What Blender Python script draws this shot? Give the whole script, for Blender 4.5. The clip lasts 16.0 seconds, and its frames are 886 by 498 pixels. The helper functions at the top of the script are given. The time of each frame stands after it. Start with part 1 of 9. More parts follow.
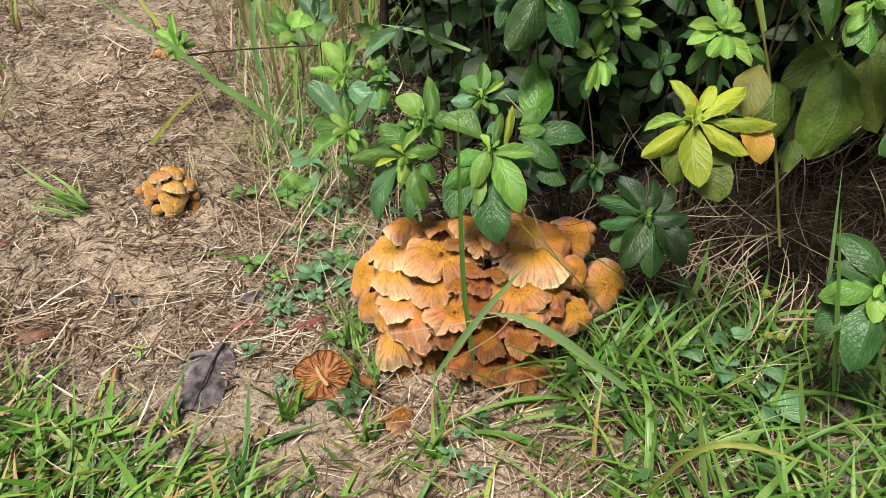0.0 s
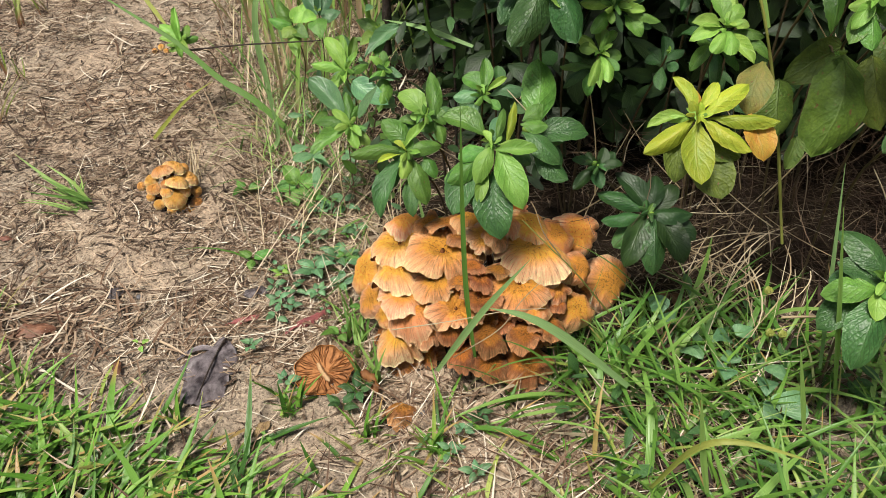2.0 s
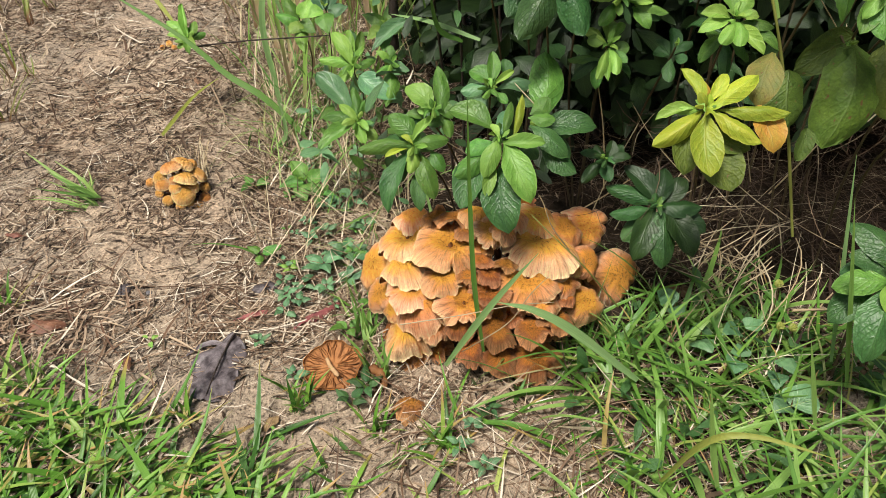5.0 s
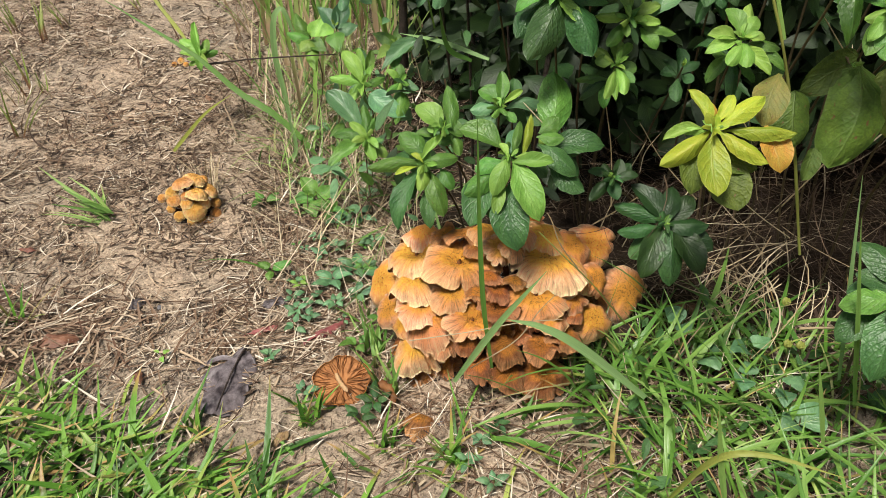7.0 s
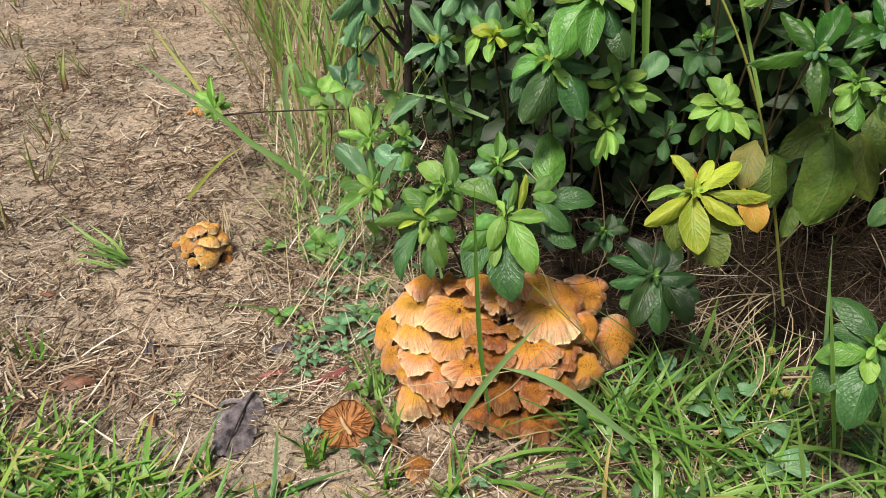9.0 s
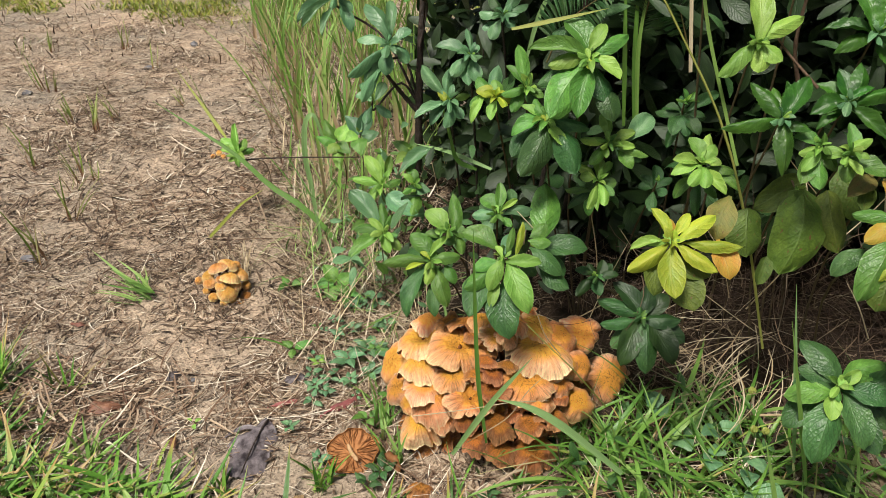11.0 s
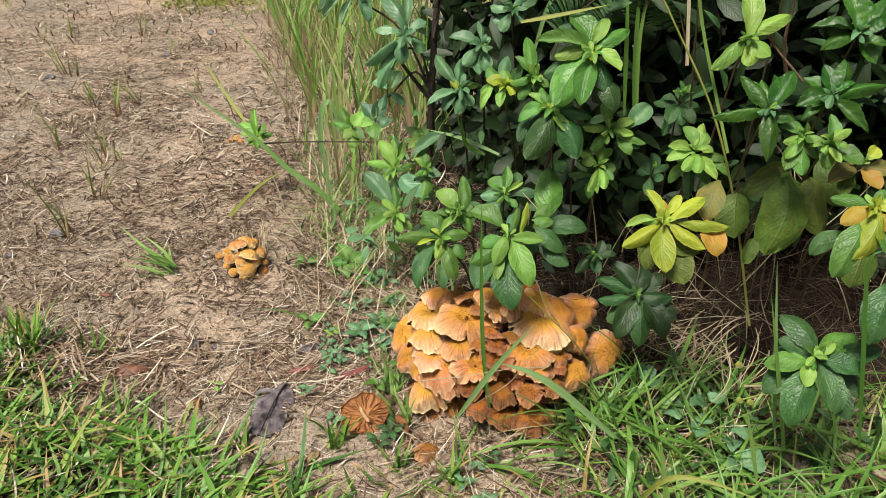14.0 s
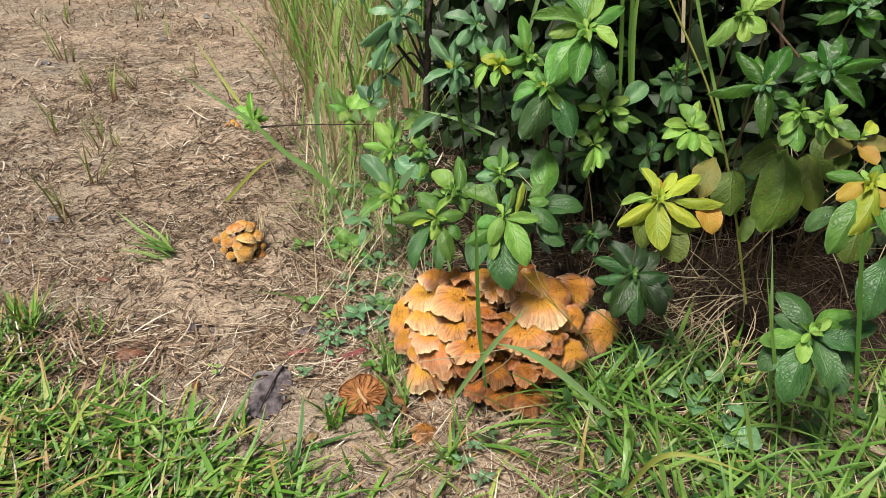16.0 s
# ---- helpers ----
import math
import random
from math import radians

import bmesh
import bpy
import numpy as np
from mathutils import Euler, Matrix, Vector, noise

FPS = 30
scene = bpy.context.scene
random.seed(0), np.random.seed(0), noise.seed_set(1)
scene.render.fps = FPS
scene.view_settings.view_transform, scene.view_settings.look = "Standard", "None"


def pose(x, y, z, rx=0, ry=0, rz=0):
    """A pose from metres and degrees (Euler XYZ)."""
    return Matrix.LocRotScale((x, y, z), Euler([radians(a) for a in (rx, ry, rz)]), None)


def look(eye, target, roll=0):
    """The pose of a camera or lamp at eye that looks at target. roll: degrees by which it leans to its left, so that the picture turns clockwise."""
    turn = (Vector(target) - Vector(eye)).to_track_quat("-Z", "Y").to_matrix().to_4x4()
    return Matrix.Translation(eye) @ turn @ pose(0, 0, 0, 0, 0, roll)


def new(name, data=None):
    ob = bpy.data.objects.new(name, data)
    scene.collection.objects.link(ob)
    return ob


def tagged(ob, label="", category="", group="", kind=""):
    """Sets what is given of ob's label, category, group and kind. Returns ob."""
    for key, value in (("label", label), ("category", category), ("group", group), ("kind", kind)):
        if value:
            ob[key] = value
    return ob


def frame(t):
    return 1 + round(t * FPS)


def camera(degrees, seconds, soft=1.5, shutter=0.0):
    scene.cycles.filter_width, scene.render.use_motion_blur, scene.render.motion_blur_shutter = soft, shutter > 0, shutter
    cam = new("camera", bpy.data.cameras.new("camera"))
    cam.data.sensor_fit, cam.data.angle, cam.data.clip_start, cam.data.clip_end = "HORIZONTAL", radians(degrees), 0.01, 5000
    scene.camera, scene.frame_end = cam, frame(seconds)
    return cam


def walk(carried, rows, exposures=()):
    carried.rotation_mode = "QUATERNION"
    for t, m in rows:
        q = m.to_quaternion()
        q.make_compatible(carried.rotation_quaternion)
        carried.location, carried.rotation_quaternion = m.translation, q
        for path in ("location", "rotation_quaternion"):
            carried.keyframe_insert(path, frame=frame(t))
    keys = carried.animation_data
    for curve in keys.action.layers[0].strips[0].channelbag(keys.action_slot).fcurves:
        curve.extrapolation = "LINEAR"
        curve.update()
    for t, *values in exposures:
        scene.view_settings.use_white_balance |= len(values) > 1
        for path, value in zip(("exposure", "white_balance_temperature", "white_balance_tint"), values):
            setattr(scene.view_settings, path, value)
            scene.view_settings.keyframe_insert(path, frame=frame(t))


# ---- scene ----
cam = camera(62.1, 16.0, 0.42)
PATH = [
    (0, (0.05, -0.011, 0.782), (0.017, 1.601, -0.4), -0.4),
    (0.5, (0.051, -0.01, 0.781), (0.016, 1.599, -0.406), -0.3),
    (1, (0.051, -0.011, 0.781), (0.016, 1.594, -0.412), -0.2),
    (1.5, (0.05, -0.012, 0.783), (0.013, 1.593, -0.41), -0.2),
    (2, (0.05, -0.011, 0.782), (0.012, 1.595, -0.409), -0.3),
    (2.5, (0.05, -0.01, 0.781), (0.01, 1.595, -0.411), -0.4),
    (3, (0.051, -0.01, 0.781), (0.007, 1.594, -0.414), -0.6),
    (3.5, (0.051, -0.01, 0.78), (0.008, 1.59, -0.419), -0.6),
    (4, (0.051, -0.009, 0.78), (0.003, 1.588, -0.422), -0.7),
    (6.5, (0.05, -0.014, 0.78), (-0.023, 1.592, -0.409), -1.4),
    (7, (0.047, -0.016, 0.789), (-0.031, 1.604, -0.381), -1.2),
    (7.5, (0.046, -0.021, 0.799), (-0.036, 1.617, -0.346), -1.1),
    (8, (0.052, -0.027, 0.809), (-0.031, 1.627, -0.312), -1.1),
    (10.3, (0.067, -0.096, 0.869), (-0.053, 1.612, -0.164), -1.0),
    (10.5, (0.072, -0.103, 0.871), (-0.05, 1.613, -0.149), -0.9),
    (11, (0.075, -0.13, 0.888), (-0.055, 1.601, -0.104), -0.6),
    (11.5, (0.076, -0.153, 0.908), (-0.058, 1.59, -0.063), -0.3),
    (12, (0.078, -0.16, 0.912), (-0.056, 1.588, -0.05), -0.2),
    (12.5, (0.079, -0.172, 0.911), (-0.057, 1.578, -0.048), -0.1),
    (13, (0.081, -0.193, 0.915), (-0.059, 1.552, -0.052), 0.0),
    (13.5, (0.077, -0.208, 0.912), (-0.065, 1.527, -0.074), 0.2),
    (14, (0.075, -0.217, 0.906), (-0.069, 1.505, -0.101), 0.3),
    (14.5, (0.077, -0.218, 0.904), (-0.066, 1.494, -0.121), 0.2),
    (15, (0.084, -0.219, 0.902), (-0.06, 1.487, -0.132), 0.1),
    (15.5, (0.085, -0.218, 0.901), (-0.06, 1.484, -0.139), -0.1),
    (16, (0.085, -0.218, 0.899), (-0.062, 1.483, -0.143), -0.3),
]
walk(cam, [(t, look(eye, target, roll)) for t, eye, target, roll in PATH])

# ---------------------------------------------------------------- light
SUN_EL, SUN_AZ = radians(64), radians(215)
world = bpy.data.worlds.new("overcast_sky")
scene.world = world
world.use_nodes = True
wn = world.node_tree
sky = wn.nodes.new("ShaderNodeTexSky")
sky.sky_type, sky.sun_disc, sky.sun_elevation, sky.sun_rotation = "NISHITA", False, SUN_EL, SUN_AZ
sky.air_density, sky.dust_density, sky.ozone_density = 1.0, 5.0, 1.0
wn.links.new(sky.outputs[0], wn.nodes["Background"].inputs[0])
wn.nodes["Background"].inputs[1].default_value = 0.066
sun = new("sun", bpy.data.lights.new("sun", "SUN"))
sun.data.energy, sun.data.angle, sun.data.color = 5.25, radians(16), (1.0, 0.94, 0.86)
sun.matrix_basis = look((math.sin(SUN_AZ) * 6, math.cos(SUN_AZ) * 6, 6 * math.tan(SUN_EL)), (0, 0, 0))

# ---------------------------------------------------------------- helpers
rnd = random.Random(7)
nrg = np.random.default_rng(7)
WORLD = {}


def thing(name, at, label, category, group="", kind=""):
    ob = new(name)
    ob.empty_display_size = 0.02
    ob.matrix_basis = WORLD[ob] = Matrix.Translation(at)
    return tagged(ob, label, category, group, kind)


def part(name, mesh, parent, m=None, label=""):
    """One mesh object under a thing or a part; m is its pose in the world (default: the mesh is in world metres)."""
    ob = new(name, mesh)
    m = m if m is not None else Matrix()
    ob.parent = parent
    ob.matrix_basis = WORLD[parent].inverted() @ m
    WORLD[ob] = m
    return tagged(ob, label)


def top(name, mesh, label, category, group="", kind="", m=None):
    ob = new(name, mesh)
    if m is not None:
        ob.matrix_basis = m
    WORLD[ob] = m if m is not None else Matrix()
    return tagged(ob, label, category, group, kind)


def mesh_of(name, verts, faces, mats, uv=None, smooth=True, slots=None):
    """A mesh from arrays; uv is one (u, v) for each vertex."""
    me = bpy.data.meshes.new(name)
    faces = np.asarray(faces, dtype=np.int32)
    verts = np.asarray(verts, dtype=np.float32)
    n, k = faces.shape
    me.vertices.add(len(verts))
    me.vertices.foreach_set("co", verts.ravel())
    me.loops.add(n * k)
    me.loops.foreach_set("vertex_index", faces.ravel())
    me.polygons.add(n)
    me.polygons.foreach_set("loop_start", np.arange(0, n * k, k, dtype=np.int32))
    me.polygons.foreach_set("loop_total", np.full(n, k, dtype=np.int32))
    if smooth:
        me.polygons.foreach_set("use_smooth", np.ones(n, dtype=bool))
    if slots is not None:
        me.polygons.foreach_set("material_index", np.asarray(slots, dtype=np.int32))
    if uv is not None:
        layer = me.uv_layers.new(name="UVMap")
        layer.data.foreach_set("uv", np.asarray(uv, dtype=np.float32)[faces.ravel()].ravel())
    for mt in mats if isinstance(mats, (list, tuple)) else [mats]:
        me.materials.append(mt)
    me.update()
    me.validate()
    return me


def grid_faces(rows, cols, wrap=False):
    i = np.arange(rows - 1)[:, None]
    j = np.arange(cols if wrap else cols - 1)[None, :]
    k = (j + 1) % cols
    f = np.stack([i * cols + j, i * cols + k, (i + 1) * cols + k, (i + 1) * cols + j], -1)
    return f.reshape(-1, 4)


def fbm(x, y, seed=0.0, octaves=4):
    """A cheap smooth noise on arrays, about -1 to 1."""
    total = np.zeros_like(x)
    amp, fr = 0.5, 1.0
    for o in range(octaves):
        a = seed * 1.7 + o * 2.3
        total += amp * np.sin(x * fr * 1.31 + 2.1 * np.sin(y * fr * 0.87 + a) + a * 3.1) * np.cos(y * fr * 1.17 + 1.9 * np.sin(x * fr * 0.71 - a) + a)
        amp, fr = amp * 0.55, fr * 2.03
    return total


# ---------------------------------------------------------------- materials
class Nodes:
    """Short calls for node materials."""

    def __init__(self, name):
        self.mat = bpy.data.materials.new(name)
        self.mat.use_nodes = True
        self.t = self.mat.node_tree
        self.out = self.t.nodes["Material Output"]
        self.bsdf = self.t.nodes["Principled BSDF"]

    def node(self, kind, **inputs):
        n = self.t.nodes.new("ShaderNode" + kind)
        for k, v in inputs.items():
            self.put(n.inputs[k.replace("_", " ")], v)
        return n

    def put(self, socket, v):
        if isinstance(v, bpy.types.NodeSocket):
            self.t.links.new(v, socket)
        else:
            socket.default_value = v

    def math(self, op, a, b=0.0, c=0.0):
        n = self.t.nodes.new("ShaderNodeMath")
        n.operation = op
        for i, v in enumerate((a, b, c)):
            self.put(n.inputs[i], v)
        return n.outputs[0]

    def mix(self, fac, a, b, blend="MIX"):
        n = self.t.nodes.new("ShaderNodeMix")
        n.data_type, n.blend_type = "RGBA", blend
        self.put(n.inputs[0], fac)
        self.put(n.inputs[6], a if not isinstance(a, tuple) else (*a, 1))
        self.put(n.inputs[7], b if not isinstance(b, tuple) else (*b, 1))
        return n.outputs[2]

    def ramp(self, fac, stops):
        n = self.t.nodes.new("ShaderNodeValToRGB")
        while len(n.color_ramp.elements) < len(stops):
            n.color_ramp.elements.new(0.5)
        for e, (p, c) in zip(n.color_ramp.elements, stops):
            e.position, e.color = p, (*c, 1) if isinstance(c, tuple) else (c, c, c, 1)
        self.put(n.inputs[0], fac)
        return n.outputs[0]

    def noise(self, vec, scale, detail=4.0, rough=0.55, out=0):
        n = self.node("TexNoise", Scale=scale, Detail=detail, Roughness=rough)
        if vec is not None:
            self.put(n.inputs["Vector"], vec)
        return n.outputs[out]

    def coords(self, which="Object"):
        return self.node("TexCoord").outputs[which]

    def uv(self):
        s = self.node("SeparateXYZ", Vector=self.coords("UV"))
        return s.outputs[0], s.outputs[1]

    def vec(self, x, y, z=0.0):
        n = self.t.nodes.new("ShaderNodeCombineXYZ")
        for i, v in enumerate((x, y, z)):
            self.put(n.inputs[i], v)
        return n.outputs[0]

    def bump(self, height, strength=0.4, distance=0.002):
        return self.node("Bump", Height=height, Strength=strength, Distance=distance).outputs[0]

    def finish(self, color, rough=0.6, normal=None, spec=0.5, translucent=0.0, tcolor=None):
        b = self.bsdf
        self.put(b.inputs["Base Color"], color if not isinstance(color, tuple) else (*color, 1))
        self.put(b.inputs["Roughness"], rough)
        self.put(b.inputs["Specular IOR Level"], spec)
        if normal is not None:
            self.put(b.inputs["Normal"], normal)
        if translucent:
            tr = self.node("BsdfTranslucent")
            self.put(tr.inputs[0], tcolor if tcolor is not None else color)
            mx = self.t.nodes.new("ShaderNodeMixShader")
            mx.inputs[0].default_value = translucent
            self.t.links.new(b.outputs[0], mx.inputs[1])
            self.t.links.new(tr.outputs[0], mx.inputs[2])
            self.t.links.new(mx.outputs[0], self.out.inputs[0])
        return self.mat


def leaf_material(name, base, young, vein, rough=0.38, veins=9.0, spots=0.0, translucent=0.18, relief=0.32, crease_shade=0.16, pucker=0.0):
    """Leaf skin: midrib and side veins, mottling, a few blemishes; the hue shifts from leaf to leaf."""
    n = Nodes(name)
    u, v = n.uv()
    obj = n.coords("Object")
    off = n.math("ABSOLUTE", n.math("SUBTRACT", v, 0.5))
    rib = n.math("SUBTRACT", 1.0, n.math("MINIMUM", n.math("DIVIDE", off, 0.035), 1.0))
    wob = n.math("MULTIPLY", n.noise(n.vec(n.math("MULTIPLY", u, 4.0), n.math("MULTIPLY", v, 3.0)), 2.0, 2.0), 0.10)
    phase = n.math("MULTIPLY", n.math("ADD", n.math("SUBTRACT", u, n.math("MULTIPLY", off, 0.75)), wob), veins)
    saw = n.math("ABSOLUTE", n.math("SUBTRACT", n.math("FRACT", phase), 0.5))
    side = n.ramp(saw, [(0.0, 1.0), (0.2, 0.0)])
    line = n.math("MAXIMUM", rib, n.math("MULTIPLY", side, 0.5))
    rand = n.node("ObjectInfo").outputs["Random"]
    patch = n.noise(n.vec(n.math("ADD", u, n.math("MULTIPLY", rand, 37.0)), v), 3.2, 4.0)
    col = n.mix(n.ramp(patch, [(0.35, 0.0), (0.68, 1.0)]), base, young)
    col = n.mix(n.math("MULTIPLY", n.math("MAXIMUM", rib, n.math("MULTIPLY", side, 0.18)), 0.4), col, vein)
    quilt = n.noise(n.vec(n.math("MULTIPLY", u, 2.4), n.math("ADD", v, rand)), 9.0, 2.0, 0.4)
    fine = n.noise(n.vec(n.math("MULTIPLY", u, 2.5), v), 22.0, 4.0, 0.65)
    col = n.mix(0.5, col, n.ramp(fine, [(0.3, 0.45), (0.7, 1.25)]), "MULTIPLY")
    # Shade in the side-vein grooves, painted as darker lines.
    fold = n.math("MULTIPLY", n.ramp(saw, [(0.02, 1.0), (0.14, 0.0)]), crease_shade)
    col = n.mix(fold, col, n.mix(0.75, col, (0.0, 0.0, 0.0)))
    hem = n.ramp(off, [(0.45, 0.0), (0.5, 0.3)])
    col = n.mix(hem, col, vein)
    hsv = n.node("HueSaturation", Color=col, Hue=n.math("ADD", 0.485, n.math("MULTIPLY", rand, 0.03)),
                 Value=n.math("ADD", 0.75, n.math("MULTIPLY", n.math("FRACT", n.math("MULTIPLY", rand, 7.31)), 0.5)))
    col = hsv.outputs[0]
    if spots:
        sp = n.noise(n.vec(n.math("ADD", u, n.math("MULTIPLY", rand, 91.0)), v), 9.0, 3.0)
        col = n.mix(n.math("MULTIPLY", n.ramp(sp, [(0.64, 0.0), (0.72, 1.0)]), spots), col, (0.16, 0.08, 0.03))
    h = n.math("ADD", n.math("MULTIPLY", line, -0.8), n.math("ADD", n.math("MULTIPLY", quilt, 0.8), n.math("MULTIPLY", fine, 0.10)))
    if pucker:
        net = n.node("TexVoronoi", Vector=n.vec(n.math("ADD", n.math("MULTIPLY", u, 1.9), n.math("MULTIPLY", rand, 5.0)), v), Scale=13.0, Randomness=0.9).outputs["Distance"]
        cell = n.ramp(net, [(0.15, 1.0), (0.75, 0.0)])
        # Hollows between puckers get their shade in the colour as well.
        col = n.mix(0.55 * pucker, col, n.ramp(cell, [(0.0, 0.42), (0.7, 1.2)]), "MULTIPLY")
        h = n.math("ADD", h, n.math("MULTIPLY", cell, 0.9 * pucker))
    nor = n.bump(h, relief, 0.003)
    ro = n.math("ADD", rough + 0.02, n.math("MULTIPLY", fine, 0.20))
    return n.finish(col, ro, nor, 0.55, translucent)


LEAF = {
    "D": leaf_material("leaf_dark_green", (0.040, 0.118, 0.032), (0.072, 0.176, 0.046), (0.12, 0.23, 0.09), 0.32, crease_shade=0.26, relief=0.40, pucker=0.45),
    # Leaf green darkened so the shade inside the shrubs is in the colour.
    "H": leaf_material("leaf_shaded_hedge", (0.017, 0.048, 0.011), (0.032, 0.078, 0.017), (0.05, 0.10, 0.03), 0.36, crease_shade=0.2),
    "M": leaf_material("leaf_mid_green", (0.085, 0.225, 0.036), (0.145, 0.33, 0.055), (0.20, 0.34, 0.11), 0.32, spots=0.5, veins=7.0, relief=0.36, crease_shade=0.12, pucker=0.35),
    "L": leaf_material("leaf_young_green", (0.19, 0.37, 0.055), (0.28, 0.47, 0.085), (0.34, 0.50, 0.14), 0.38, veins=6.0, relief=0.35, crease_shade=0.04),
    "Y": leaf_material("leaf_yellow_green", (0.28, 0.41, 0.030), (0.43, 0.49, 0.042), (0.60, 0.58, 0.12), 0.42, veins=6.0, relief=0.35, spots=0.3, crease_shade=0.03),
    "O": leaf_material("leaf_turning_orange", (0.46, 0.24, 0.03), (0.40, 0.33, 0.04), (0.44, 0.33, 0.10), 0.5, spots=0.8),
    # Blue-green of its own, lightened further for sky sheen on glossy leaves.
    "T": leaf_material("leaf_blue_green", (0.105, 0.245, 0.110), (0.170, 0.345, 0.150), (0.22, 0.38, 0.19), 0.24, veins=7.0, spots=0.3),
    "S": leaf_material("leaf_glossy_toothed", (0.026, 0.105, 0.010), (0.058, 0.18, 0.018), (0.12, 0.26, 0.05), 0.30, veins=8.0, relief=0.2),
    "B": leaf_material("leaf_big_hanging", (0.072, 0.125, 0.012), (0.130, 0.195, 0.022), (0.17, 0.24, 0.06), 0.52, veins=7.0, spots=1.0, relief=0.5, crease_shade=0.05, pucker=0.3),
    "R": leaf_material("leaf_browning", (0.22, 0.17, 0.04), (0.13, 0.16, 0.03), (0.20, 0.18, 0.07), 0.55, spots=1.0),
    "X": leaf_material("dead_leaf_grey", (0.045, 0.036, 0.037), (0.145, 0.120, 0.122), (0.03, 0.022, 0.02), 0.34, veins=5.0, spots=0.3, translucent=0.02, relief=0.5),
    "Q": leaf_material("dead_leaf_red", (0.13, 0.048, 0.034), (0.26, 0.10, 0.06), (0.30, 0.15, 0.09), 0.5, veins=7.0, spots=0.7, translucent=0.1),
    "K": leaf_material("dead_blade_pink", (0.34, 0.10, 0.085), (0.48, 0.19, 0.15), (0.55, 0.30, 0.22), 0.5, veins=7.0, spots=0.4, translucent=0.1),
    "P": leaf_material("dead_leaf_tan", (0.30, 0.18, 0.09), (0.45, 0.29, 0.15), (0.24, 0.13, 0.06), 0.6, veins=7.0, spots=0.7, translucent=0.1),
}


def grass_material(name, stops, rough=0.45, translucent=0.25, along=None, foot=None):
    """Blades: each its own tone, brownish towards the base or the tip."""
    n = Nodes(name)
    u, v = n.uv()
    r = n.math("FRACT", n.math("ADD", n.node("NewGeometry").outputs["Random Per Island"], n.node("ObjectInfo").outputs["Random"]))
    col = n.ramp(r, stops)
    n_long = n.noise(n.vec(n.math("MULTIPLY", u, 6.0), n.math("MULTIPLY", v, 0.7), n.math("MULTIPLY", r, 60.0)), 3.0, 3.0)
    col = n.mix(0.5, col, n.ramp(n_long, [(0.3, 0.5), (0.7, 1.15)]), "MULTIPLY")
    if along:
        blotch = n.math("ADD", v, n.math("MULTIPLY", n.math("SUBTRACT", n.math("FRACT", n.math("MULTIPLY", r, 13.7)), 0.75), 0.9))
        col = n.mix(n.ramp(blotch, [(0.72, 0.0), (0.95, 1.0)]), col, along)
    if foot:
        low = n.math("ADD", v, n.math("MULTIPLY", n.math("SUBTRACT", n.math("FRACT", n.math("MULTIPLY", r, 23.3)), 0.5), 0.35))
        col = n.mix(n.ramp(low, [(0.15, 1.0), (0.34, 0.0)]), col, foot)
    ridge = n.math("SINE", n.math("MULTIPLY", u, 40.0))
    return n.finish(col, rough, n.bump(ridge, 0.25, 0.0006), 0.4, translucent)


GRASS = grass_material("lawn_grass", [(0.0, (0.035, 0.105, 0.014)), (0.40, (0.115, 0.28, 0.032)), (0.80, (0.215, 0.41, 0.062)), (0.93, (0.36, 0.44, 0.10)), (1.0, (0.44, 0.27, 0.11))], along=(0.42, 0.27, 0.10), rough=0.36, translucent=0.14)
TALL = grass_material("tall_grass", [(0.0, (0.10, 0.22, 0.04)), (0.5, (0.21, 0.39, 0.08)), (0.85, (0.36, 0.53, 0.15)), (1.0, (0.52, 0.46, 0.22))])
EDGE_TALL = grass_material("tall_grass_pale_foot", [(0.0, (0.16, 0.32, 0.06)), (0.5, (0.29, 0.50, 0.10)), (0.85, (0.43, 0.61, 0.18)), (1.0, (0.52, 0.46, 0.22))], foot=(0.52, 0.38, 0.24), translucent=0.4)
SPROUT = grass_material("sprouting_grass_brown_foot", [(0.0, (0.24, 0.36, 0.07)), (0.5, (0.38, 0.50, 0.12)), (0.85, (0.48, 0.55, 0.20)), (1.0, (0.56, 0.45, 0.25))], foot=(0.30, 0.17, 0.095), translucent=0.35)
BLADE = grass_material("broad_grass_blade", [(0.0, (0.085, 0.215, 0.034)), (0.6, (0.15, 0.305, 0.052)), (1.0, (0.27, 0.43, 0.11))], rough=0.32, translucent=0.14)
FAR_GRASS = grass_material("yellowed_lawn_grass", [(0.0, (0.10, 0.14, 0.02)), (0.45, (0.24, 0.31, 0.04)), (0.8, (0.40, 0.42, 0.07)), (1.0, (0.45, 0.31, 0.12))])
# Lighter than BLADE, with the sky light on these blades in the colour.
BLADE_B = grass_material("skylit_bluish_blade", [(0.0, (0.26, 0.44, 0.16)), (1.0, (0.30, 0.49, 0.19))], rough=0.42)
BLADE_Y = grass_material("yellowing_grass_stalk", [(0.0, (0.30, 0.35, 0.06)), (1.0, (0.38, 0.40, 0.10))], rough=0.5)
STRAW = grass_material("dry_straw", [(0.0, (0.055, 0.03, 0.018)), (0.28, (0.17, 0.10, 0.057)), (0.58, (0.38, 0.275, 0.18)), (0.85, (0.64, 0.53, 0.39)), (1.0, (0.84, 0.77, 0.63))], rough=0.7, translucent=0.05)
FLAKES = grass_material("grass_flakes", [(0.0, (0.035, 0.022, 0.015)), (0.4, (0.115, 0.075, 0.047)), (0.75, (0.28, 0.20, 0.13)), (1.0, (0.56, 0.45, 0.31))], rough=0.8, translucent=0.0)
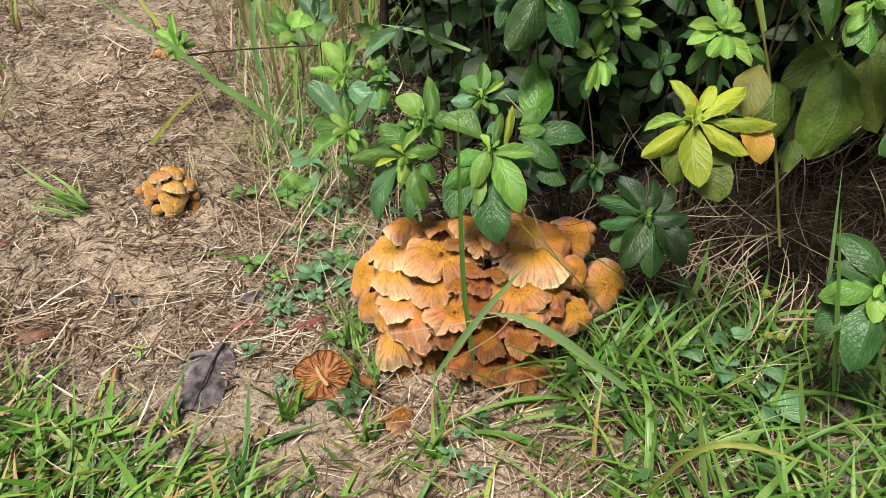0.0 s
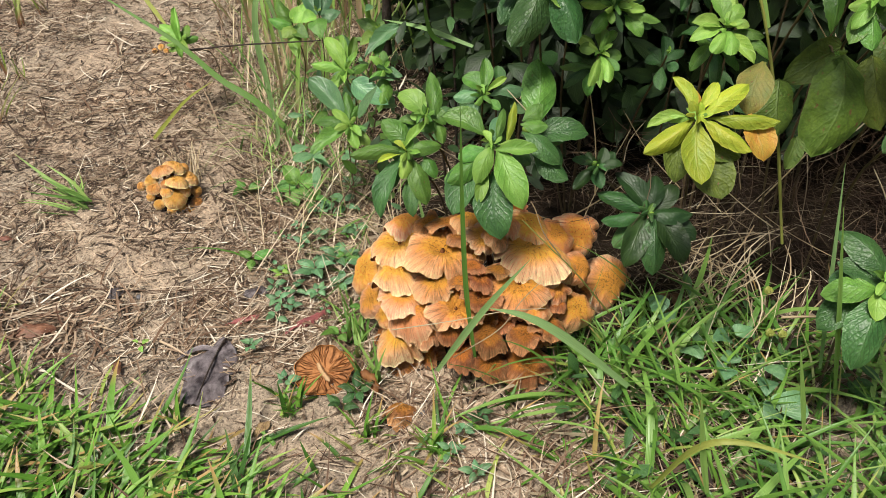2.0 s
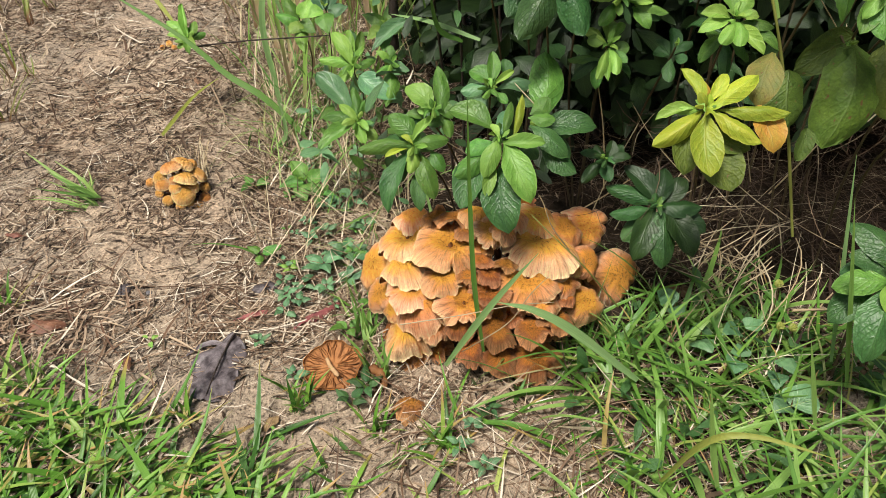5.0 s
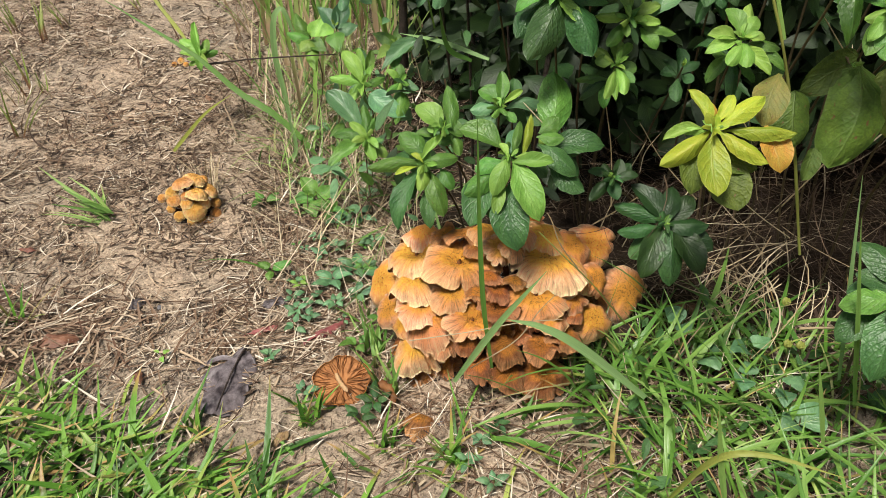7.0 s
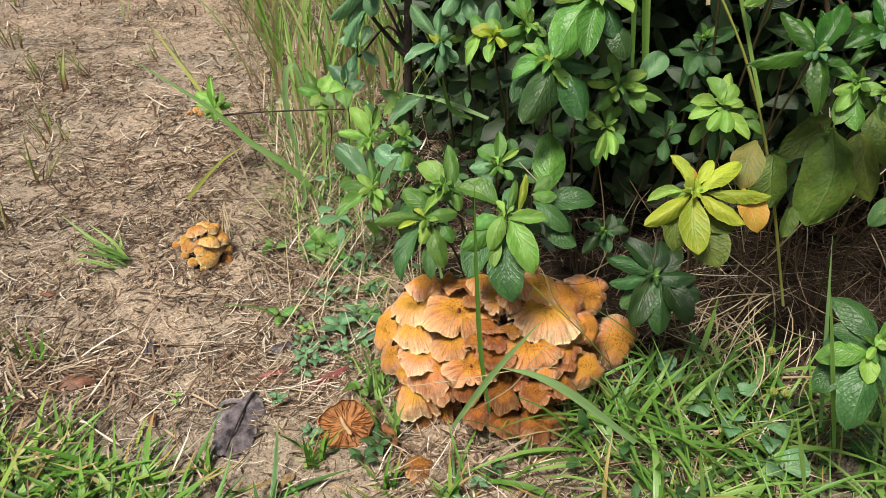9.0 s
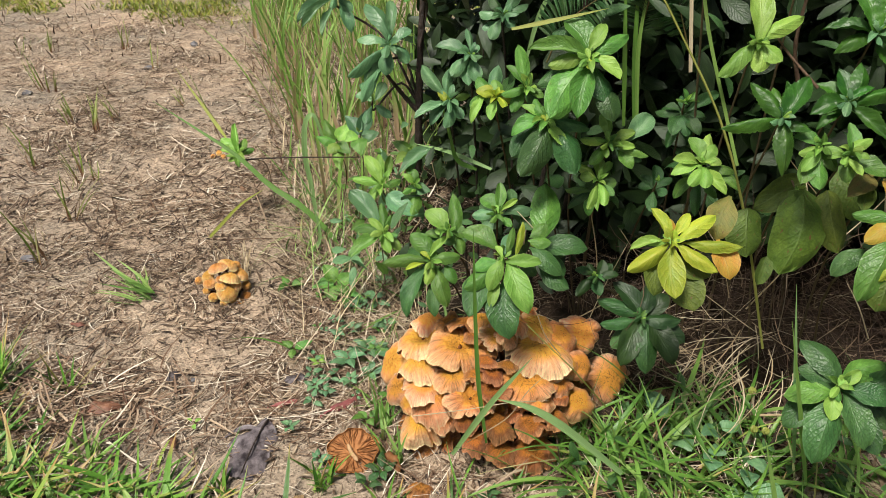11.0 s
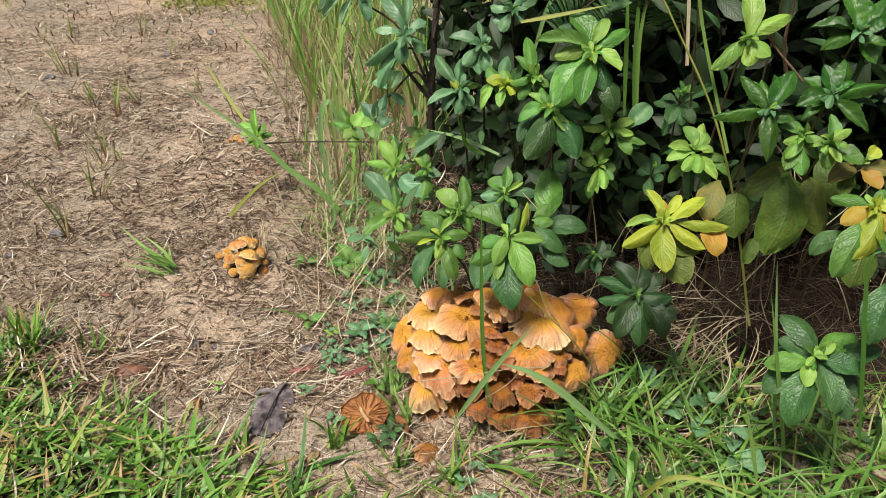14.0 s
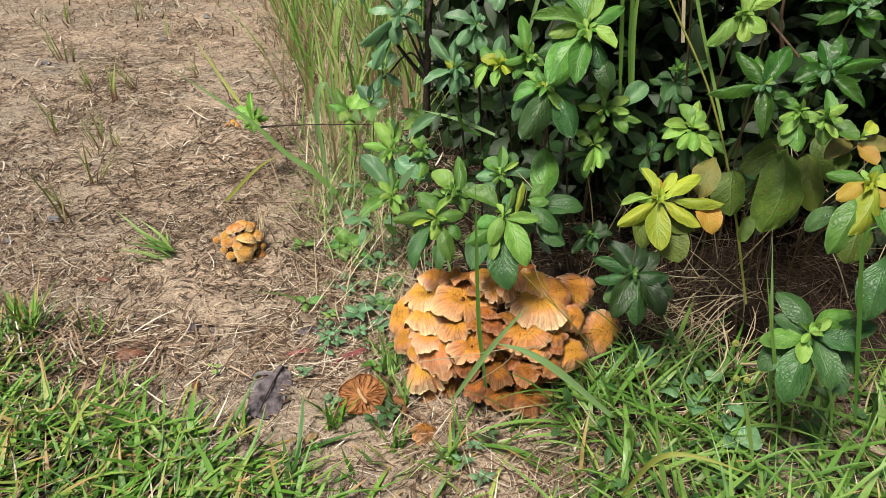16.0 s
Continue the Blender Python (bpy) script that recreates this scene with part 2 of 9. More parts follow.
# Straw darkened to carry the shade under shrubs, blades and litter.
DARKSTRAW = grass_material("shaded_litter_straw", [(0.0, (0.03, 0.018, 0.012)), (0.55, (0.085, 0.052, 0.032)), (0.88, (0.19, 0.135, 0.08)), (1.0, (0.42, 0.35, 0.23))], rough=0.8, translucent=0.0)
DRYRED = grass_material("reddish_dead_grass", [(0.0, (0.10, 0.045, 0.025)), (0.5, (0.25, 0.165, 0.105)), (0.85, (0.50, 0.37, 0.25)), (1.0, (0.60, 0.46, 0.30))], rough=0.7, translucent=0.05)
PALE = grass_material("bleached_straw", [(0.0, (0.40, 0.30, 0.17)), (0.6, (0.58, 0.48, 0.30)), (1.0, (0.70, 0.60, 0.42))], rough=0.7, translucent=0.05)


def soil_material():
    n = Nodes("trodden_sandy_soil")
    p = n.coords("Object")
    big = n.noise(p, 2.2, 5.0, 0.6)
    mid = n.noise(p, 14.0, 6.0, 0.65)
    fine = n.noise(p, 160.0, 5.0, 0.7)
    grain = n.node("TexVoronoi", Vector=p, Scale=420.0).outputs["Color"]
    col = n.mix(n.ramp(big, [(0.36, 0.0), (0.62, 1.0)]), (0.375, 0.315, 0.238), (0.62, 0.465, 0.325))
    col = n.mix(n.ramp(mid, [(0.48, 0.0), (0.74, 0.9)]), col, (0.19, 0.15, 0.12))
    col = n.mix(0.65, col, n.ramp(fine, [(0.3, 0.22), (0.7, 1.5)]), "MULTIPLY")
    clod = n.noise(p, 46.0, 4.0, 0.65)
    col = n.mix(0.5, col, n.ramp(clod, [(0.34, 0.5), (0.62, 1.3)]), "MULTIPLY")
    g = n.node("SeparateColor", Color=grain).outputs[0]
    col = n.mix(n.ramp(g, [(0.86, 0.0), (0.93, 0.7)]), col, (0.55, 0.45, 0.32))
    col = n.mix(n.ramp(g, [(0.06, 0.6), (0.12, 0.0)]), col, (0.06, 0.045, 0.035))
    h = n.math("ADD", n.math("MULTIPLY", n.math("ADD", mid, clod), 0.9), n.math("ADD", n.math("MULTIPLY", fine, 0.5), n.math("MULTIPLY", g, 0.12)))
    return n.finish(col, n.ramp(mid, [(0.3, 0.75), (0.8, 0.95)]), n.bump(h, 1.0, 0.012), 0.25)


SOIL = soil_material()


def cap_material(name, centre, body, rim, dark):
    """Mushroom cap: brown fibrils at the middle, radial streaks, a paler thin rim."""
    n = Nodes(name)
    u, v = n.uv()
    ang = n.math("MULTIPLY", u, 2 * math.pi)
    cs, sn = n.math("COSINE", ang), n.math("SINE", ang)
    rand = n.node("ObjectInfo").outputs["Random"]
    shift = n.math("MULTIPLY", rand, 50.0)
    ring = n.vec(n.math("ADD", n.math("MULTIPLY", cs, 12.0), shift), n.math("MULTIPLY", sn, 12.0), n.math("MULTIPLY", v, 1.3))
    streak = n.math("ADD", n.math("MULTIPLY", n.noise(ring, 2.6, 6.0, 0.7), 0.62), n.math("MULTIPLY", n.noise(ring, 0.6, 3.0, 0.6), 0.38))
    flat = n.vec(n.math("ADD", n.math("MULTIPLY", cs, v), shift), n.math("MULTIPLY", sn, v))
    blotch = n.noise(flat, 2.0, 4.0)
    fib = n.noise(flat, 13.0, 4.0, 0.7)
    where = n.math("ADD", v, n.math("MULTIPLY", n.math("MULTIPLY", n.math("SUBTRACT", blotch, 0.5), 0.9), n.ramp(v, [(0.75, 1.0), (1.0, 0.0)])))
    col = n.ramp(where, [(-0.0, centre), (0.12, centre), (0.40, centre), (0.66, body), (0.90, rim), (1.0, tuple(min(1.0, 1.3 * k) for k in rim))])
    col = n.mix(n.ramp(v, [(0.1, 0.35), (0.8, 0.85)]), col, n.ramp(streak, [(0.38, 0.40), (0.49, 0.98), (0.62, 1.30)]), "MULTIPLY")
    scale = n.math("MULTIPLY", n.ramp(fib, [(0.50, 0.0), (0.62, 1.0)]), n.ramp(v, [(0.12, 0.85), (0.45, 0.25), (0.8, 0.08)]))
    col = n.mix(scale, col, dark)
    bruise = n.noise(n.vec(n.math("ADD", n.math("MULTIPLY", cs, v), n.math("MULTIPLY", rand, 17.0)), n.math("MULTIPLY", sn, v), n.math("MULTIPLY", streak, 0.7)), 2.6, 5.0, 0.7)
    col = n.mix(n.ramp(bruise, [(0.60, 0.0), (0.68, 0.55)]), col, n.mix(0.45, body, dark))
    pore = n.noise(flat, 40.0, 3.0, 0.7)
    col = n.mix(0.45, col, n.ramp(pore, [(0.34, 0.62), (0.64, 1.25)]), "MULTIPLY")
    hsv = n.node("HueSaturation", Color=col, Hue=n.math("ADD", 0.486, n.math("MULTIPLY", rand, 0.020)),
                 Value=n.math("ADD", 1.12, n.math("MULTIPLY", n.math("FRACT", n.math("MULTIPLY", rand, 5.7)), 0.33)))
    nor = n.bump(n.math("ADD", n.math("MULTIPLY", streak, 1.8), n.math("MULTIPLY", fib, 0.5)), 1.0, 0.005)
    return n.finish(hsv.outputs[0], n.ramp(fib, [(0.35, 0.40), (0.65, 0.62)]), nor, 0.45, 0.08)


CAP = cap_material("orange_mushroom_cap", (0.97, 0.48, 0.07), (0.93, 0.455, 0.17), (0.97, 0.58, 0.32), (0.22, 0.07, 0.018))
CAP_B = cap_material("tan_striate_cap", (0.94, 0.45, 0.06), (0.80, 0.365, 0.13), (0.88, 0.50, 0.24), (0.15, 0.045, 0.013))
# Wilted brown taken darker, to hold the shade between crowded caps.
CAP_D = cap_material("shaded_brown_wilted_cap", (0.66, 0.27, 0.042), (0.40, 0.155, 0.05), (0.54, 0.27, 0.11), (0.08, 0.026, 0.010))
CAP_S = cap_material("small_ochre_cap", (0.98, 0.49, 0.10), (1.0, 0.56, 0.19), (1.0, 0.62, 0.27), (0.72, 0.32, 0.085))


def gill_material():
    n = Nodes("rusty_mushroom_gills")
    u, v = n.uv()
    w = n.math("SINE", n.math("MULTIPLY", u, 2 * math.pi * 55))
    nz = n.noise(n.vec(n.math("MULTIPLY", u, 30.0), v), 4.0, 3.0)
    # Gaps between gills are shaded in the colour, in step with the bump.
    col = n.mix(n.ramp(w, [(0.0, 0.0), (1.0, 1.0)]), (0.20, 0.075, 0.025), (0.46, 0.20, 0.075))
    col = n.mix(0.5, col, n.ramp(nz, [(0.3, 0.6), (0.7, 1.15)]), "MULTIPLY")
    return n.finish(col, 0.75, n.bump(w, 0.6, 0.0015), 0.2)


def plain(name, a, b, rough=0.7, scale=40.0, relief=0.4, spec=0.3, dist=0.002, stretch=None):
    """Two tones mottled at two scales, with fine relief."""
    n = Nodes(name)
    p = n.coords("Object")
    if stretch:
        mp = n.node("Mapping", Vector=p, Scale=stretch)
        p = mp.outputs[0]
    one, two = n.noise(p, scale, 5.0, 0.6), n.noise(p, scale * 7, 3.0, 0.6)
    col = n.mix(n.ramp(one, [(0.35, 0.0), (0.65, 1.0)]), a, b)
    col = n.mix(0.4, col, n.ramp(two, [(0.3, 0.5), (0.7, 1.2)]), "MULTIPLY")
    return n.finish(col, rough, n.bump(n.math("ADD", one, n.math("MULTIPLY", two, 0.5)), relief, dist), spec)


GILL = gill_material()
# Stem tones taken darker for the shade between the caps.
STIPE = plain("mushroom_stem_flesh", (0.24, 0.105, 0.035), (0.14, 0.055, 0.02), 0.7, 60.0)
BARK = plain("dark_wet_bark", (0.022, 0.015, 0.012), (0.065, 0.045, 0.034), 0.5, 90.0, 1.0, 0.4, 0.005)
SHOOT = plain("brown_shoot_bark", (0.075, 0.06, 0.03), (0.12, 0.085, 0.045), 0.7, 90.0)
GREENSTEM = plain("green_brown_stem", (0.10, 0.11, 0.035), (0.16, 0.10, 0.045), 0.6, 80.0)
STONE = plain("small_grey_stone", (0.10, 0.10, 0.11), (0.24, 0.23, 0.23), 0.75, 80.0, 0.8)
TWIG = plain("dry_twig", (0.085, 0.05, 0.032), (0.17, 0.11, 0.07), 0.8, 120.0, 0.8)
# Humus brown taken darker, with the shade under plants in it.
HUMUS = plain("shaded_leaf_humus", (0.022, 0.017, 0.012), (0.055, 0.040, 0.027), 0.9, 45.0, 1.0, 0.1, 0.008)


# ---------------------------------------------------------------- ground
def ground_height(x, y):
    """Gentle trampled unevenness; nearly level."""
    near = np.exp(-((x / 6.0) ** 2 + ((y - 1.5) / 6.0) ** 2))
    return (0.006 * fbm(x * 3.1, y * 3.1, 1.0) + 0.006 * fbm(x * 13.0, y * 13.0, 2.0, 3) + 0.0035 * fbm(x * 41.0, y * 41.0, 3.0, 3)
            + 0.006 * (0.35 - np.abs(fbm(x * 24.0, y * 30.0, 5.0, 3))) + 0.003 * (0.3 - np.abs(fbm(x * 67.0, y * 75.0, 6.0, 2)))) * near


def spread(lo, hi, step, far):
    core = np.arange(lo, hi, step)
    out = step * 1.35 ** np.arange(1, 40)
    out = np.cumsum(out)
    out = out[out < far]
    return np.concatenate([lo - out[::-1], core, hi + out])


gx, gy = spread(-2.4, 1.6, 0.011, 400.0), spread(-0.2, 4.2, 0.011, 400.0)
GX, GY = np.meshgrid(gx, gy)
ground = top("ground", mesh_of("ground", np.stack([GX, GY, ground_height(GX, GY)], -1).reshape(-1, 3), grid_faces(len(gy), len(gx)), SOIL),
             "trodden sandy brown soil path edge with straw litter", "ground", kind="structure")


# ---------------------------------------------------------------- ribbons: blades, straw, stalks
def ribbons(name, base, heading, lean, length, width, droop, mat, seg=5, fold=0.25, twist=None, flat_tip=0.0):
    """Many tapering, folded, bending strips as one mesh. lean and droop in radians from upright; heading is the way they fall."""
    base = np.asarray(base, float)
    N = len(base)
    s = np.linspace(0, 1, seg + 1)
    th = lean[:, None] + droop[:, None] * s[None, :]
    step = length[:, None] / seg
    mid = 0.5 * (th[:, 1:] + th[:, :-1])
    out = np.concatenate([np.zeros((N, 1)), np.cumsum(np.sin(mid) * step, 1)], 1)
    up = np.concatenate([np.zeros((N, 1)), np.cumsum(np.cos(mid) * step, 1)], 1)
    hx, hy = np.cos(heading)[:, None], np.sin(heading)[:, None]
    curl = (twist if twist is not None else np.zeros(N))[:, None] * (s[None, :] ** 2) * length[:, None]
    c = np.stack([base[:, :1] + hx * out - hy * curl, base[:, 1:2] + hy * out + hx * curl, base[:, 2:] + up], -1)
    side = np.stack([-np.sin(heading), np.cos(heading), np.zeros(N)], -1)[:, None, :]
    nrm = np.stack([-hx * np.cos(th), -hy * np.cos(th), np.sin(th)], -1)
    taper = (1 - s ** 2.2) * (0.65 + 0.35 * np.minimum(s * 4, 1)) * (1 - flat_tip) + flat_tip
    taper[-1] = max(taper[-1], 0.06)
    half = 0.5 * width[:, None, None] * taper[None, :, None]
    verts = np.stack([c - side * half, c - nrm * half * fold, c + side * half], 2).reshape(-1, 3)
    f = grid_faces(seg + 1, 3)
    faces = (f[None] + (np.arange(N) * (seg + 1) * 3)[:, None, None]).reshape(-1, 4)
    uv = np.stack(np.broadcast_arrays(np.array([0, 0.5, 1.0])[None, None, :], s[None, :, None]), -1)
    uv = np.broadcast_to(uv, (N, seg + 1, 3, 2)).reshape(-1, 2)
    return mesh_of(name, verts, faces, mat, uv)


def smooth_curve(points, count):
    """A Catmull-Rom curve through the points."""
    p = [np.array(q, float) for q in points]
    p = [2 * p[0] - p[1]] + p + [2 * p[-1] - p[-2]]
    out = []
    n = len(p) - 3
    for k in np.linspace(0, n, count):
        i = min(int(k), n - 1)
        t = k - i
        a, b, c, d = p[i:i + 4]
        out.append(0.5 * (2 * b + (c - a) * t + (2 * a - 5 * b + 4 * c - d) * t * t + (3 * b - a - 3 * c + d) * t ** 3))
    return np.array(out)


def strip(name, points, width, mat, face=(0, -0.8, 0.6), fold=0.2, count=16, taper=True):
    """One grass blade along a curve, its flat side turned towards face."""
    c = smooth_curve(points, count)
    t = np.gradient(c, axis=0)
    t /= np.linalg.norm(t, axis=1)[:, None]
    side = np.cross(t, np.array(face, float))
    side /= np.linalg.norm(side, axis=1)[:, None]
    nrm = np.cross(side, t)
    s = np.linspace(0, 1, count)
    w = 0.5 * width * ((1 - s ** 2.6) * (0.55 + 0.45 * np.minimum(s * 3, 1)) if taper else np.ones(count))
    w = np.maximum(w, 0.03 * width)[:, None]
    verts = np.stack([c - side * w, c - side * w * 0.5 - nrm * w * fold * 0.7, c - nrm * w * fold, c + side * w * 0.5 - nrm * w * fold * 0.7, c + side * w], 1).reshape(-1, 3)
    uv = np.stack(np.broadcast_arrays(np.linspace(0, 1, 5)[None, :], s[:, None]), -1).reshape(-1, 2)
    return mesh_of(name, verts, grid_faces(count, 5), mat, uv)


def tube(name, points, r0, r1, mat, count=14, sides=7, bumps=0.12):
    """A tapering stalk or twig along a curve."""
    c = smooth_curve(points, count)
    t = np.gradient(c, axis=0)
    t /= np.maximum(np.linalg.norm(t, axis=1)[:, None], 1e-9)
    ref = np.array([0.31, 0.17, 0.94]) if abs(t[:, 2]).mean() < 0.8 else np.array([0.9, 0.3, 0.1])
    a = np.cross(t, ref)
    a /= np.linalg.norm(a, axis=1)[:, None]
    b = np.cross(t, a)
    s = np.linspace(0, 1, count)
    r = (r0 + (r1 - r0) * s) * (1 + bumps * np.sin(s * 37 + r0 * 9999))
    r[-1] *= 0.25
    ang = np.linspace(0, 2 * np.pi, sides, endpoint=False)
    verts = c[:, None, :] + r[:, None, None] * (np.cos(ang)[None, :, None] * a[:, None, :] + np.sin(ang)[None, :, None] * b[:, None, :])
    uv = np.stack(np.broadcast_arrays(ang[None, :] / 6.283, s[:, None]), -1).reshape(-1, 2)
    return mesh_of(name, verts.reshape(-1, 3), grid_faces(count, sides, True), mat, uv)


# ---------------------------------------------------------------- leaves
def leaf_mesh(name, shape, mat, arch=0.1, fold=0.1, wave=0.02, seed=0, rows=15, cols=9):
    """A leaf of length 1 along x and width 1 along y, arched, with folded halves and a quilted surface."""
    q = random.Random(seed)
    u = np.linspace(0, 1, rows)
    if shape == "azalea":
        w = np.maximum(1 - np.abs(2 * u ** 1.15 - 1) ** 1.9, 0) ** 0.62 * (0.45 + 0.55 * np.minimum(u * 2.2, 1))
        w = np.maximum(w, 0.12 * (1 - u))
    elif shape == "narrow":
        w = (1 - np.abs(2 * u ** 1.4 - 1) ** 2.0) ** 0.8 * (0.45 + 0.55 * u)
    elif shape == "oval":
        w = (1 - np.abs(2 * u ** 0.95 - 1) ** 2.4) ** 0.60
    elif shape == "ovate":
        w = np.sin(np.pi * u ** 0.72) ** 0.85
    elif shape == "blunt":
        w = np.minimum(u / 0.42, 1) ** 0.7 * (1 - 0.5 * np.clip((u - 0.88) / 0.12, 0, 1) ** 2)
    elif shape == "torn":
        w = np.clip(0.08 + 2.4 * u, 0, 0.72) + 0.28 * np.sin(np.pi * u ** 1.2) - 0.30 * np.clip((u - 0.84) / 0.16, 0, 1) ** 1.5 + 0.03 * np.sin(u * 40)
    elif shape == "toothed":
        w = np.sin(np.pi * u ** 1.1) ** 0.9
    else:
        w = np.sin(np.pi * u ** 0.55) ** 0.7
    w = w / w.max()
    if shape == "toothed":
        w = w * (1 + 0.05 * (np.arange(rows) % 2 * 2 - 1) * (u > 0.2))
    v = np.linspace(-1, 1, cols)
    U, V = np.meshgrid(u, v, indexing="ij")
    H = 0.5 * w[:, None]
    side_bend = q.uniform(-0.06, 0.06)
    X = U - 0.03 * np.abs(V) * np.sin(np.pi * U)
    Y = V * H + side_bend * np.sin(np.pi * U) / 0.35
    Z = 4 * arch * U * (1 - U) + fold * np.abs(V) ** 1.4 * H * 0.6 + wave * np.sin(U * 13 + V * 2 + seed) * np.abs(V)
    Z += (0.0 if shape == "torn" else 0.010) * np.cos(2 * np.pi * 5 * (U - 0.3 * np.abs(V))) * (np.abs(V) > 0.1) * (w[:, None] > 0.3)
    Z += (0.35 if shape == "torn" else 1.0) * (0.035 * fbm(U * 5, V * 2.5, seed) + 0.015 * fbm(U * 14, V * 6, seed + 2))
    top_v = np.stack([X, Y, Z], -1).reshape(-1, 3)
    uv = np.stack([U, V * 0.5 + 0.5], -1).reshape(-1, 2)
    return mesh_of(name, top_v, grid_faces(rows, cols), mat, uv)


LEAF_MESHES = {}


def leaf_data(shape, tone, k):
    key = (shape, tone, k)
    if key not in LEAF_MESHES:
        arch, fold = ((0.11, -0.45), (0.16, 0.30), (0.22, -0.35), (0.09, 0.5), (0.19, -0.6), (0.04, 0.4))[k]
        rows = 29 if shape == "toothed" else 15
        LEAF_MESHES[key] = leaf_mesh("leaf", shape, LEAF[tone], arch, fold, 0.018, 3 + k * 5, rows)
    return LEAF_MESHES[key]


def place_leaf(parent, root, tip, width, tone, shape="azalea", axis=(0, -0.55, 0.83), name="leaf"):
    root, tip = Vector(root), Vector(tip)
    d = tip - root
    ln = d.length
    x = d / ln
    ax = Vector(axis) + Vector((rnd.uniform(-0.2, 0.2), rnd.uniform(-0.18, 0.18), rnd.uniform(-0.18, 0.18)))
    z = (ax - x * ax.dot(x)).normalized()
    y = z.cross(x)
    m = Matrix(((x.x * ln, y.x * width, z.x * ln, root.x), (x.y * ln, y.y * width, z.y * ln, root.y), (x.z * ln, y.z * width, z.z * ln, root.z), (0, 0, 0, 1)))
    return part(name, leaf_data(shape, tone, rnd.randrange(6)), parent, m)


def shoot(shrub, foot, centre, leaves, tone="M", shape="azalea", axis=(0, -0.55, 0.83), stem=0.003, mat=None):
    """A woody shoot from its foot up to a rosette of leaves. Each leaf: offset of its tip from the centre, width, and a tone of its own."""
    c, f = Vector(centre), Vector(foot)
    mid = (c + f) / 2 + Vector((rnd.uniform(-0.02, 0.02), 0.05, rnd.uniform(0.0, 0.04)))
    st = part("stem", tube("stem", [f, mid, c - Vector(axis) * 0.03, c], stem * 0.7, stem * 0.45, mat or SHOOT), shrub)
    ax = Vector(axis)
    for dx, dy, dz, w, *own in leaves:
        d = Vector((dx, dy, dz))
        hue = own[0] if own else tone
        lift = ax * (0.012 if hue in "LY" else -0.014 if hue in "DB" else 0.0) * (1 if shape == "azalea" else 0)
        root = c - ax * min(0.02, d.length * 0.2) + d.normalized() * 0.004 + lift
        place_leaf(st, root, c + d + lift, w, hue, own[1] if len(own) > 1 else shape, axis)
    # an older, darker whorl below
    if shape == "azalea" and len(leaves) > 6:
        reach = sum(Vector(l[:3]).length for l in leaves) / len(leaves)
        a0 = rnd.uniform(0, 6.28)
        e1 = ax.orthogonal().normalized()
        e2 = ax.cross(e1)
        for k in range(6):
            a = a0 + k * 1.05 + rnd.uniform(-0.3, 0.3)
            d = (e1 * math.cos(a) + e2 * math.sin(a)) * reach * rnd.uniform(0.8, 1.15) - ax * reach * rnd.uniform(0.25, 0.7)
            root = c - ax * rnd.uniform(0.02, 0.045)
            place_leaf(st, root, root + d, reach * rnd.uniform(0.32, 0.42), "M" if k % 2 and tone != "D" else "D", "azalea", axis)
    # a tighter ring of young leaves, held upright
    if shape == "azalea" and len(leaves) > 6:
        for k in range(5):
            a = a0 + k * 1.257 + rnd.uniform(-0.3, 0.3)
            d = (e1 * math.cos(a) + e2 * math.sin(a)) * reach * rnd.uniform(0.25, 0.45) + ax * reach * rnd.uniform(0.2, 0.42)
            place_leaf(st, c, c + d, reach * rnd.uniform(0.13, 0.19), {"D": "M", "Y": "Y"}.get(tone, "L"), "narrow", axis)
    # the small bud leaves at the heart
    for k in range(3):
        a = rnd.uniform(0, 6.28)
        d = ax * rnd.uniform(0.010, 0.018) + Vector((math.cos(a), math.sin(a) * 0.6, math.sin(a) * 0.4)) * 0.009
        place_leaf(st, c, c + d, 0.005, "L" if tone not in "Y" else "Y", "narrow", axis)
    return st


def leaves(st, rows, axis=(0, -0.552, 0.834)):
    """Leaves on a shoot, each from its root to its tip, with its width and tone, and a shape of its own where it has one."""
    for rx, ry, rz, tx, ty, tz, w, hue, *own in rows:
        place_leaf(st, (rx, ry, rz), (tx, ty, tz), w, hue, own[0] if own else "toothed" if hue == "S" else "narrow" if hue == "T" or hue in "LY" and w < 0.012 else "azalea", axis)


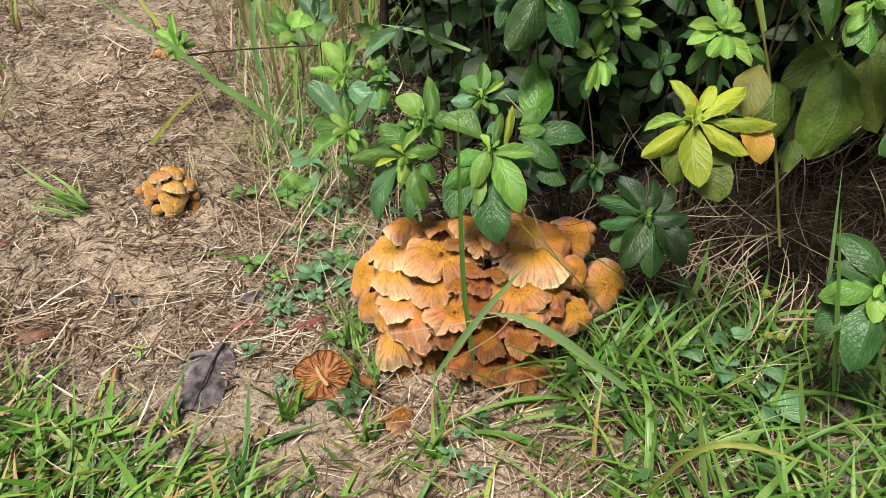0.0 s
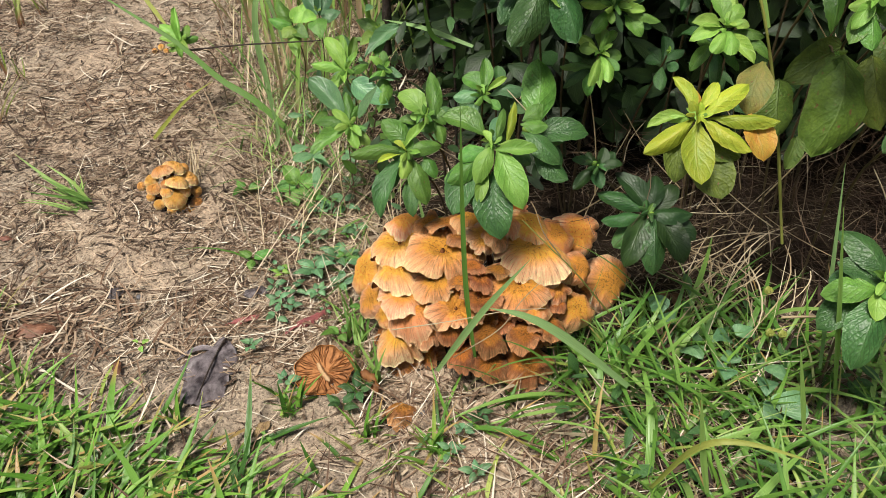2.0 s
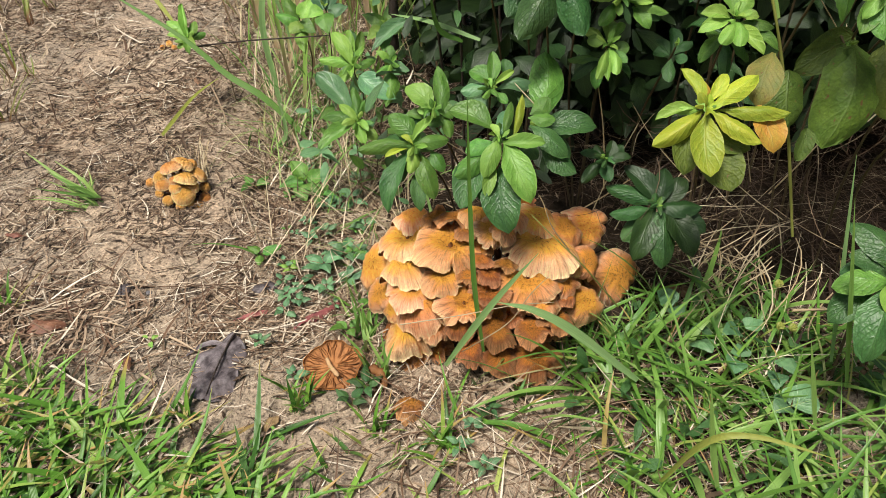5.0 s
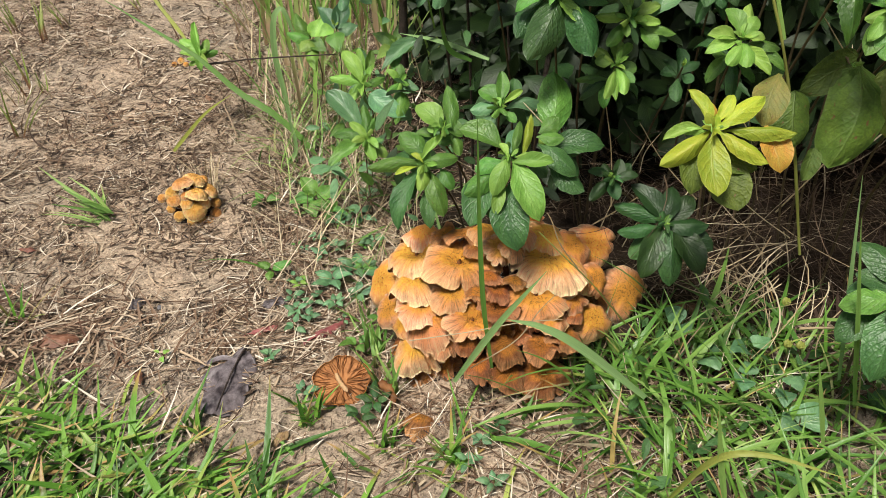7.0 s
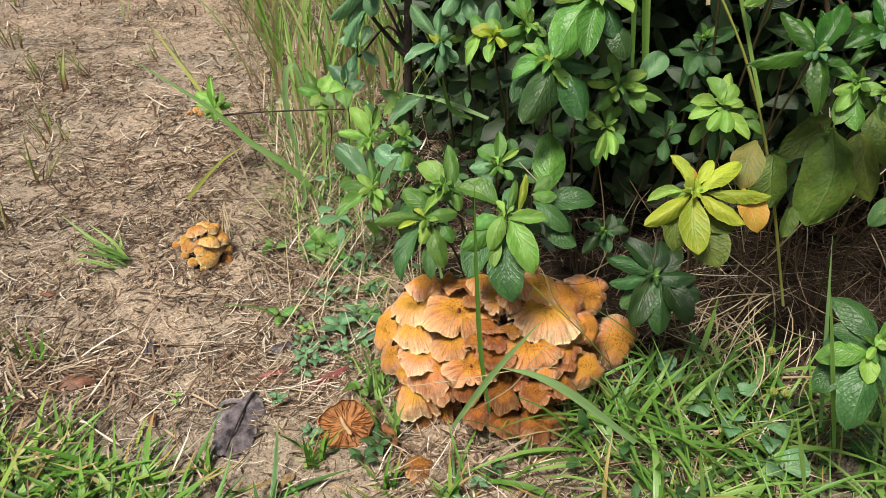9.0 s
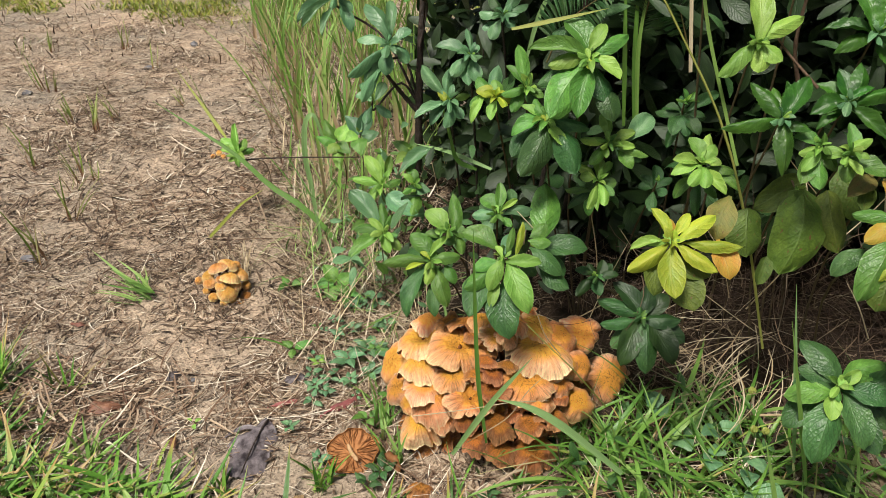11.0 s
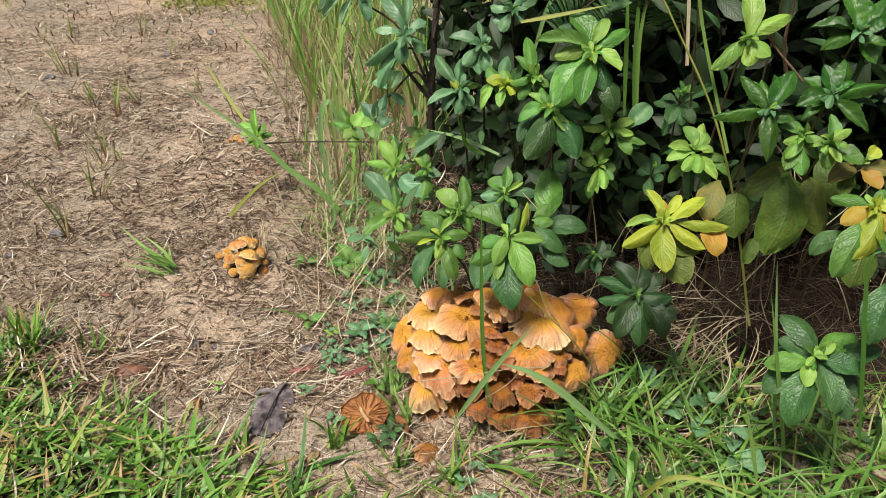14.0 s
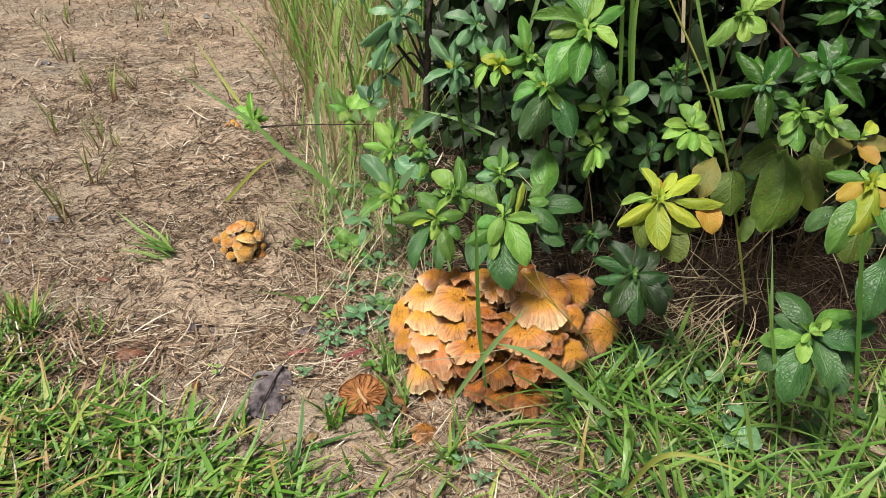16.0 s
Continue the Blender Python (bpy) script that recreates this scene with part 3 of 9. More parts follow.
# ---------------------------------------------------------------- mushrooms
def cap_mesh(name, mats, seed, droop=0.55, ruffle=0.06, dip=0.08, rows=18, cols=176, splits=2, thick=0.045, lobes=1.0):
    """A cap of radius 1: convex, a dip at the middle, a wavy pleated drooping rim with splits, gills below."""
    q = random.Random(seed)
    ph = [q.uniform(0, 6.28) for _ in range(14)]
    rho = np.linspace(0.0, 1, rows) ** 0.85
    a = np.linspace(0, 2 * np.pi, cols, endpoint=False)
    R, A = np.meshgrid(rho, a, indexing="ij")
    edge = 1 + lobes * (0.09 * np.sin(2 * A + ph[0]) + 0.06 * np.sin(3 * A + ph[1]) + 0.035 * np.sin(5 * A + ph[5]) + 0.018 * np.sin(8 * A + ph[2]) + 0.012 * np.sin(13 * A + ph[4]) + 0.010 * np.sin(21 * A + ph[6]))
    for k in range(splits):
        at = q.uniform(0, 6.28)
        gap = np.abs((A - at + np.pi) % (2 * np.pi) - np.pi)
        edge -= q.uniform(0.06, 0.26) * np.exp(-(gap / q.uniform(0.025, 0.07)) ** 2)
    r = R * (1 + (edge - 1) * R ** 2)
    z = -droop * R ** (2.0 + 0.9 * lobes) - dip * np.exp(-(R / 0.28) ** 2)
    z += ruffle * R ** 3 * (np.sin(4 * A + ph[3]) + 0.9 * np.sin(6 * A + ph[4]) + 0.6 * np.sin(11 * A + ph[8]) + 0.22 * np.sin(23 * A + ph[5] + 2 * R))
    z += lobes * (0.12 * R ** 2 * np.sin(A + ph[7]) + 0.11 * R ** 2.5 * np.sin(2 * A + ph[9]) + 0.07 * R ** 1.5 * np.sin(3 * A + ph[10]))
    z -= lobes * 0.11 * np.clip((R - 0.80) / 0.20, 0, 1) ** 1.5 * (0.7 + 0.7 * np.sin(5 * A + ph[0]))
    pleat = np.abs(np.sin(27 * A + 2.5 * np.sin(A * 3 + ph[12]) + 0.8 * np.sin(7 * A))) - 0.6
    z += 0.030 * lobes * pleat * np.clip((R - 0.35) / 0.65, 0, 1) ** 1.3 * (0.55 + 0.45 * np.sin(3 * A + ph[11]))
    z += 0.035 * lobes * fbm(np.cos(A) * R * 5, np.sin(A) * R * 5, ph[0])
    r = r * (1 - 0.16 * droop * R ** 4)
    upper = np.stack([r * np.cos(A), r * np.sin(A), z], -1)
    lower = upper.copy()
    lower[..., 2] -= thick * (1.6 - 1.45 * R)
    lower[..., :2] *= 0.985
    U = np.stack([A / (2 * np.pi), R], -1)
    verts = np.concatenate([upper.reshape(-1, 3), lower.reshape(-1, 3)])
    uv = np.concatenate([U.reshape(-1, 2)] * 2)
    f = grid_faces(rows, cols, True)
    low = f[:, ::-1] + rows * cols
    i = (rows - 1) * cols + np.arange(cols)
    j = (rows - 1) * cols + (np.arange(cols) + 1) % cols
    rim = np.stack([i, i + rows * cols, j + rows * cols, j], -1)
    faces = np.concatenate([f, low, rim])
    slots = np.concatenate([np.zeros(len(f)), np.ones(len(low)), np.zeros(len(rim))])
    return mesh_of(name, verts, faces, mats, uv, True, slots)


CAP_FORMS = [(0.14, 0.085, 0.12, 6), (0.28, 0.08, 0.05, 5), (0.48, 0.085, 0.0, 6), (0.18, 0.12, 0.15, 7), (0.10, 0.085, 0.22, 6), (0.40, 0.075, 0.02, 5), (0.78, 0.10, -0.03, 6), (-0.12, 0.13, 0.22, 7)]
CAPS = [cap_mesh("cap", [CAP, GILL], 11 + k, d + 0.16, ru * 1.15, dp, splits=sp) for k, (d, ru, dp, sp) in enumerate(CAP_FORMS)]
CAPS += [cap_mesh("cap", [CAP_B, GILL], 51 + k, d + 0.2, ru * 1.2, dp, splits=sp) for k, (d, ru, dp, sp) in enumerate(CAP_FORMS)]
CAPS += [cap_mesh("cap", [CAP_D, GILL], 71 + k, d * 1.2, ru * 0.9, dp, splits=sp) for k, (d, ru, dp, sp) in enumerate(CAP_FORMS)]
CAPS_S = [cap_mesh("cap", [CAP_S, GILL], 31 + k, d, 0.008, dp, 12, 36, 0, 0.12, 0.35) for k, (d, dp) in enumerate([(0.52, 0.02), (0.78, -0.06), (0.62, 0.06)])]


def basis(n, spin=0.0):
    z = Vector(n).normalized()
    x = Vector((1, 0, 0)) - z * z.x
    x.normalize()
    return Matrix((x, z.cross(x), z)).transposed().to_4x4() @ Matrix.Rotation(spin, 4, "Z")


def mushroom(cluster, foot, at, normal, radius, kind, squash=1.0, meshes=None):
    """A stem from the shared foot, with its cap as the part on top."""
    c, n = Vector(at), Vector(normal).normalized()
    f = Vector(foot)
    under = c - n * radius * 0.12
    bend = under - n * radius * 1.1
    st = part("mushroom", tube("mushroom_stem", [f, bend * 0.7 + f * 0.3, bend * 0.9 + under * 0.1, under], max(0.004, radius * 0.16), max(0.003, radius * 0.13), STIPE, 10, 8), cluster)
    ms = meshes or CAPS
    m = Matrix.Translation(c) @ basis(n, rnd.uniform(0, 6.28)) @ Matrix.Diagonal((radius, radius * squash, radius, 1))
    part("cap", ms[kind % len(ms)], st, m)
    return st


# ---------------------------------------------------------------- shrubs
def long_blade(tuft, points, width, mat, label, face=(0, -0.8, 0.6), taper=True):
    return part("blade", strip("blade", points, width, mat, face, taper=taper), tuft, None, label)


def stalk(owner, name, points, radius, mat, label):
    me = tube(name, points, radius, radius * 0.6, mat, 20, 7)
    if owner is None:
        return top(name, me, label, name.replace("_", " "))
    return part("branch" if name in ("woody_stem", "twig") else "stalk", me, owner, None, label)


TUFT_FRONT = thing("grass_tuft", (0.12, 0.69, 0), "few broad green grass blades growing before the mushrooms", "grass", "grass tufts")
TUFT_LAWN = thing("grass_tuft", (0.45, 0.6, 0), "tall green grass blades standing out of the lawn", "grass", "grass tufts")
TUFT_SHRUB = thing("grass_tuft", (0.36, 1.0, 0), "tall grass blades and dead stalks growing through the shrubs", "grass", "grass tufts")
TUFT_EDGE = thing("grass_tuft", (-0.3, 1.4, 0), "long arching grass blades at the edge of the bare soil", "grass", "grass tufts")
front_azalea = thing("azalea_shrub", (0.06, 0.96, 0), "leafy green azalea shrub with young rosettes over the mushrooms", "shrub", "shrubs")
yellow_azalea = thing("azalea_shrub", (0.36, 0.86, 0), "azalea shoot with yellow and orange turning leaves", "shrub", "shrubs")
dark_azalea = thing("azalea_shrub", (0.33, 0.95, 0), "low azalea shoot with dark wrinkled green leaves", "shrub", "shrubs")
right_azalea = thing("azalea_shrub", (0.58, 0.75, 0), "green azalea shrub with broad rosettes at the lawn edge", "shrub", "shrubs")
upper_azalea = thing("azalea_shrub", (0.25, 1.1, 0), "tall green azalea shrub with dark and light rosettes", "shrub", "shrubs")
right_upper_azalea = thing("azalea_shrub", (0.50, 0.96, 0), "azalea shrub with pale young green rosettes", "shrub", "shrubs")
big_leaf_shrub = thing("broadleaf_shrub", (0.56, 0.98, 0), "shrub with big dull green hanging leaves", "shrub", "shrubs")
toothed_shrub = thing("toothed_shrub", (0.58, 1.0, 0), "shrub with glossy toothed dark green leaves", "shrub", "shrubs")
dark_bush = thing("dark_shrub", (0.06, 1.25, 0), "dull blue-green shrub in the shade", "shrub", "shrubs")
glossy_shrub = thing("glossy_shrub", (-0.08, 1.36, 0), "shrub with narrow glossy blue-green leaves and dark stem", "shrub", "shrubs")
weed_sprig = thing("leafy_weed", (-0.15, 1.22, 0), "insect-eaten green leafy weed beside the shrub", "weed")
clump = thing("mushroom_clump", (0.115, 0.88, 0), "large clump of wilting orange-brown wild mushrooms in grass", "mushrooms")
small_clump = thing("mushroom_clump", (-0.51, 1.195, 0), "small clump of ochre wild mushrooms on bare soil", "mushrooms")
CLUMP_FOOT, SMALL_FOOT = (0.115, 0.88, -0.005), (-0.51, 1.2, -0.005)

# the big clump of mushrooms: place, tilt, radius, cap shape
mushroom(clump, CLUMP_FOOT, (-0.028, 0.891, 0.169), (-0.043, 0.066, 0.997), 0.0389, 1, 0.89)
mushroom(clump, CLUMP_FOOT, (0.007, 0.864, 0.183), (0.016, 0.066, 0.997), 0.0252, 16, 0.85)
mushroom(clump, CLUMP_FOOT, (0.039, 0.851, 0.192), (0.078, 0.126, 0.989), 0.0342, 16, 0.93)
mushroom(clump, CLUMP_FOOT, (-0.036, 0.853, 0.160), (-0.247, -0.210, 0.946), 0.0527, 4, 0.86)
mushroom(clump, CLUMP_FOOT, (0.031, 0.811, 0.179), (0.069, -0.200, 0.977), 0.0585, 12, 0.84)
mushroom(clump, CLUMP_FOOT, (-0.036, 0.815, 0.143), (-0.156, -0.040, 0.987), 0.0481, 1, 0.93)
mushroom(clump, CLUMP_FOOT, (-0.092, 0.870, 0.090), (-0.557, -0.483, 0.676), 0.0454, 2, 1.08)
mushroom(clump, CLUMP_FOOT, (0.020, 0.777, 0.147), (-0.043, -0.130, 0.991), 0.0337, 9, 1.04)
mushroom(clump, CLUMP_FOOT, (-0.024, 0.783, 0.123), (-0.120, -0.179, 0.976), 0.0439, 4, 1.03)
mushroom(clump, CLUMP_FOOT, (-0.012, 0.767, 0.112), (-0.197, -0.132, 0.971), 0.0507, 10, 0.88)
mushroom(clump, CLUMP_FOOT, (-0.076, 0.813, 0.082), (-0.535, -0.357, 0.766), 0.0325, 1, 0.97)
mushroom(clump, CLUMP_FOOT, (-0.032, 0.760, 0.066), (-0.194, -0.231, 0.953), 0.0472, 2, 0.90)
mushroom(clump, CLUMP_FOOT, (0.008, 0.745, 0.086), (0.141, -0.107, 0.984), 0.0271, 10, 0.87)
mushroom(clump, CLUMP_FOOT, (-0.043, 0.768, 0.013), (-0.486, -0.213, 0.847), 0.0383, 18, 0.85)
mushroom(clump, CLUMP_FOOT, (-0.069, 0.802, 0.008), (-0.684, -0.299, 0.665), 0.0241, 19, 0.88)
mushroom(clump, CLUMP_FOOT, (0.051, 0.749, 0.122), (0.281, -0.294, 0.913), 0.0369, 15, 1.08)
mushroom(clump, CLUMP_FOOT, (0.081, 0.757, 0.135), (0.185, -0.225, 0.957), 0.0297, 23, 1.05)
mushroom(clump, CLUMP_FOOT, (0.087, 0.816, 0.191), (0.476, -0.378, 0.794), 0.0268, 3, 1.05)
mushroom(clump, CLUMP_FOOT, (0.082, 0.774, 0.155), (0.097, -0.115, 0.989), 0.0223, 19, 1.04)
mushroom(clump, CLUMP_FOOT, (0.072, 0.786, 0.166), (-0.017, 0.009, 1.000), 0.0191, 16, 0.87)
mushroom(clump, CLUMP_FOOT, (0.136, 0.771, 0.150), (-0.029, -0.546, 0.837), 0.0544, 12, 0.91)
mushroom(clump, CLUMP_FOOT, (0.159, 0.816, 0.178), (0.066, -0.030, 0.997), 0.0567, 1, 1.00)
mushroom(clump, CLUMP_FOOT, (0.154, 0.849, 0.192), (0.111, -0.200, 0.974), 0.0397, 5, 1.02)
mushroom(clump, CLUMP_FOOT, (0.193, 0.849, 0.174), (0.317, -0.361, 0.877), 0.0317, 9, 1.06)
mushroom(clump, CLUMP_FOOT, (0.233, 0.889, 0.149), (0.279, -0.651, 0.706), 0.0409, 5, 1.07)
mushroom(clump, CLUMP_FOOT, (0.228, 0.822, 0.135), (0.448, -0.552, 0.704), 0.0356, 10, 0.84)
mushroom(clump, CLUMP_FOOT, (0.204, 0.810, 0.149), (0.435, -0.330, 0.837), 0.0264, 9, 0.99)
mushroom(clump, CLUMP_FOOT, (0.188, 0.781, 0.134), (0.398, -0.357, 0.845), 0.0272, 11, 1.01)
mushroom(clump, CLUMP_FOOT, (0.286, 0.873, 0.069), (0.182, -0.696, 0.694), 0.0479, 2, 0.96)
mushroom(clump, CLUMP_FOOT, (0.221, 0.780, 0.096), (0.214, -0.499, 0.840), 0.0365, 10, 0.87)
mushroom(clump, CLUMP_FOOT, (0.193, 0.775, 0.115), (0.353, -0.225, 0.908), 0.0209, 17, 0.95)
mushroom(clump, CLUMP_FOOT, (0.093, 0.733, 0.088), (0.006, -0.268, 0.963), 0.0322, 18, 0.85)
mushroom(clump, CLUMP_FOOT, (0.098, 0.722, 0.045), (-0.041, -0.143, 0.989), 0.0285, 18, 1.08)
mushroom(clump, CLUMP_FOOT, (0.149, 0.730, 0.042), (0.003, -0.260, 0.966), 0.0399, 18, 1.06)
mushroom(clump, CLUMP_FOOT, (0.145, 0.738, 0.086), (0.053, -0.044, 0.998), 0.0303, 19, 0.97)
mushroom(clump, CLUMP_FOOT, (0.057, 0.726, 0.059), (-0.067, -0.079, 0.995), 0.0261, 18, 0.90)
mushroom(clump, CLUMP_FOOT, (0.175, 0.753, 0.092), (0.196, -0.270, 0.943), 0.0284, 19, 1.07)
mushroom(clump, CLUMP_FOOT, (0.159, 0.756, 0.120), (0.065, -0.236, 0.970), 0.0269, 9, 0.98)
mushroom(clump, CLUMP_FOOT, (0.056, 0.771, 0.150), (-0.008, 0.031, 0.999), 0.0181, 19, 1.07)
mushroom(clump, CLUMP_FOOT, (0.105, 0.781, 0.162), (-0.037, 0.016, 0.999), 0.0181, 16, 1.06)
mushroom(clump, CLUMP_FOOT, (0.043, 0.739, 0.091), (-0.051, -0.188, 0.981), 0.0258, 18, 0.96)
mushroom(clump, CLUMP_FOOT, (-0.054, 0.784, 0.079), (-0.478, -0.261, 0.839), 0.0245, 9, 0.94)
mushroom(clump, CLUMP_FOOT, (0.056, 0.829, 0.189), (-0.007, -0.034, 0.999), 0.0272, 16, 0.99)
mushroom(clump, CLUMP_FOOT, (0.103, 0.826, 0.195), (0.238, -0.066, 0.969), 0.0294, 9, 0.94)
mushroom(clump, CLUMP_FOOT, (0.113, 0.850, 0.202), (-0.034, 0.069, 0.997), 0.0310, 9, 0.87)
mushroom(clump, CLUMP_FOOT, (0.065, 0.852, 0.202), (-0.011, 0.067, 0.998), 0.0298, 9, 0.91)
mushroom(clump, CLUMP_FOOT, (-0.029, 0.757, 0.010), (-0.244, -0.211, 0.947), 0.0289, 18, 1.05)

# smaller filler caps deeper between them, darkened for the shade in the gaps
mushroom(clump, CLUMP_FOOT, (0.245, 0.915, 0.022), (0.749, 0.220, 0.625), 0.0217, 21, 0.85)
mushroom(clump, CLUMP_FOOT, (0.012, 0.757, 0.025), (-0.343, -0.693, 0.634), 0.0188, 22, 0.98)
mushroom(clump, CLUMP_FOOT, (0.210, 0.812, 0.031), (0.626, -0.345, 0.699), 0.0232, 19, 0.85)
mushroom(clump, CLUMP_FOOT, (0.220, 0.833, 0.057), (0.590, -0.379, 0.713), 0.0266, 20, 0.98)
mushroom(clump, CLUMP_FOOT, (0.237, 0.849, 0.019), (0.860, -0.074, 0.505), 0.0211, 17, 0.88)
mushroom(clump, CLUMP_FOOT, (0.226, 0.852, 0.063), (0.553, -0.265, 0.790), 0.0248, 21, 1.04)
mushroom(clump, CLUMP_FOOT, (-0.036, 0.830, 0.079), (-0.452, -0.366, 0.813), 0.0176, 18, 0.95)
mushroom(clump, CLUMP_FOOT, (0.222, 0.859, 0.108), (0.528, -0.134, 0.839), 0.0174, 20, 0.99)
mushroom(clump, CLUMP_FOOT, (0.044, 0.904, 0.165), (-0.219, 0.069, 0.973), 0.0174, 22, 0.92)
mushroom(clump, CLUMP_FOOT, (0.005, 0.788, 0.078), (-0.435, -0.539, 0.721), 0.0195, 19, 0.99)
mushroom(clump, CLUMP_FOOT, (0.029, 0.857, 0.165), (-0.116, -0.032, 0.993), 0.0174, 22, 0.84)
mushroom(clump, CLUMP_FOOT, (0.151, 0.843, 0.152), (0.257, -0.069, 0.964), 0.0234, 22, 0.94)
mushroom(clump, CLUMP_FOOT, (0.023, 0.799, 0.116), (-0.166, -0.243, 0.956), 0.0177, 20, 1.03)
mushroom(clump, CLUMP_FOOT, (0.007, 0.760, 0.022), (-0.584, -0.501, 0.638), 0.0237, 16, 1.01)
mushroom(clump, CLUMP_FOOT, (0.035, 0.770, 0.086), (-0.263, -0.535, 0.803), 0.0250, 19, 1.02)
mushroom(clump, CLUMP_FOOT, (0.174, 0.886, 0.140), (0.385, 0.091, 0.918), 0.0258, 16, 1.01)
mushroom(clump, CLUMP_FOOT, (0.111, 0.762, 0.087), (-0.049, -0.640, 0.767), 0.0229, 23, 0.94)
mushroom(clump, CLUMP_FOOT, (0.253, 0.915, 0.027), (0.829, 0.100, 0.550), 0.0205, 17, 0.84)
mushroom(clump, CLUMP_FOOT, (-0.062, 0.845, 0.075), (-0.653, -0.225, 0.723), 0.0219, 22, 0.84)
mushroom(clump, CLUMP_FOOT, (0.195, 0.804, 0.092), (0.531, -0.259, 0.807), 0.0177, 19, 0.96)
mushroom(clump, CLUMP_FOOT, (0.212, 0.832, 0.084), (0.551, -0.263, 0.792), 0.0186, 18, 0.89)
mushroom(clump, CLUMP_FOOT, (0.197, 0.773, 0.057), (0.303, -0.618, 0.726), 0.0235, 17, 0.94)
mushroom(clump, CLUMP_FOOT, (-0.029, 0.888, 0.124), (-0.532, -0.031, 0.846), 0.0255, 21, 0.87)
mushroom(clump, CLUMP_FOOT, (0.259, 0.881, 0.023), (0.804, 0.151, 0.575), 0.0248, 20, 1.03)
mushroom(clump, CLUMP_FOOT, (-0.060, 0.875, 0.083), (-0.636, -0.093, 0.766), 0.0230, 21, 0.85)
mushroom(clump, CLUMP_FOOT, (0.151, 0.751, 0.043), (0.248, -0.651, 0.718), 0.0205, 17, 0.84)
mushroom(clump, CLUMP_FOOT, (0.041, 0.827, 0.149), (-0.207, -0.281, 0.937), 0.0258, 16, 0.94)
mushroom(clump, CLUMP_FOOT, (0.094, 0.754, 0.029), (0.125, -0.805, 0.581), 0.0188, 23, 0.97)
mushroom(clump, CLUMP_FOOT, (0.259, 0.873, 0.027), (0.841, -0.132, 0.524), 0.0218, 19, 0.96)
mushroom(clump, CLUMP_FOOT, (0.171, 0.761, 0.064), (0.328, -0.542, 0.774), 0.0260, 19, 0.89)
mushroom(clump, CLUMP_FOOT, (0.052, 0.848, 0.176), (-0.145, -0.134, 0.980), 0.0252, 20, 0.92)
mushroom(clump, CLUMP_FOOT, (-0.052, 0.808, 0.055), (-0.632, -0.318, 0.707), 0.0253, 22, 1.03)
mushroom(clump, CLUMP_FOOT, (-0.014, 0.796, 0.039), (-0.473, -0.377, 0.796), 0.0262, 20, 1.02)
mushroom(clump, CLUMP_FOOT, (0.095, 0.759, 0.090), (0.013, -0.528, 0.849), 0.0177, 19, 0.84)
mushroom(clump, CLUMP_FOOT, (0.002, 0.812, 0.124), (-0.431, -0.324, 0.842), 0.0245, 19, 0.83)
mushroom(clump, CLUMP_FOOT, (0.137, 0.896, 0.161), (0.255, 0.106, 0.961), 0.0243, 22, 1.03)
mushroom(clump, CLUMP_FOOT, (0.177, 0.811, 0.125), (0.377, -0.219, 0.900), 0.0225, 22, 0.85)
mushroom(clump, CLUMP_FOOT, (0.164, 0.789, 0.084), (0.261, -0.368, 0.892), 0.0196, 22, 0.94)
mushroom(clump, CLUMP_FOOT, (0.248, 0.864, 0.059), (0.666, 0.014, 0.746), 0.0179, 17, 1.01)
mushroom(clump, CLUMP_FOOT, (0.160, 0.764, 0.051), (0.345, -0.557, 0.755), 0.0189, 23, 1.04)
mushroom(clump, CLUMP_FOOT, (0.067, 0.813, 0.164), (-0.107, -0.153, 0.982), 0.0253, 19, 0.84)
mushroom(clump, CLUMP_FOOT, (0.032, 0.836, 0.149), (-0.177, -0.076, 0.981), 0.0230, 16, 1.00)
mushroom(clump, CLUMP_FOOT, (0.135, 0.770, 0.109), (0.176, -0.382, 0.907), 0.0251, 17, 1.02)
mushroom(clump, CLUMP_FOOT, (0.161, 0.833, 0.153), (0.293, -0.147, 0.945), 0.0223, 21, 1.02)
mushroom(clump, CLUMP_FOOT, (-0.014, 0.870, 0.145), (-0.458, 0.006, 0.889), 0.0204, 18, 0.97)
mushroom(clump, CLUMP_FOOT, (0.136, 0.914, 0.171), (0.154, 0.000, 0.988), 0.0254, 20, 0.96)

# the small clump on the path
mushroom(small_clump, SMALL_FOOT, (-0.487, 1.202, 0.082), (0.384, 0.260, 0.886), 0.0236, 0, 1.0, CAPS_S)
mushroom(small_clump, SMALL_FOOT, (-0.509, 1.179, 0.086), (-0.195, 0.049, 0.980), 0.0240, 0, 1.0, CAPS_S)
mushroom(small_clump, SMALL_FOOT, (-0.479, 1.222, 0.066), (0.544, 0.012, 0.839), 0.0132, 1, 1.0, CAPS_S)
mushroom(small_clump, SMALL_FOOT, (-0.528, 1.163, 0.069), (-0.117, -0.530, 0.840), 0.0157, 2, 1.0, CAPS_S)
mushroom(small_clump, SMALL_FOOT, (-0.522, 1.153, 0.058), (-0.048, -0.551, 0.833), 0.0157, 0, 1.0, CAPS_S)
mushroom(small_clump, SMALL_FOOT, (-0.479, 1.172, 0.068), (0.262, 0.165, 0.951), 0.0248, 0, 1.0, CAPS_S)
mushroom(small_clump, SMALL_FOOT, (-0.464, 1.208, 0.053), (0.580, 0.181, 0.795), 0.0232, 0, 1.0, CAPS_S)
mushroom(small_clump, SMALL_FOOT, (-0.498, 1.158, 0.066), (0.089, -0.385, 0.919), 0.0112, 1, 1.0, CAPS_S)
mushroom(small_clump, SMALL_FOOT, (-0.481, 1.148, 0.042), (0.266, -0.495, 0.828), 0.0247, 2, 1.0, CAPS_S)
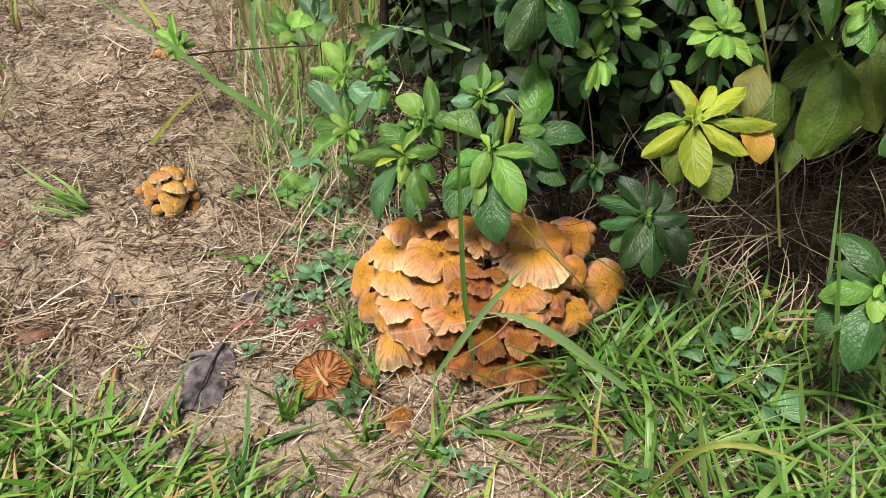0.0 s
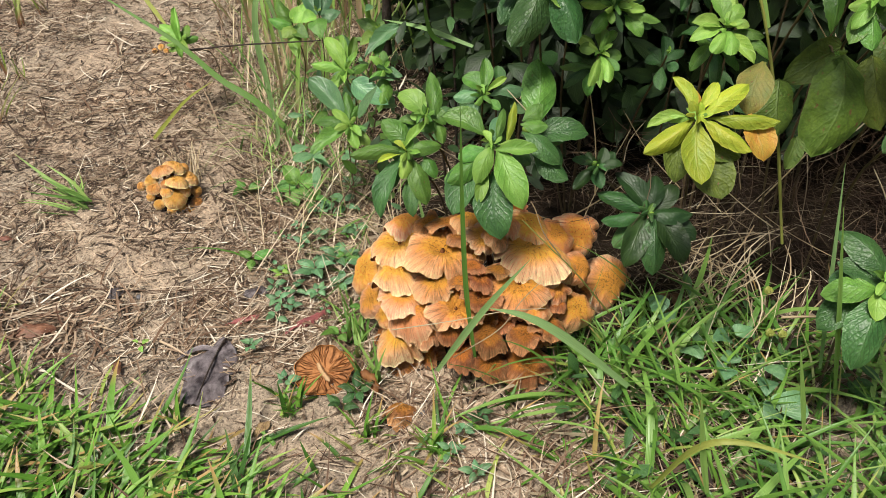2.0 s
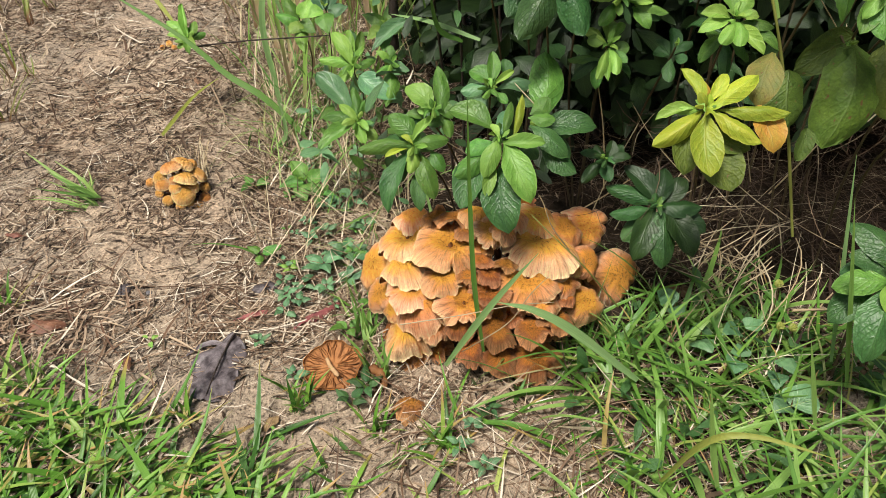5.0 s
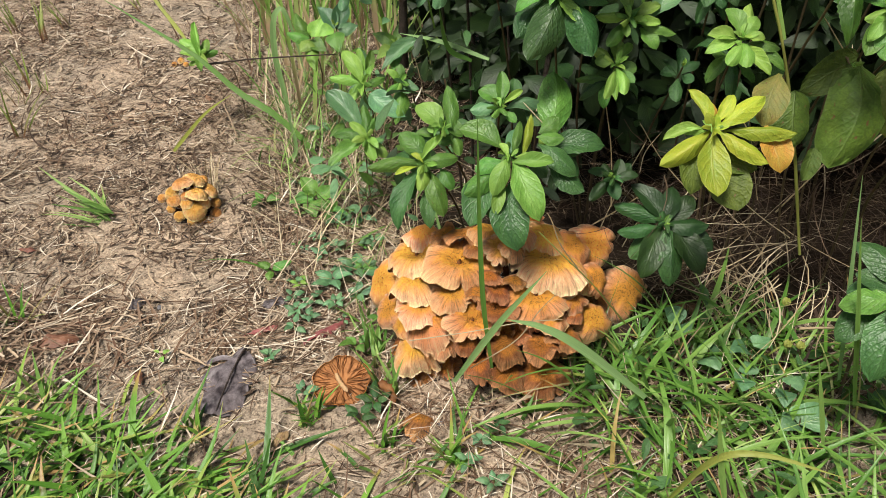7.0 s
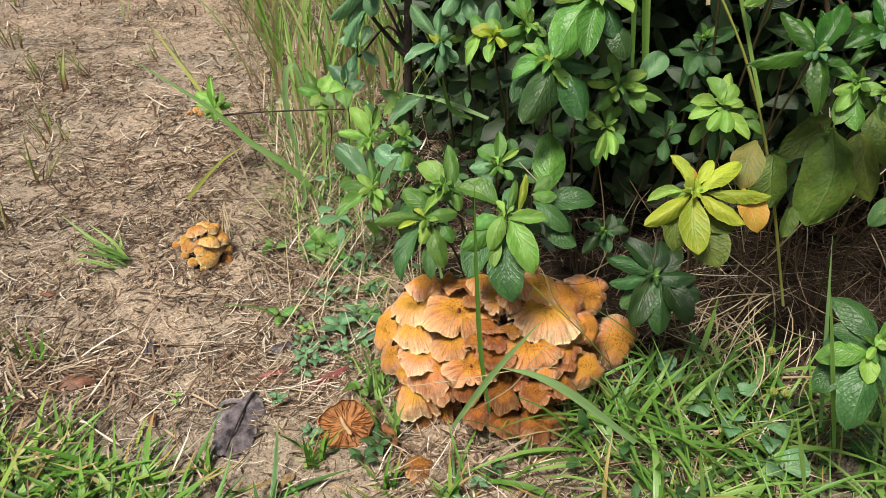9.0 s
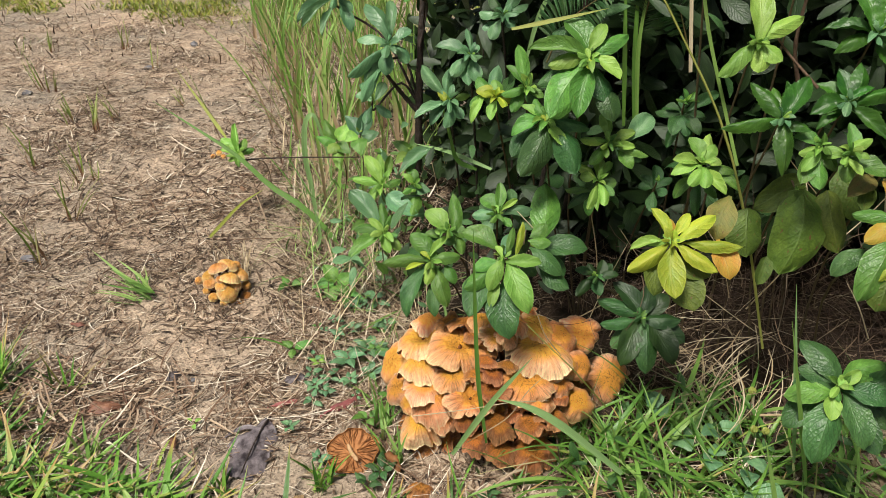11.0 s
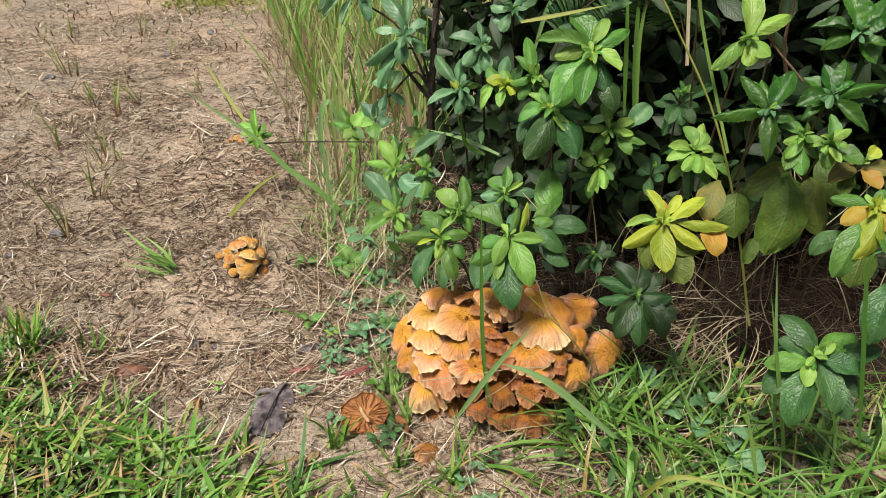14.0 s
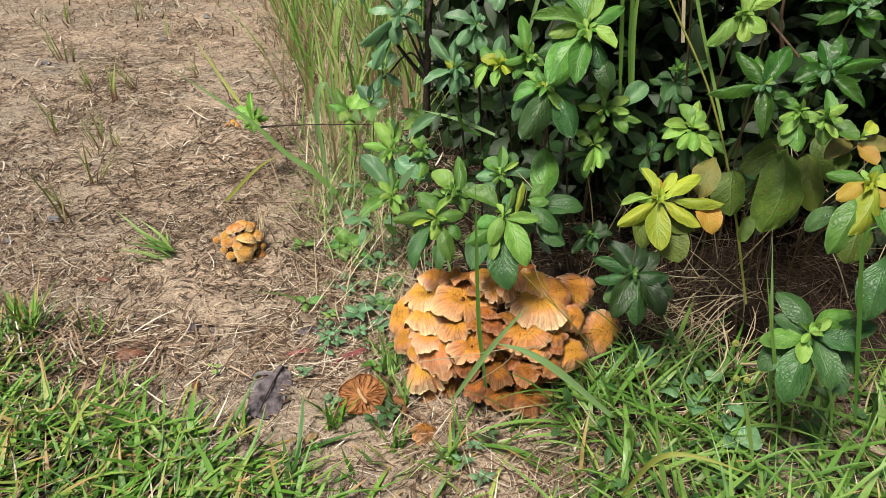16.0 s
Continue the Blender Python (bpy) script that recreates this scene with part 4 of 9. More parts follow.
mushroom(small_clump, SMALL_FOOT, (-0.467, 1.170, 0.048), (0.419, -0.130, 0.899), 0.0167, 1, 1.0, CAPS_S)
mushroom(small_clump, SMALL_FOOT, (-0.454, 1.195, 0.027), (0.502, -0.478, 0.721), 0.0124, 1, 1.0, CAPS_S)
mushroom(small_clump, SMALL_FOOT, (-0.452, 1.179, 0.013), (0.484, -0.446, 0.753), 0.0139, 1, 1.0, CAPS_S)
mushroom(small_clump, SMALL_FOOT, (-0.462, 1.159, 0.007), (0.396, -0.443, 0.805), 0.0145, 1, 1.0, CAPS_S)
mushroom(small_clump, SMALL_FOOT, (-0.489, 1.140, 0.019), (0.188, -0.518, 0.835), 0.0113, 1, 1.0, CAPS_S)
mushroom(small_clump, SMALL_FOOT, (-0.512, 1.139, 0.031), (0.083, -0.602, 0.794), 0.0127, 1, 1.0, CAPS_S)
mushroom(small_clump, SMALL_FOOT, (-0.528, 1.145, 0.042), (0.045, -0.653, 0.756), 0.0097, 1, 1.0, CAPS_S)
mushroom(small_clump, SMALL_FOOT, (-0.556, 1.176, 0.047), (-0.079, -0.654, 0.752), 0.0107, 1, 1.0, CAPS_S)
mushroom(small_clump, SMALL_FOOT, (-0.496, 1.152, 0.054), (0.074, -0.357, 0.931), 0.0149, 2, 1.0, CAPS_S)
mushroom(small_clump, SMALL_FOOT, (-0.474, 1.149, 0.021), (0.307, -0.468, 0.829), 0.0113, 1, 1.0, CAPS_S)
# front shoot
st = shoot(front_azalea, (0.060, 0.960, 0.000), (-0.019, 0.865, 0.292), [], "M", "azalea", (0.000, -0.552, 0.834), 0.003)
leaves(st, [(-0.018, 0.865, 0.298, -0.096, 0.857, 0.294, 0.022, "M"), (-0.027, 0.857, 0.296, -0.058, 0.848, 0.288, 0.009, "Y"), (-0.015, 0.872, 0.299, -0.054, 0.897, 0.327, 0.031, "M"), (-0.023, 0.862, 0.303, 0.008, 0.887, 0.328, 0.014, "L"), (-0.020, 0.863, 0.299, 0.028, 0.869, 0.303, 0.021, "M"), (-0.021, 0.858, 0.297, -0.024, 0.833, 0.271, 0.019, "L"), (-0.022, 0.868, 0.286, -0.054, 0.808, 0.226, 0.030, "D"), (-0.013, 0.866, 0.287, 0.009, 0.820, 0.239, 0.029, "M"), (0.003, 0.866, 0.289, 0.021, 0.845, 0.267, 0.021, "M")], (0.000, -0.552, 0.834))
leaves(st, [(-0.013, 0.858, 0.265, -0.010, 0.816, 0.222, 0.022, "D"), (-0.019, 0.857, 0.301, -0.036, 0.866, 0.311, 0.008, "Y"), (0.001, 0.899, 0.315, -0.033, 0.904, 0.322, 0.017, "M"), (-0.003, 0.893, 0.311, 0.023, 0.898, 0.316, 0.019, "M"), (-0.031, 0.873, 0.283, -0.039, 0.842, 0.252, 0.020, "D"), (-0.019, 0.865, 0.292, -0.013, 0.835, 0.300, 0.007, "M"), (-0.019, 0.865, 0.292, -0.025, 0.834, 0.297, 0.008, "L"), (-0.019, 0.865, 0.292, -0.029, 0.852, 0.303, 0.006, "M"), (-0.019, 0.865, 0.292, -0.024, 0.865, 0.313, 0.008, "L")], (0.000, -0.552, 0.834))
leaves(st, [(-0.019, 0.865, 0.292, -0.010, 0.865, 0.314, 0.009, "M"), (-0.019, 0.865, 0.292, 0.001, 0.845, 0.305, 0.009, "L")], (0.000, -0.552, 0.834))
# young shoot behind
st = shoot(front_azalea, (0.060, 0.960, 0.000), (0.005, 0.900, 0.330), [], "M", "azalea", (0.000, -0.552, 0.834), 0.003)
leaves(st, [(0.007, 0.892, 0.330, -0.031, 0.917, 0.358, 0.033, "L"), (0.019, 0.892, 0.321, 0.011, 0.944, 0.377, 0.023, "M"), (0.009, 0.914, 0.339, 0.033, 0.897, 0.320, 0.022, "M"), (0.003, 0.892, 0.333, -0.015, 0.894, 0.335, 0.016, "L"), (0.016, 0.903, 0.324, 0.030, 0.881, 0.299, 0.017, "M"), (-0.003, 0.907, 0.319, -0.029, 0.897, 0.310, 0.021, "D"), (0.005, 0.900, 0.330, 0.016, 0.874, 0.336, 0.006, "M"), (0.005, 0.900, 0.330, 0.008, 0.867, 0.336, 0.007, "L"), (0.005, 0.900, 0.330, -0.005, 0.869, 0.335, 0.007, "M")], (0.000, -0.552, 0.834))
leaves(st, [(0.005, 0.900, 0.330, -0.010, 0.886, 0.342, 0.008, "L"), (0.005, 0.900, 0.330, 0.003, 0.895, 0.351, 0.008, "M"), (0.005, 0.900, 0.330, 0.018, 0.889, 0.345, 0.007, "L")], (0.000, -0.552, 0.834))
# front shoot
st = shoot(front_azalea, (0.060, 0.960, 0.000), (0.094, 0.825, 0.330), [], "M", "azalea", (0.000, -0.552, 0.834), 0.003)
leaves(st, [(0.088, 0.834, 0.333, 0.028, 0.855, 0.353, 0.037, "M"), (0.086, 0.821, 0.325, 0.050, 0.812, 0.315, 0.023, "M"), (0.095, 0.811, 0.336, 0.073, 0.777, 0.299, 0.024, "L"), (0.089, 0.795, 0.307, 0.076, 0.766, 0.277, 0.017, "L"), (0.099, 0.815, 0.331, 0.132, 0.759, 0.273, 0.038, "L"), (0.097, 0.807, 0.331, 0.150, 0.806, 0.332, 0.022, "L"), (0.092, 0.808, 0.335, 0.082, 0.823, 0.350, 0.010, "L"), (0.091, 0.817, 0.330, 0.103, 0.845, 0.359, 0.020, "T"), (0.098, 0.815, 0.334, 0.108, 0.848, 0.369, 0.012, "M")], (0.000, -0.552, 0.834))
leaves(st, [(0.111, 0.816, 0.332, 0.122, 0.856, 0.375, 0.012, "Y"), (0.099, 0.807, 0.337, 0.121, 0.812, 0.343, 0.007, "L"), (0.095, 0.808, 0.338, 0.104, 0.815, 0.346, 0.006, "L"), (0.097, 0.809, 0.299, 0.105, 0.747, 0.235, 0.050, "D"), (0.081, 0.829, 0.308, 0.044, 0.777, 0.252, 0.042, "D"), (0.079, 0.824, 0.314, 0.033, 0.799, 0.286, 0.028, "M"), (0.130, 0.848, 0.346, 0.166, 0.846, 0.345, 0.021, "M"), (0.133, 0.846, 0.336, 0.181, 0.816, 0.306, 0.031, "D"), (0.147, 0.837, 0.309, 0.194, 0.812, 0.285, 0.033, "D")], (0.000, -0.552, 0.834))
leaves(st, [(0.133, 0.853, 0.348, 0.159, 0.868, 0.365, 0.022, "M"), (0.119, 0.830, 0.324, 0.143, 0.812, 0.306, 0.022, "D"), (0.074, 0.813, 0.285, 0.082, 0.784, 0.255, 0.027, "D"), (0.094, 0.825, 0.330, 0.083, 0.801, 0.334, 0.007, "M"), (0.094, 0.825, 0.330, 0.078, 0.812, 0.341, 0.007, "L"), (0.094, 0.825, 0.330, 0.092, 0.819, 0.354, 0.008, "M"), (0.094, 0.825, 0.330, 0.106, 0.818, 0.345, 0.008, "L"), (0.094, 0.825, 0.330, 0.103, 0.806, 0.338, 0.005, "M"), (0.094, 0.825, 0.330, 0.092, 0.797, 0.337, 0.006, "L")], (0.000, -0.552, 0.834))
# side shoot
st = shoot(front_azalea, (0.060, 0.960, 0.000), (0.153, 0.890, 0.310), [], "M", "azalea", (0.000, -0.552, 0.834), 0.003)
leaves(st, [(0.142, 0.888, 0.310, 0.227, 0.886, 0.313, 0.038, "D"), (0.149, 0.900, 0.305, 0.161, 0.974, 0.384, 0.049, "M"), (0.148, 0.894, 0.293, 0.201, 0.898, 0.301, 0.024, "D"), (0.153, 0.896, 0.296, 0.193, 0.871, 0.272, 0.029, "D"), (0.153, 0.890, 0.310, 0.145, 0.864, 0.314, 0.006, "M"), (0.153, 0.890, 0.310, 0.136, 0.876, 0.326, 0.009, "L"), (0.153, 0.890, 0.310, 0.143, 0.883, 0.332, 0.007, "M"), (0.153, 0.890, 0.310, 0.159, 0.880, 0.329, 0.006, "L"), (0.153, 0.890, 0.310, 0.162, 0.873, 0.324, 0.005, "M")], (0.000, -0.552, 0.834))
leaves(st, [(0.153, 0.890, 0.310, 0.156, 0.860, 0.309, 0.009, "L")], (0.000, -0.552, 0.834))
# upper shoot
st = shoot(front_azalea, (0.060, 0.960, 0.000), (0.084, 0.930, 0.347), [], "M", "azalea", (0.000, -0.552, 0.834), 0.003)
leaves(st, [(0.089, 0.927, 0.349, 0.043, 0.926, 0.347, 0.021, "T"), (0.086, 0.933, 0.351, 0.055, 0.949, 0.367, 0.029, "M"), (0.083, 0.928, 0.351, 0.087, 0.963, 0.389, 0.019, "M"), (0.084, 0.923, 0.354, 0.116, 0.938, 0.371, 0.011, "L"), (0.091, 0.926, 0.348, 0.142, 0.932, 0.356, 0.022, "T"), (0.093, 0.922, 0.347, 0.107, 0.911, 0.335, 0.014, "M"), (0.081, 0.928, 0.341, 0.066, 0.911, 0.322, 0.021, "T"), (0.104, 0.946, 0.355, 0.104, 0.965, 0.377, 0.018, "D"), (0.081, 0.920, 0.353, 0.074, 0.929, 0.364, 0.006, "L")], (0.000, -0.552, 0.834))
leaves(st, [(0.085, 0.919, 0.353, 0.082, 0.930, 0.365, 0.006, "L"), (0.120, 0.937, 0.340, 0.147, 0.924, 0.327, 0.021, "D"), (0.084, 0.930, 0.347, 0.090, 0.925, 0.367, 0.007, "M"), (0.084, 0.930, 0.347, 0.094, 0.916, 0.357, 0.005, "L"), (0.084, 0.930, 0.347, 0.094, 0.901, 0.350, 0.008, "M"), (0.084, 0.930, 0.347, 0.073, 0.900, 0.348, 0.009, "L"), (0.084, 0.930, 0.347, 0.066, 0.909, 0.359, 0.006, "M"), (0.084, 0.930, 0.347, 0.073, 0.922, 0.367, 0.007, "L")], (0.000, -0.552, 0.834))
# yellow shoot
st = shoot(yellow_azalea, (0.420, 1.000, 0.000), (0.307, 0.720, 0.418), [], "M", "azalea", (0.000, -0.552, 0.834), 0.003)
leaves(st, [(0.305, 0.714, 0.420, 0.282, 0.750, 0.454, 0.017, "Y"), (0.307, 0.720, 0.424, 0.307, 0.740, 0.444, 0.012, "O"), (0.309, 0.721, 0.425, 0.331, 0.743, 0.451, 0.015, "Y"), (0.311, 0.716, 0.420, 0.364, 0.739, 0.451, 0.022, "Y"), (0.321, 0.720, 0.419, 0.396, 0.711, 0.421, 0.020, "Y"), (0.310, 0.714, 0.423, 0.362, 0.683, 0.399, 0.022, "Y"), (0.307, 0.710, 0.422, 0.308, 0.661, 0.371, 0.035, "Y"), (0.305, 0.716, 0.422, 0.250, 0.693, 0.390, 0.022, "Y"), (0.301, 0.721, 0.421, 0.255, 0.716, 0.409, 0.015, "L")], (0.000, -0.552, 0.834))
leaves(st, [(0.307, 0.719, 0.417, 0.268, 0.727, 0.419, 0.012, "L"), (0.305, 0.708, 0.422, 0.295, 0.719, 0.432, 0.007, "L"), (0.306, 0.708, 0.423, 0.316, 0.714, 0.430, 0.007, "Y"), (0.301, 0.731, 0.408, 0.287, 0.685, 0.359, 0.035, "B"), (0.322, 0.723, 0.397, 0.338, 0.672, 0.346, 0.051, "B"), (0.370, 0.734, 0.418, 0.383, 0.696, 0.380, 0.038, "O"), (0.392, 0.783, 0.458, 0.371, 0.742, 0.412, 0.040, "R"), (0.309, 0.722, 0.388, 0.361, 0.706, 0.379, 0.030, "B"), (0.307, 0.720, 0.418, 0.309, 0.721, 0.439, 0.010, "Y")], (0.000, -0.552, 0.834))
leaves(st, [(0.307, 0.720, 0.418, 0.322, 0.708, 0.431, 0.010, "Y"), (0.307, 0.720, 0.418, 0.311, 0.693, 0.428, 0.005, "Y"), (0.307, 0.720, 0.418, 0.299, 0.691, 0.426, 0.005, "Y"), (0.307, 0.720, 0.418, 0.291, 0.704, 0.431, 0.006, "Y"), (0.307, 0.720, 0.418, 0.297, 0.718, 0.441, 0.011, "Y")], (0.000, -0.552, 0.834))
# hanging leaves
st = shoot(big_leaf_shrub, (0.560, 0.980, 0.000), (0.504, 0.855, 0.440), [], "M", "oval", (0.000, -0.900, 0.430), 0.003)
leaves(st, [(0.515, 0.855, 0.440, 0.488, 0.801, 0.327, 0.070, "B", "oval"), (0.438, 0.837, 0.415, 0.440, 0.806, 0.351, 0.057, "B", "oval"), (0.544, 0.845, 0.442, 0.565, 0.806, 0.361, 0.044, "B", "oval"), (0.472, 0.816, 0.348, 0.460, 0.798, 0.311, 0.024, "B", "oval"), (0.526, 0.880, 0.440, 0.455, 0.861, 0.401, 0.044, "B", "oval"), (0.567, 0.877, 0.462, 0.604, 0.844, 0.394, 0.048, "B", "oval")], (0.000, -0.900, 0.430))
# right shoot
st = shoot(right_azalea, (0.550, 0.700, 0.000), (0.521, 0.630, 0.265), [], "M", "azalea", (0.000, -0.552, 0.834), 0.003)
leaves(st, [(0.525, 0.629, 0.260, 0.485, 0.684, 0.298, 0.037, "D"), (0.519, 0.624, 0.262, 0.476, 0.652, 0.277, 0.031, "D"), (0.516, 0.620, 0.261, 0.455, 0.626, 0.251, 0.030, "M"), (0.511, 0.617, 0.268, 0.503, 0.591, 0.243, 0.022, "L"), (0.517, 0.629, 0.255, 0.483, 0.567, 0.193, 0.044, "D"), (0.525, 0.627, 0.263, 0.541, 0.569, 0.217, 0.040, "D"), (0.522, 0.624, 0.266, 0.579, 0.607, 0.264, 0.031, "D"), (0.521, 0.631, 0.266, 0.580, 0.646, 0.293, 0.031, "M"), (0.514, 0.624, 0.275, 0.544, 0.633, 0.290, 0.016, "L")], (0.000, -0.552, 0.834))
leaves(st, [(0.530, 0.638, 0.258, 0.611, 0.638, 0.278, 0.030, "D"), (0.515, 0.620, 0.276, 0.527, 0.616, 0.276, 0.008, "L"), (0.514, 0.619, 0.275, 0.519, 0.627, 0.284, 0.008, "L"), (0.509, 0.637, 0.239, 0.460, 0.616, 0.208, 0.036, "D"), (0.541, 0.634, 0.246, 0.564, 0.577, 0.201, 0.036, "D"), (0.512, 0.644, 0.248, 0.476, 0.655, 0.249, 0.030, "D"), (0.552, 0.651, 0.256, 0.588, 0.602, 0.222, 0.036, "D"), (0.521, 0.630, 0.265, 0.511, 0.601, 0.266, 0.011, "M"), (0.521, 0.630, 0.265, 0.500, 0.602, 0.271, 0.010, "L")], (0.000, -0.552, 0.834))
leaves(st, [(0.521, 0.630, 0.265, 0.502, 0.627, 0.284, 0.010, "M"), (0.521, 0.630, 0.265, 0.518, 0.626, 0.289, 0.008, "L"), (0.521, 0.630, 0.265, 0.529, 0.624, 0.290, 0.010, "M"), (0.521, 0.630, 0.265, 0.530, 0.609, 0.278, 0.010, "L")], (0.000, -0.552, 0.834))
# upper shoot
st = shoot(upper_azalea, (0.250, 1.100, 0.000), (0.211, 0.950, 0.592), [], "M", "azalea", (0.000, -0.552, 0.834), 0.003)
leaves(st, [(0.218, 0.948, 0.596, 0.121, 0.961, 0.604, 0.027, "M"), (0.214, 0.955, 0.592, 0.174, 0.995, 0.639, 0.042, "M"), (0.209, 0.945, 0.598, 0.151, 0.940, 0.587, 0.026, "L"), (0.207, 0.948, 0.599, 0.233, 0.978, 0.639, 0.022, "L"), (0.211, 0.948, 0.593, 0.267, 0.970, 0.625, 0.025, "M"), (0.215, 0.947, 0.601, 0.254, 0.922, 0.573, 0.026, "L"), (0.210, 0.953, 0.592, 0.155, 0.900, 0.521, 0.053, "M"), (0.214, 0.945, 0.589, 0.194, 0.895, 0.523, 0.035, "M"), (0.218, 0.953, 0.583, 0.239, 0.918, 0.541, 0.039, "D")], (0.000, -0.552, 0.834))
leaves(st, [(0.209, 0.936, 0.599, 0.209, 0.925, 0.586, 0.013, "Y"), (0.209, 0.935, 0.595, 0.204, 0.948, 0.611, 0.008, "L"), (0.204, 0.961, 0.585, 0.137, 0.943, 0.557, 0.030, "D"), (0.232, 0.946, 0.557, 0.250, 0.911, 0.514, 0.037, "D"), (0.184, 0.983, 0.609, 0.158, 0.994, 0.621, 0.028, "D"), (0.211, 0.950, 0.592, 0.214, 0.947, 0.612, 0.008, "M"), (0.211, 0.950, 0.592, 0.224, 0.940, 0.606, 0.008, "L"), (0.211, 0.950, 0.592, 0.222, 0.921, 0.597, 0.007, "M"), (0.211, 0.950, 0.592, 0.211, 0.906, 0.586, 0.012, "L")], (0.000, -0.552, 0.834))
leaves(st, [(0.211, 0.950, 0.592, 0.193, 0.916, 0.591, 0.011, "M"), (0.211, 0.950, 0.592, 0.189, 0.933, 0.609, 0.012, "L")], (0.000, -0.552, 0.834))
# upper shoot
st = shoot(upper_azalea, (0.250, 1.100, 0.000), (0.154, 0.950, 0.499), [], "M", "azalea", (0.000, -0.552, 0.834), 0.003)
leaves(st, [(0.156, 0.952, 0.505, 0.116, 0.891, 0.431, 0.047, "D"), (0.157, 0.946, 0.495, 0.199, 0.894, 0.435, 0.043, "D"), (0.152, 0.940, 0.502, 0.184, 0.913, 0.472, 0.019, "L"), (0.156, 0.951, 0.504, 0.101, 0.934, 0.481, 0.025, "M"), (0.151, 0.945, 0.502, 0.115, 0.961, 0.519, 0.016, "L"), (0.154, 0.946, 0.501, 0.135, 0.969, 0.528, 0.017, "M"), (0.152, 0.954, 0.494, 0.221, 0.945, 0.488, 0.023, "D"), (0.160, 0.947, 0.499, 0.188, 0.958, 0.513, 0.017, "M"), (0.138, 0.959, 0.487, 0.103, 0.927, 0.448, 0.032, "D")], (0.000, -0.552, 0.834))
leaves(st, [(0.152, 0.937, 0.502, 0.157, 0.945, 0.513, 0.006, "L"), (0.153, 0.936, 0.501, 0.146, 0.944, 0.511, 0.006, "Y"), (0.154, 0.950, 0.499, 0.168, 0.930, 0.506, 0.009, "M"), (0.154, 0.950, 0.499, 0.167, 0.918, 0.500, 0.009, "L"), (0.154, 0.950, 0.499, 0.141, 0.911, 0.496, 0.012, "M"), (0.154, 0.950, 0.499, 0.131, 0.924, 0.505, 0.010, "L"), (0.154, 0.950, 0.499, 0.146, 0.953, 0.522, 0.010, "M"), (0.154, 0.950, 0.499, 0.163, 0.947, 0.520, 0.010, "L")], (0.000, -0.552, 0.834))
# light shoot
st = shoot(upper_azalea, (0.250, 1.100, 0.000), (0.252, 0.958, 0.461), [], "M", "azalea", (0.000, -0.552, 0.834), 0.003)
leaves(st, [(0.254, 0.957, 0.466, 0.208, 0.960, 0.466, 0.017, "L"), (0.250, 0.958, 0.467, 0.241, 0.987, 0.499, 0.021, "L"), (0.254, 0.956, 0.465, 0.293, 0.964, 0.478, 0.019, "L"), (0.254, 0.950, 0.462, 0.292, 0.946, 0.460, 0.015, "L"), (0.248, 0.949, 0.462, 0.248, 0.935, 0.446, 0.011, "L"), (0.262, 0.955, 0.459, 0.313, 0.941, 0.448, 0.016, "M"), (0.272, 0.959, 0.458, 0.321, 0.988, 0.496, 0.035, "T"), (0.267, 0.954, 0.452, 0.289, 0.933, 0.430, 0.022, "M"), (0.279, 0.954, 0.446, 0.304, 0.944, 0.438, 0.016, "D")], (0.000, -0.552, 0.834))
leaves(st, [(0.252, 0.947, 0.464, 0.246, 0.962, 0.480, 0.008, "L"), (0.246, 0.965, 0.456, 0.225, 0.944, 0.430, 0.019, "M"), (0.252, 0.958, 0.461, 0.264, 0.951, 0.479, 0.009, "M"), (0.252, 0.958, 0.461, 0.271, 0.931, 0.468, 0.013, "L"), (0.252, 0.958, 0.461, 0.255, 0.922, 0.463, 0.009, "M"), (0.252, 0.958, 0.461, 0.236, 0.926, 0.466, 0.008, "L"), (0.252, 0.958, 0.461, 0.229, 0.941, 0.476, 0.009, "M"), (0.252, 0.958, 0.461, 0.252, 0.957, 0.483, 0.008, "L")], (0.000, -0.552, 0.834))
# glossy shoot
st = shoot(glossy_shrub, (-0.077, 1.280, 0.414), (-0.127, 1.250, 0.532), [], "M", "narrow", (0.000, -0.552, 0.834), 0.004, BARK)
leaves(st, [(-0.123, 1.244, 0.530, -0.174, 1.295, 0.602, 0.036, "T"), (-0.123, 1.243, 0.532, -0.186, 1.248, 0.546, 0.029, "T"), (-0.122, 1.243, 0.536, -0.200, 1.199, 0.488, 0.022, "T"), (-0.125, 1.242, 0.534, -0.128, 1.207, 0.490, 0.029, "T"), (-0.128, 1.250, 0.536, -0.085, 1.272, 0.559, 0.029, "T"), (-0.126, 1.256, 0.534, -0.130, 1.311, 0.605, 0.021, "T"), (-0.127, 1.261, 0.537, -0.170, 1.207, 0.472, 0.021, "T"), (-0.123, 1.262, 0.534, -0.089, 1.241, 0.504, 0.023, "T"), (-0.134, 1.238, 0.501, -0.174, 1.189, 0.443, 0.023, "T")], (0.000, -0.552, 0.834))
leaves(st, [(-0.129, 1.238, 0.504, -0.165, 1.206, 0.467, 0.028, "T"), (-0.127, 1.250, 0.532, -0.122, 1.245, 0.557, 0.010, "T"), (-0.127, 1.250, 0.532, -0.101, 1.233, 0.550, 0.014, "T"), (-0.127, 1.250, 0.532, -0.109, 1.214, 0.528, 0.012, "T"), (-0.127, 1.250, 0.532, -0.128, 1.198, 0.525, 0.016, "T"), (-0.127, 1.250, 0.532, -0.140, 1.222, 0.540, 0.008, "T"), (-0.127, 1.250, 0.532, -0.137, 1.241, 0.551, 0.008, "T")], (0.000, -0.552, 0.834))
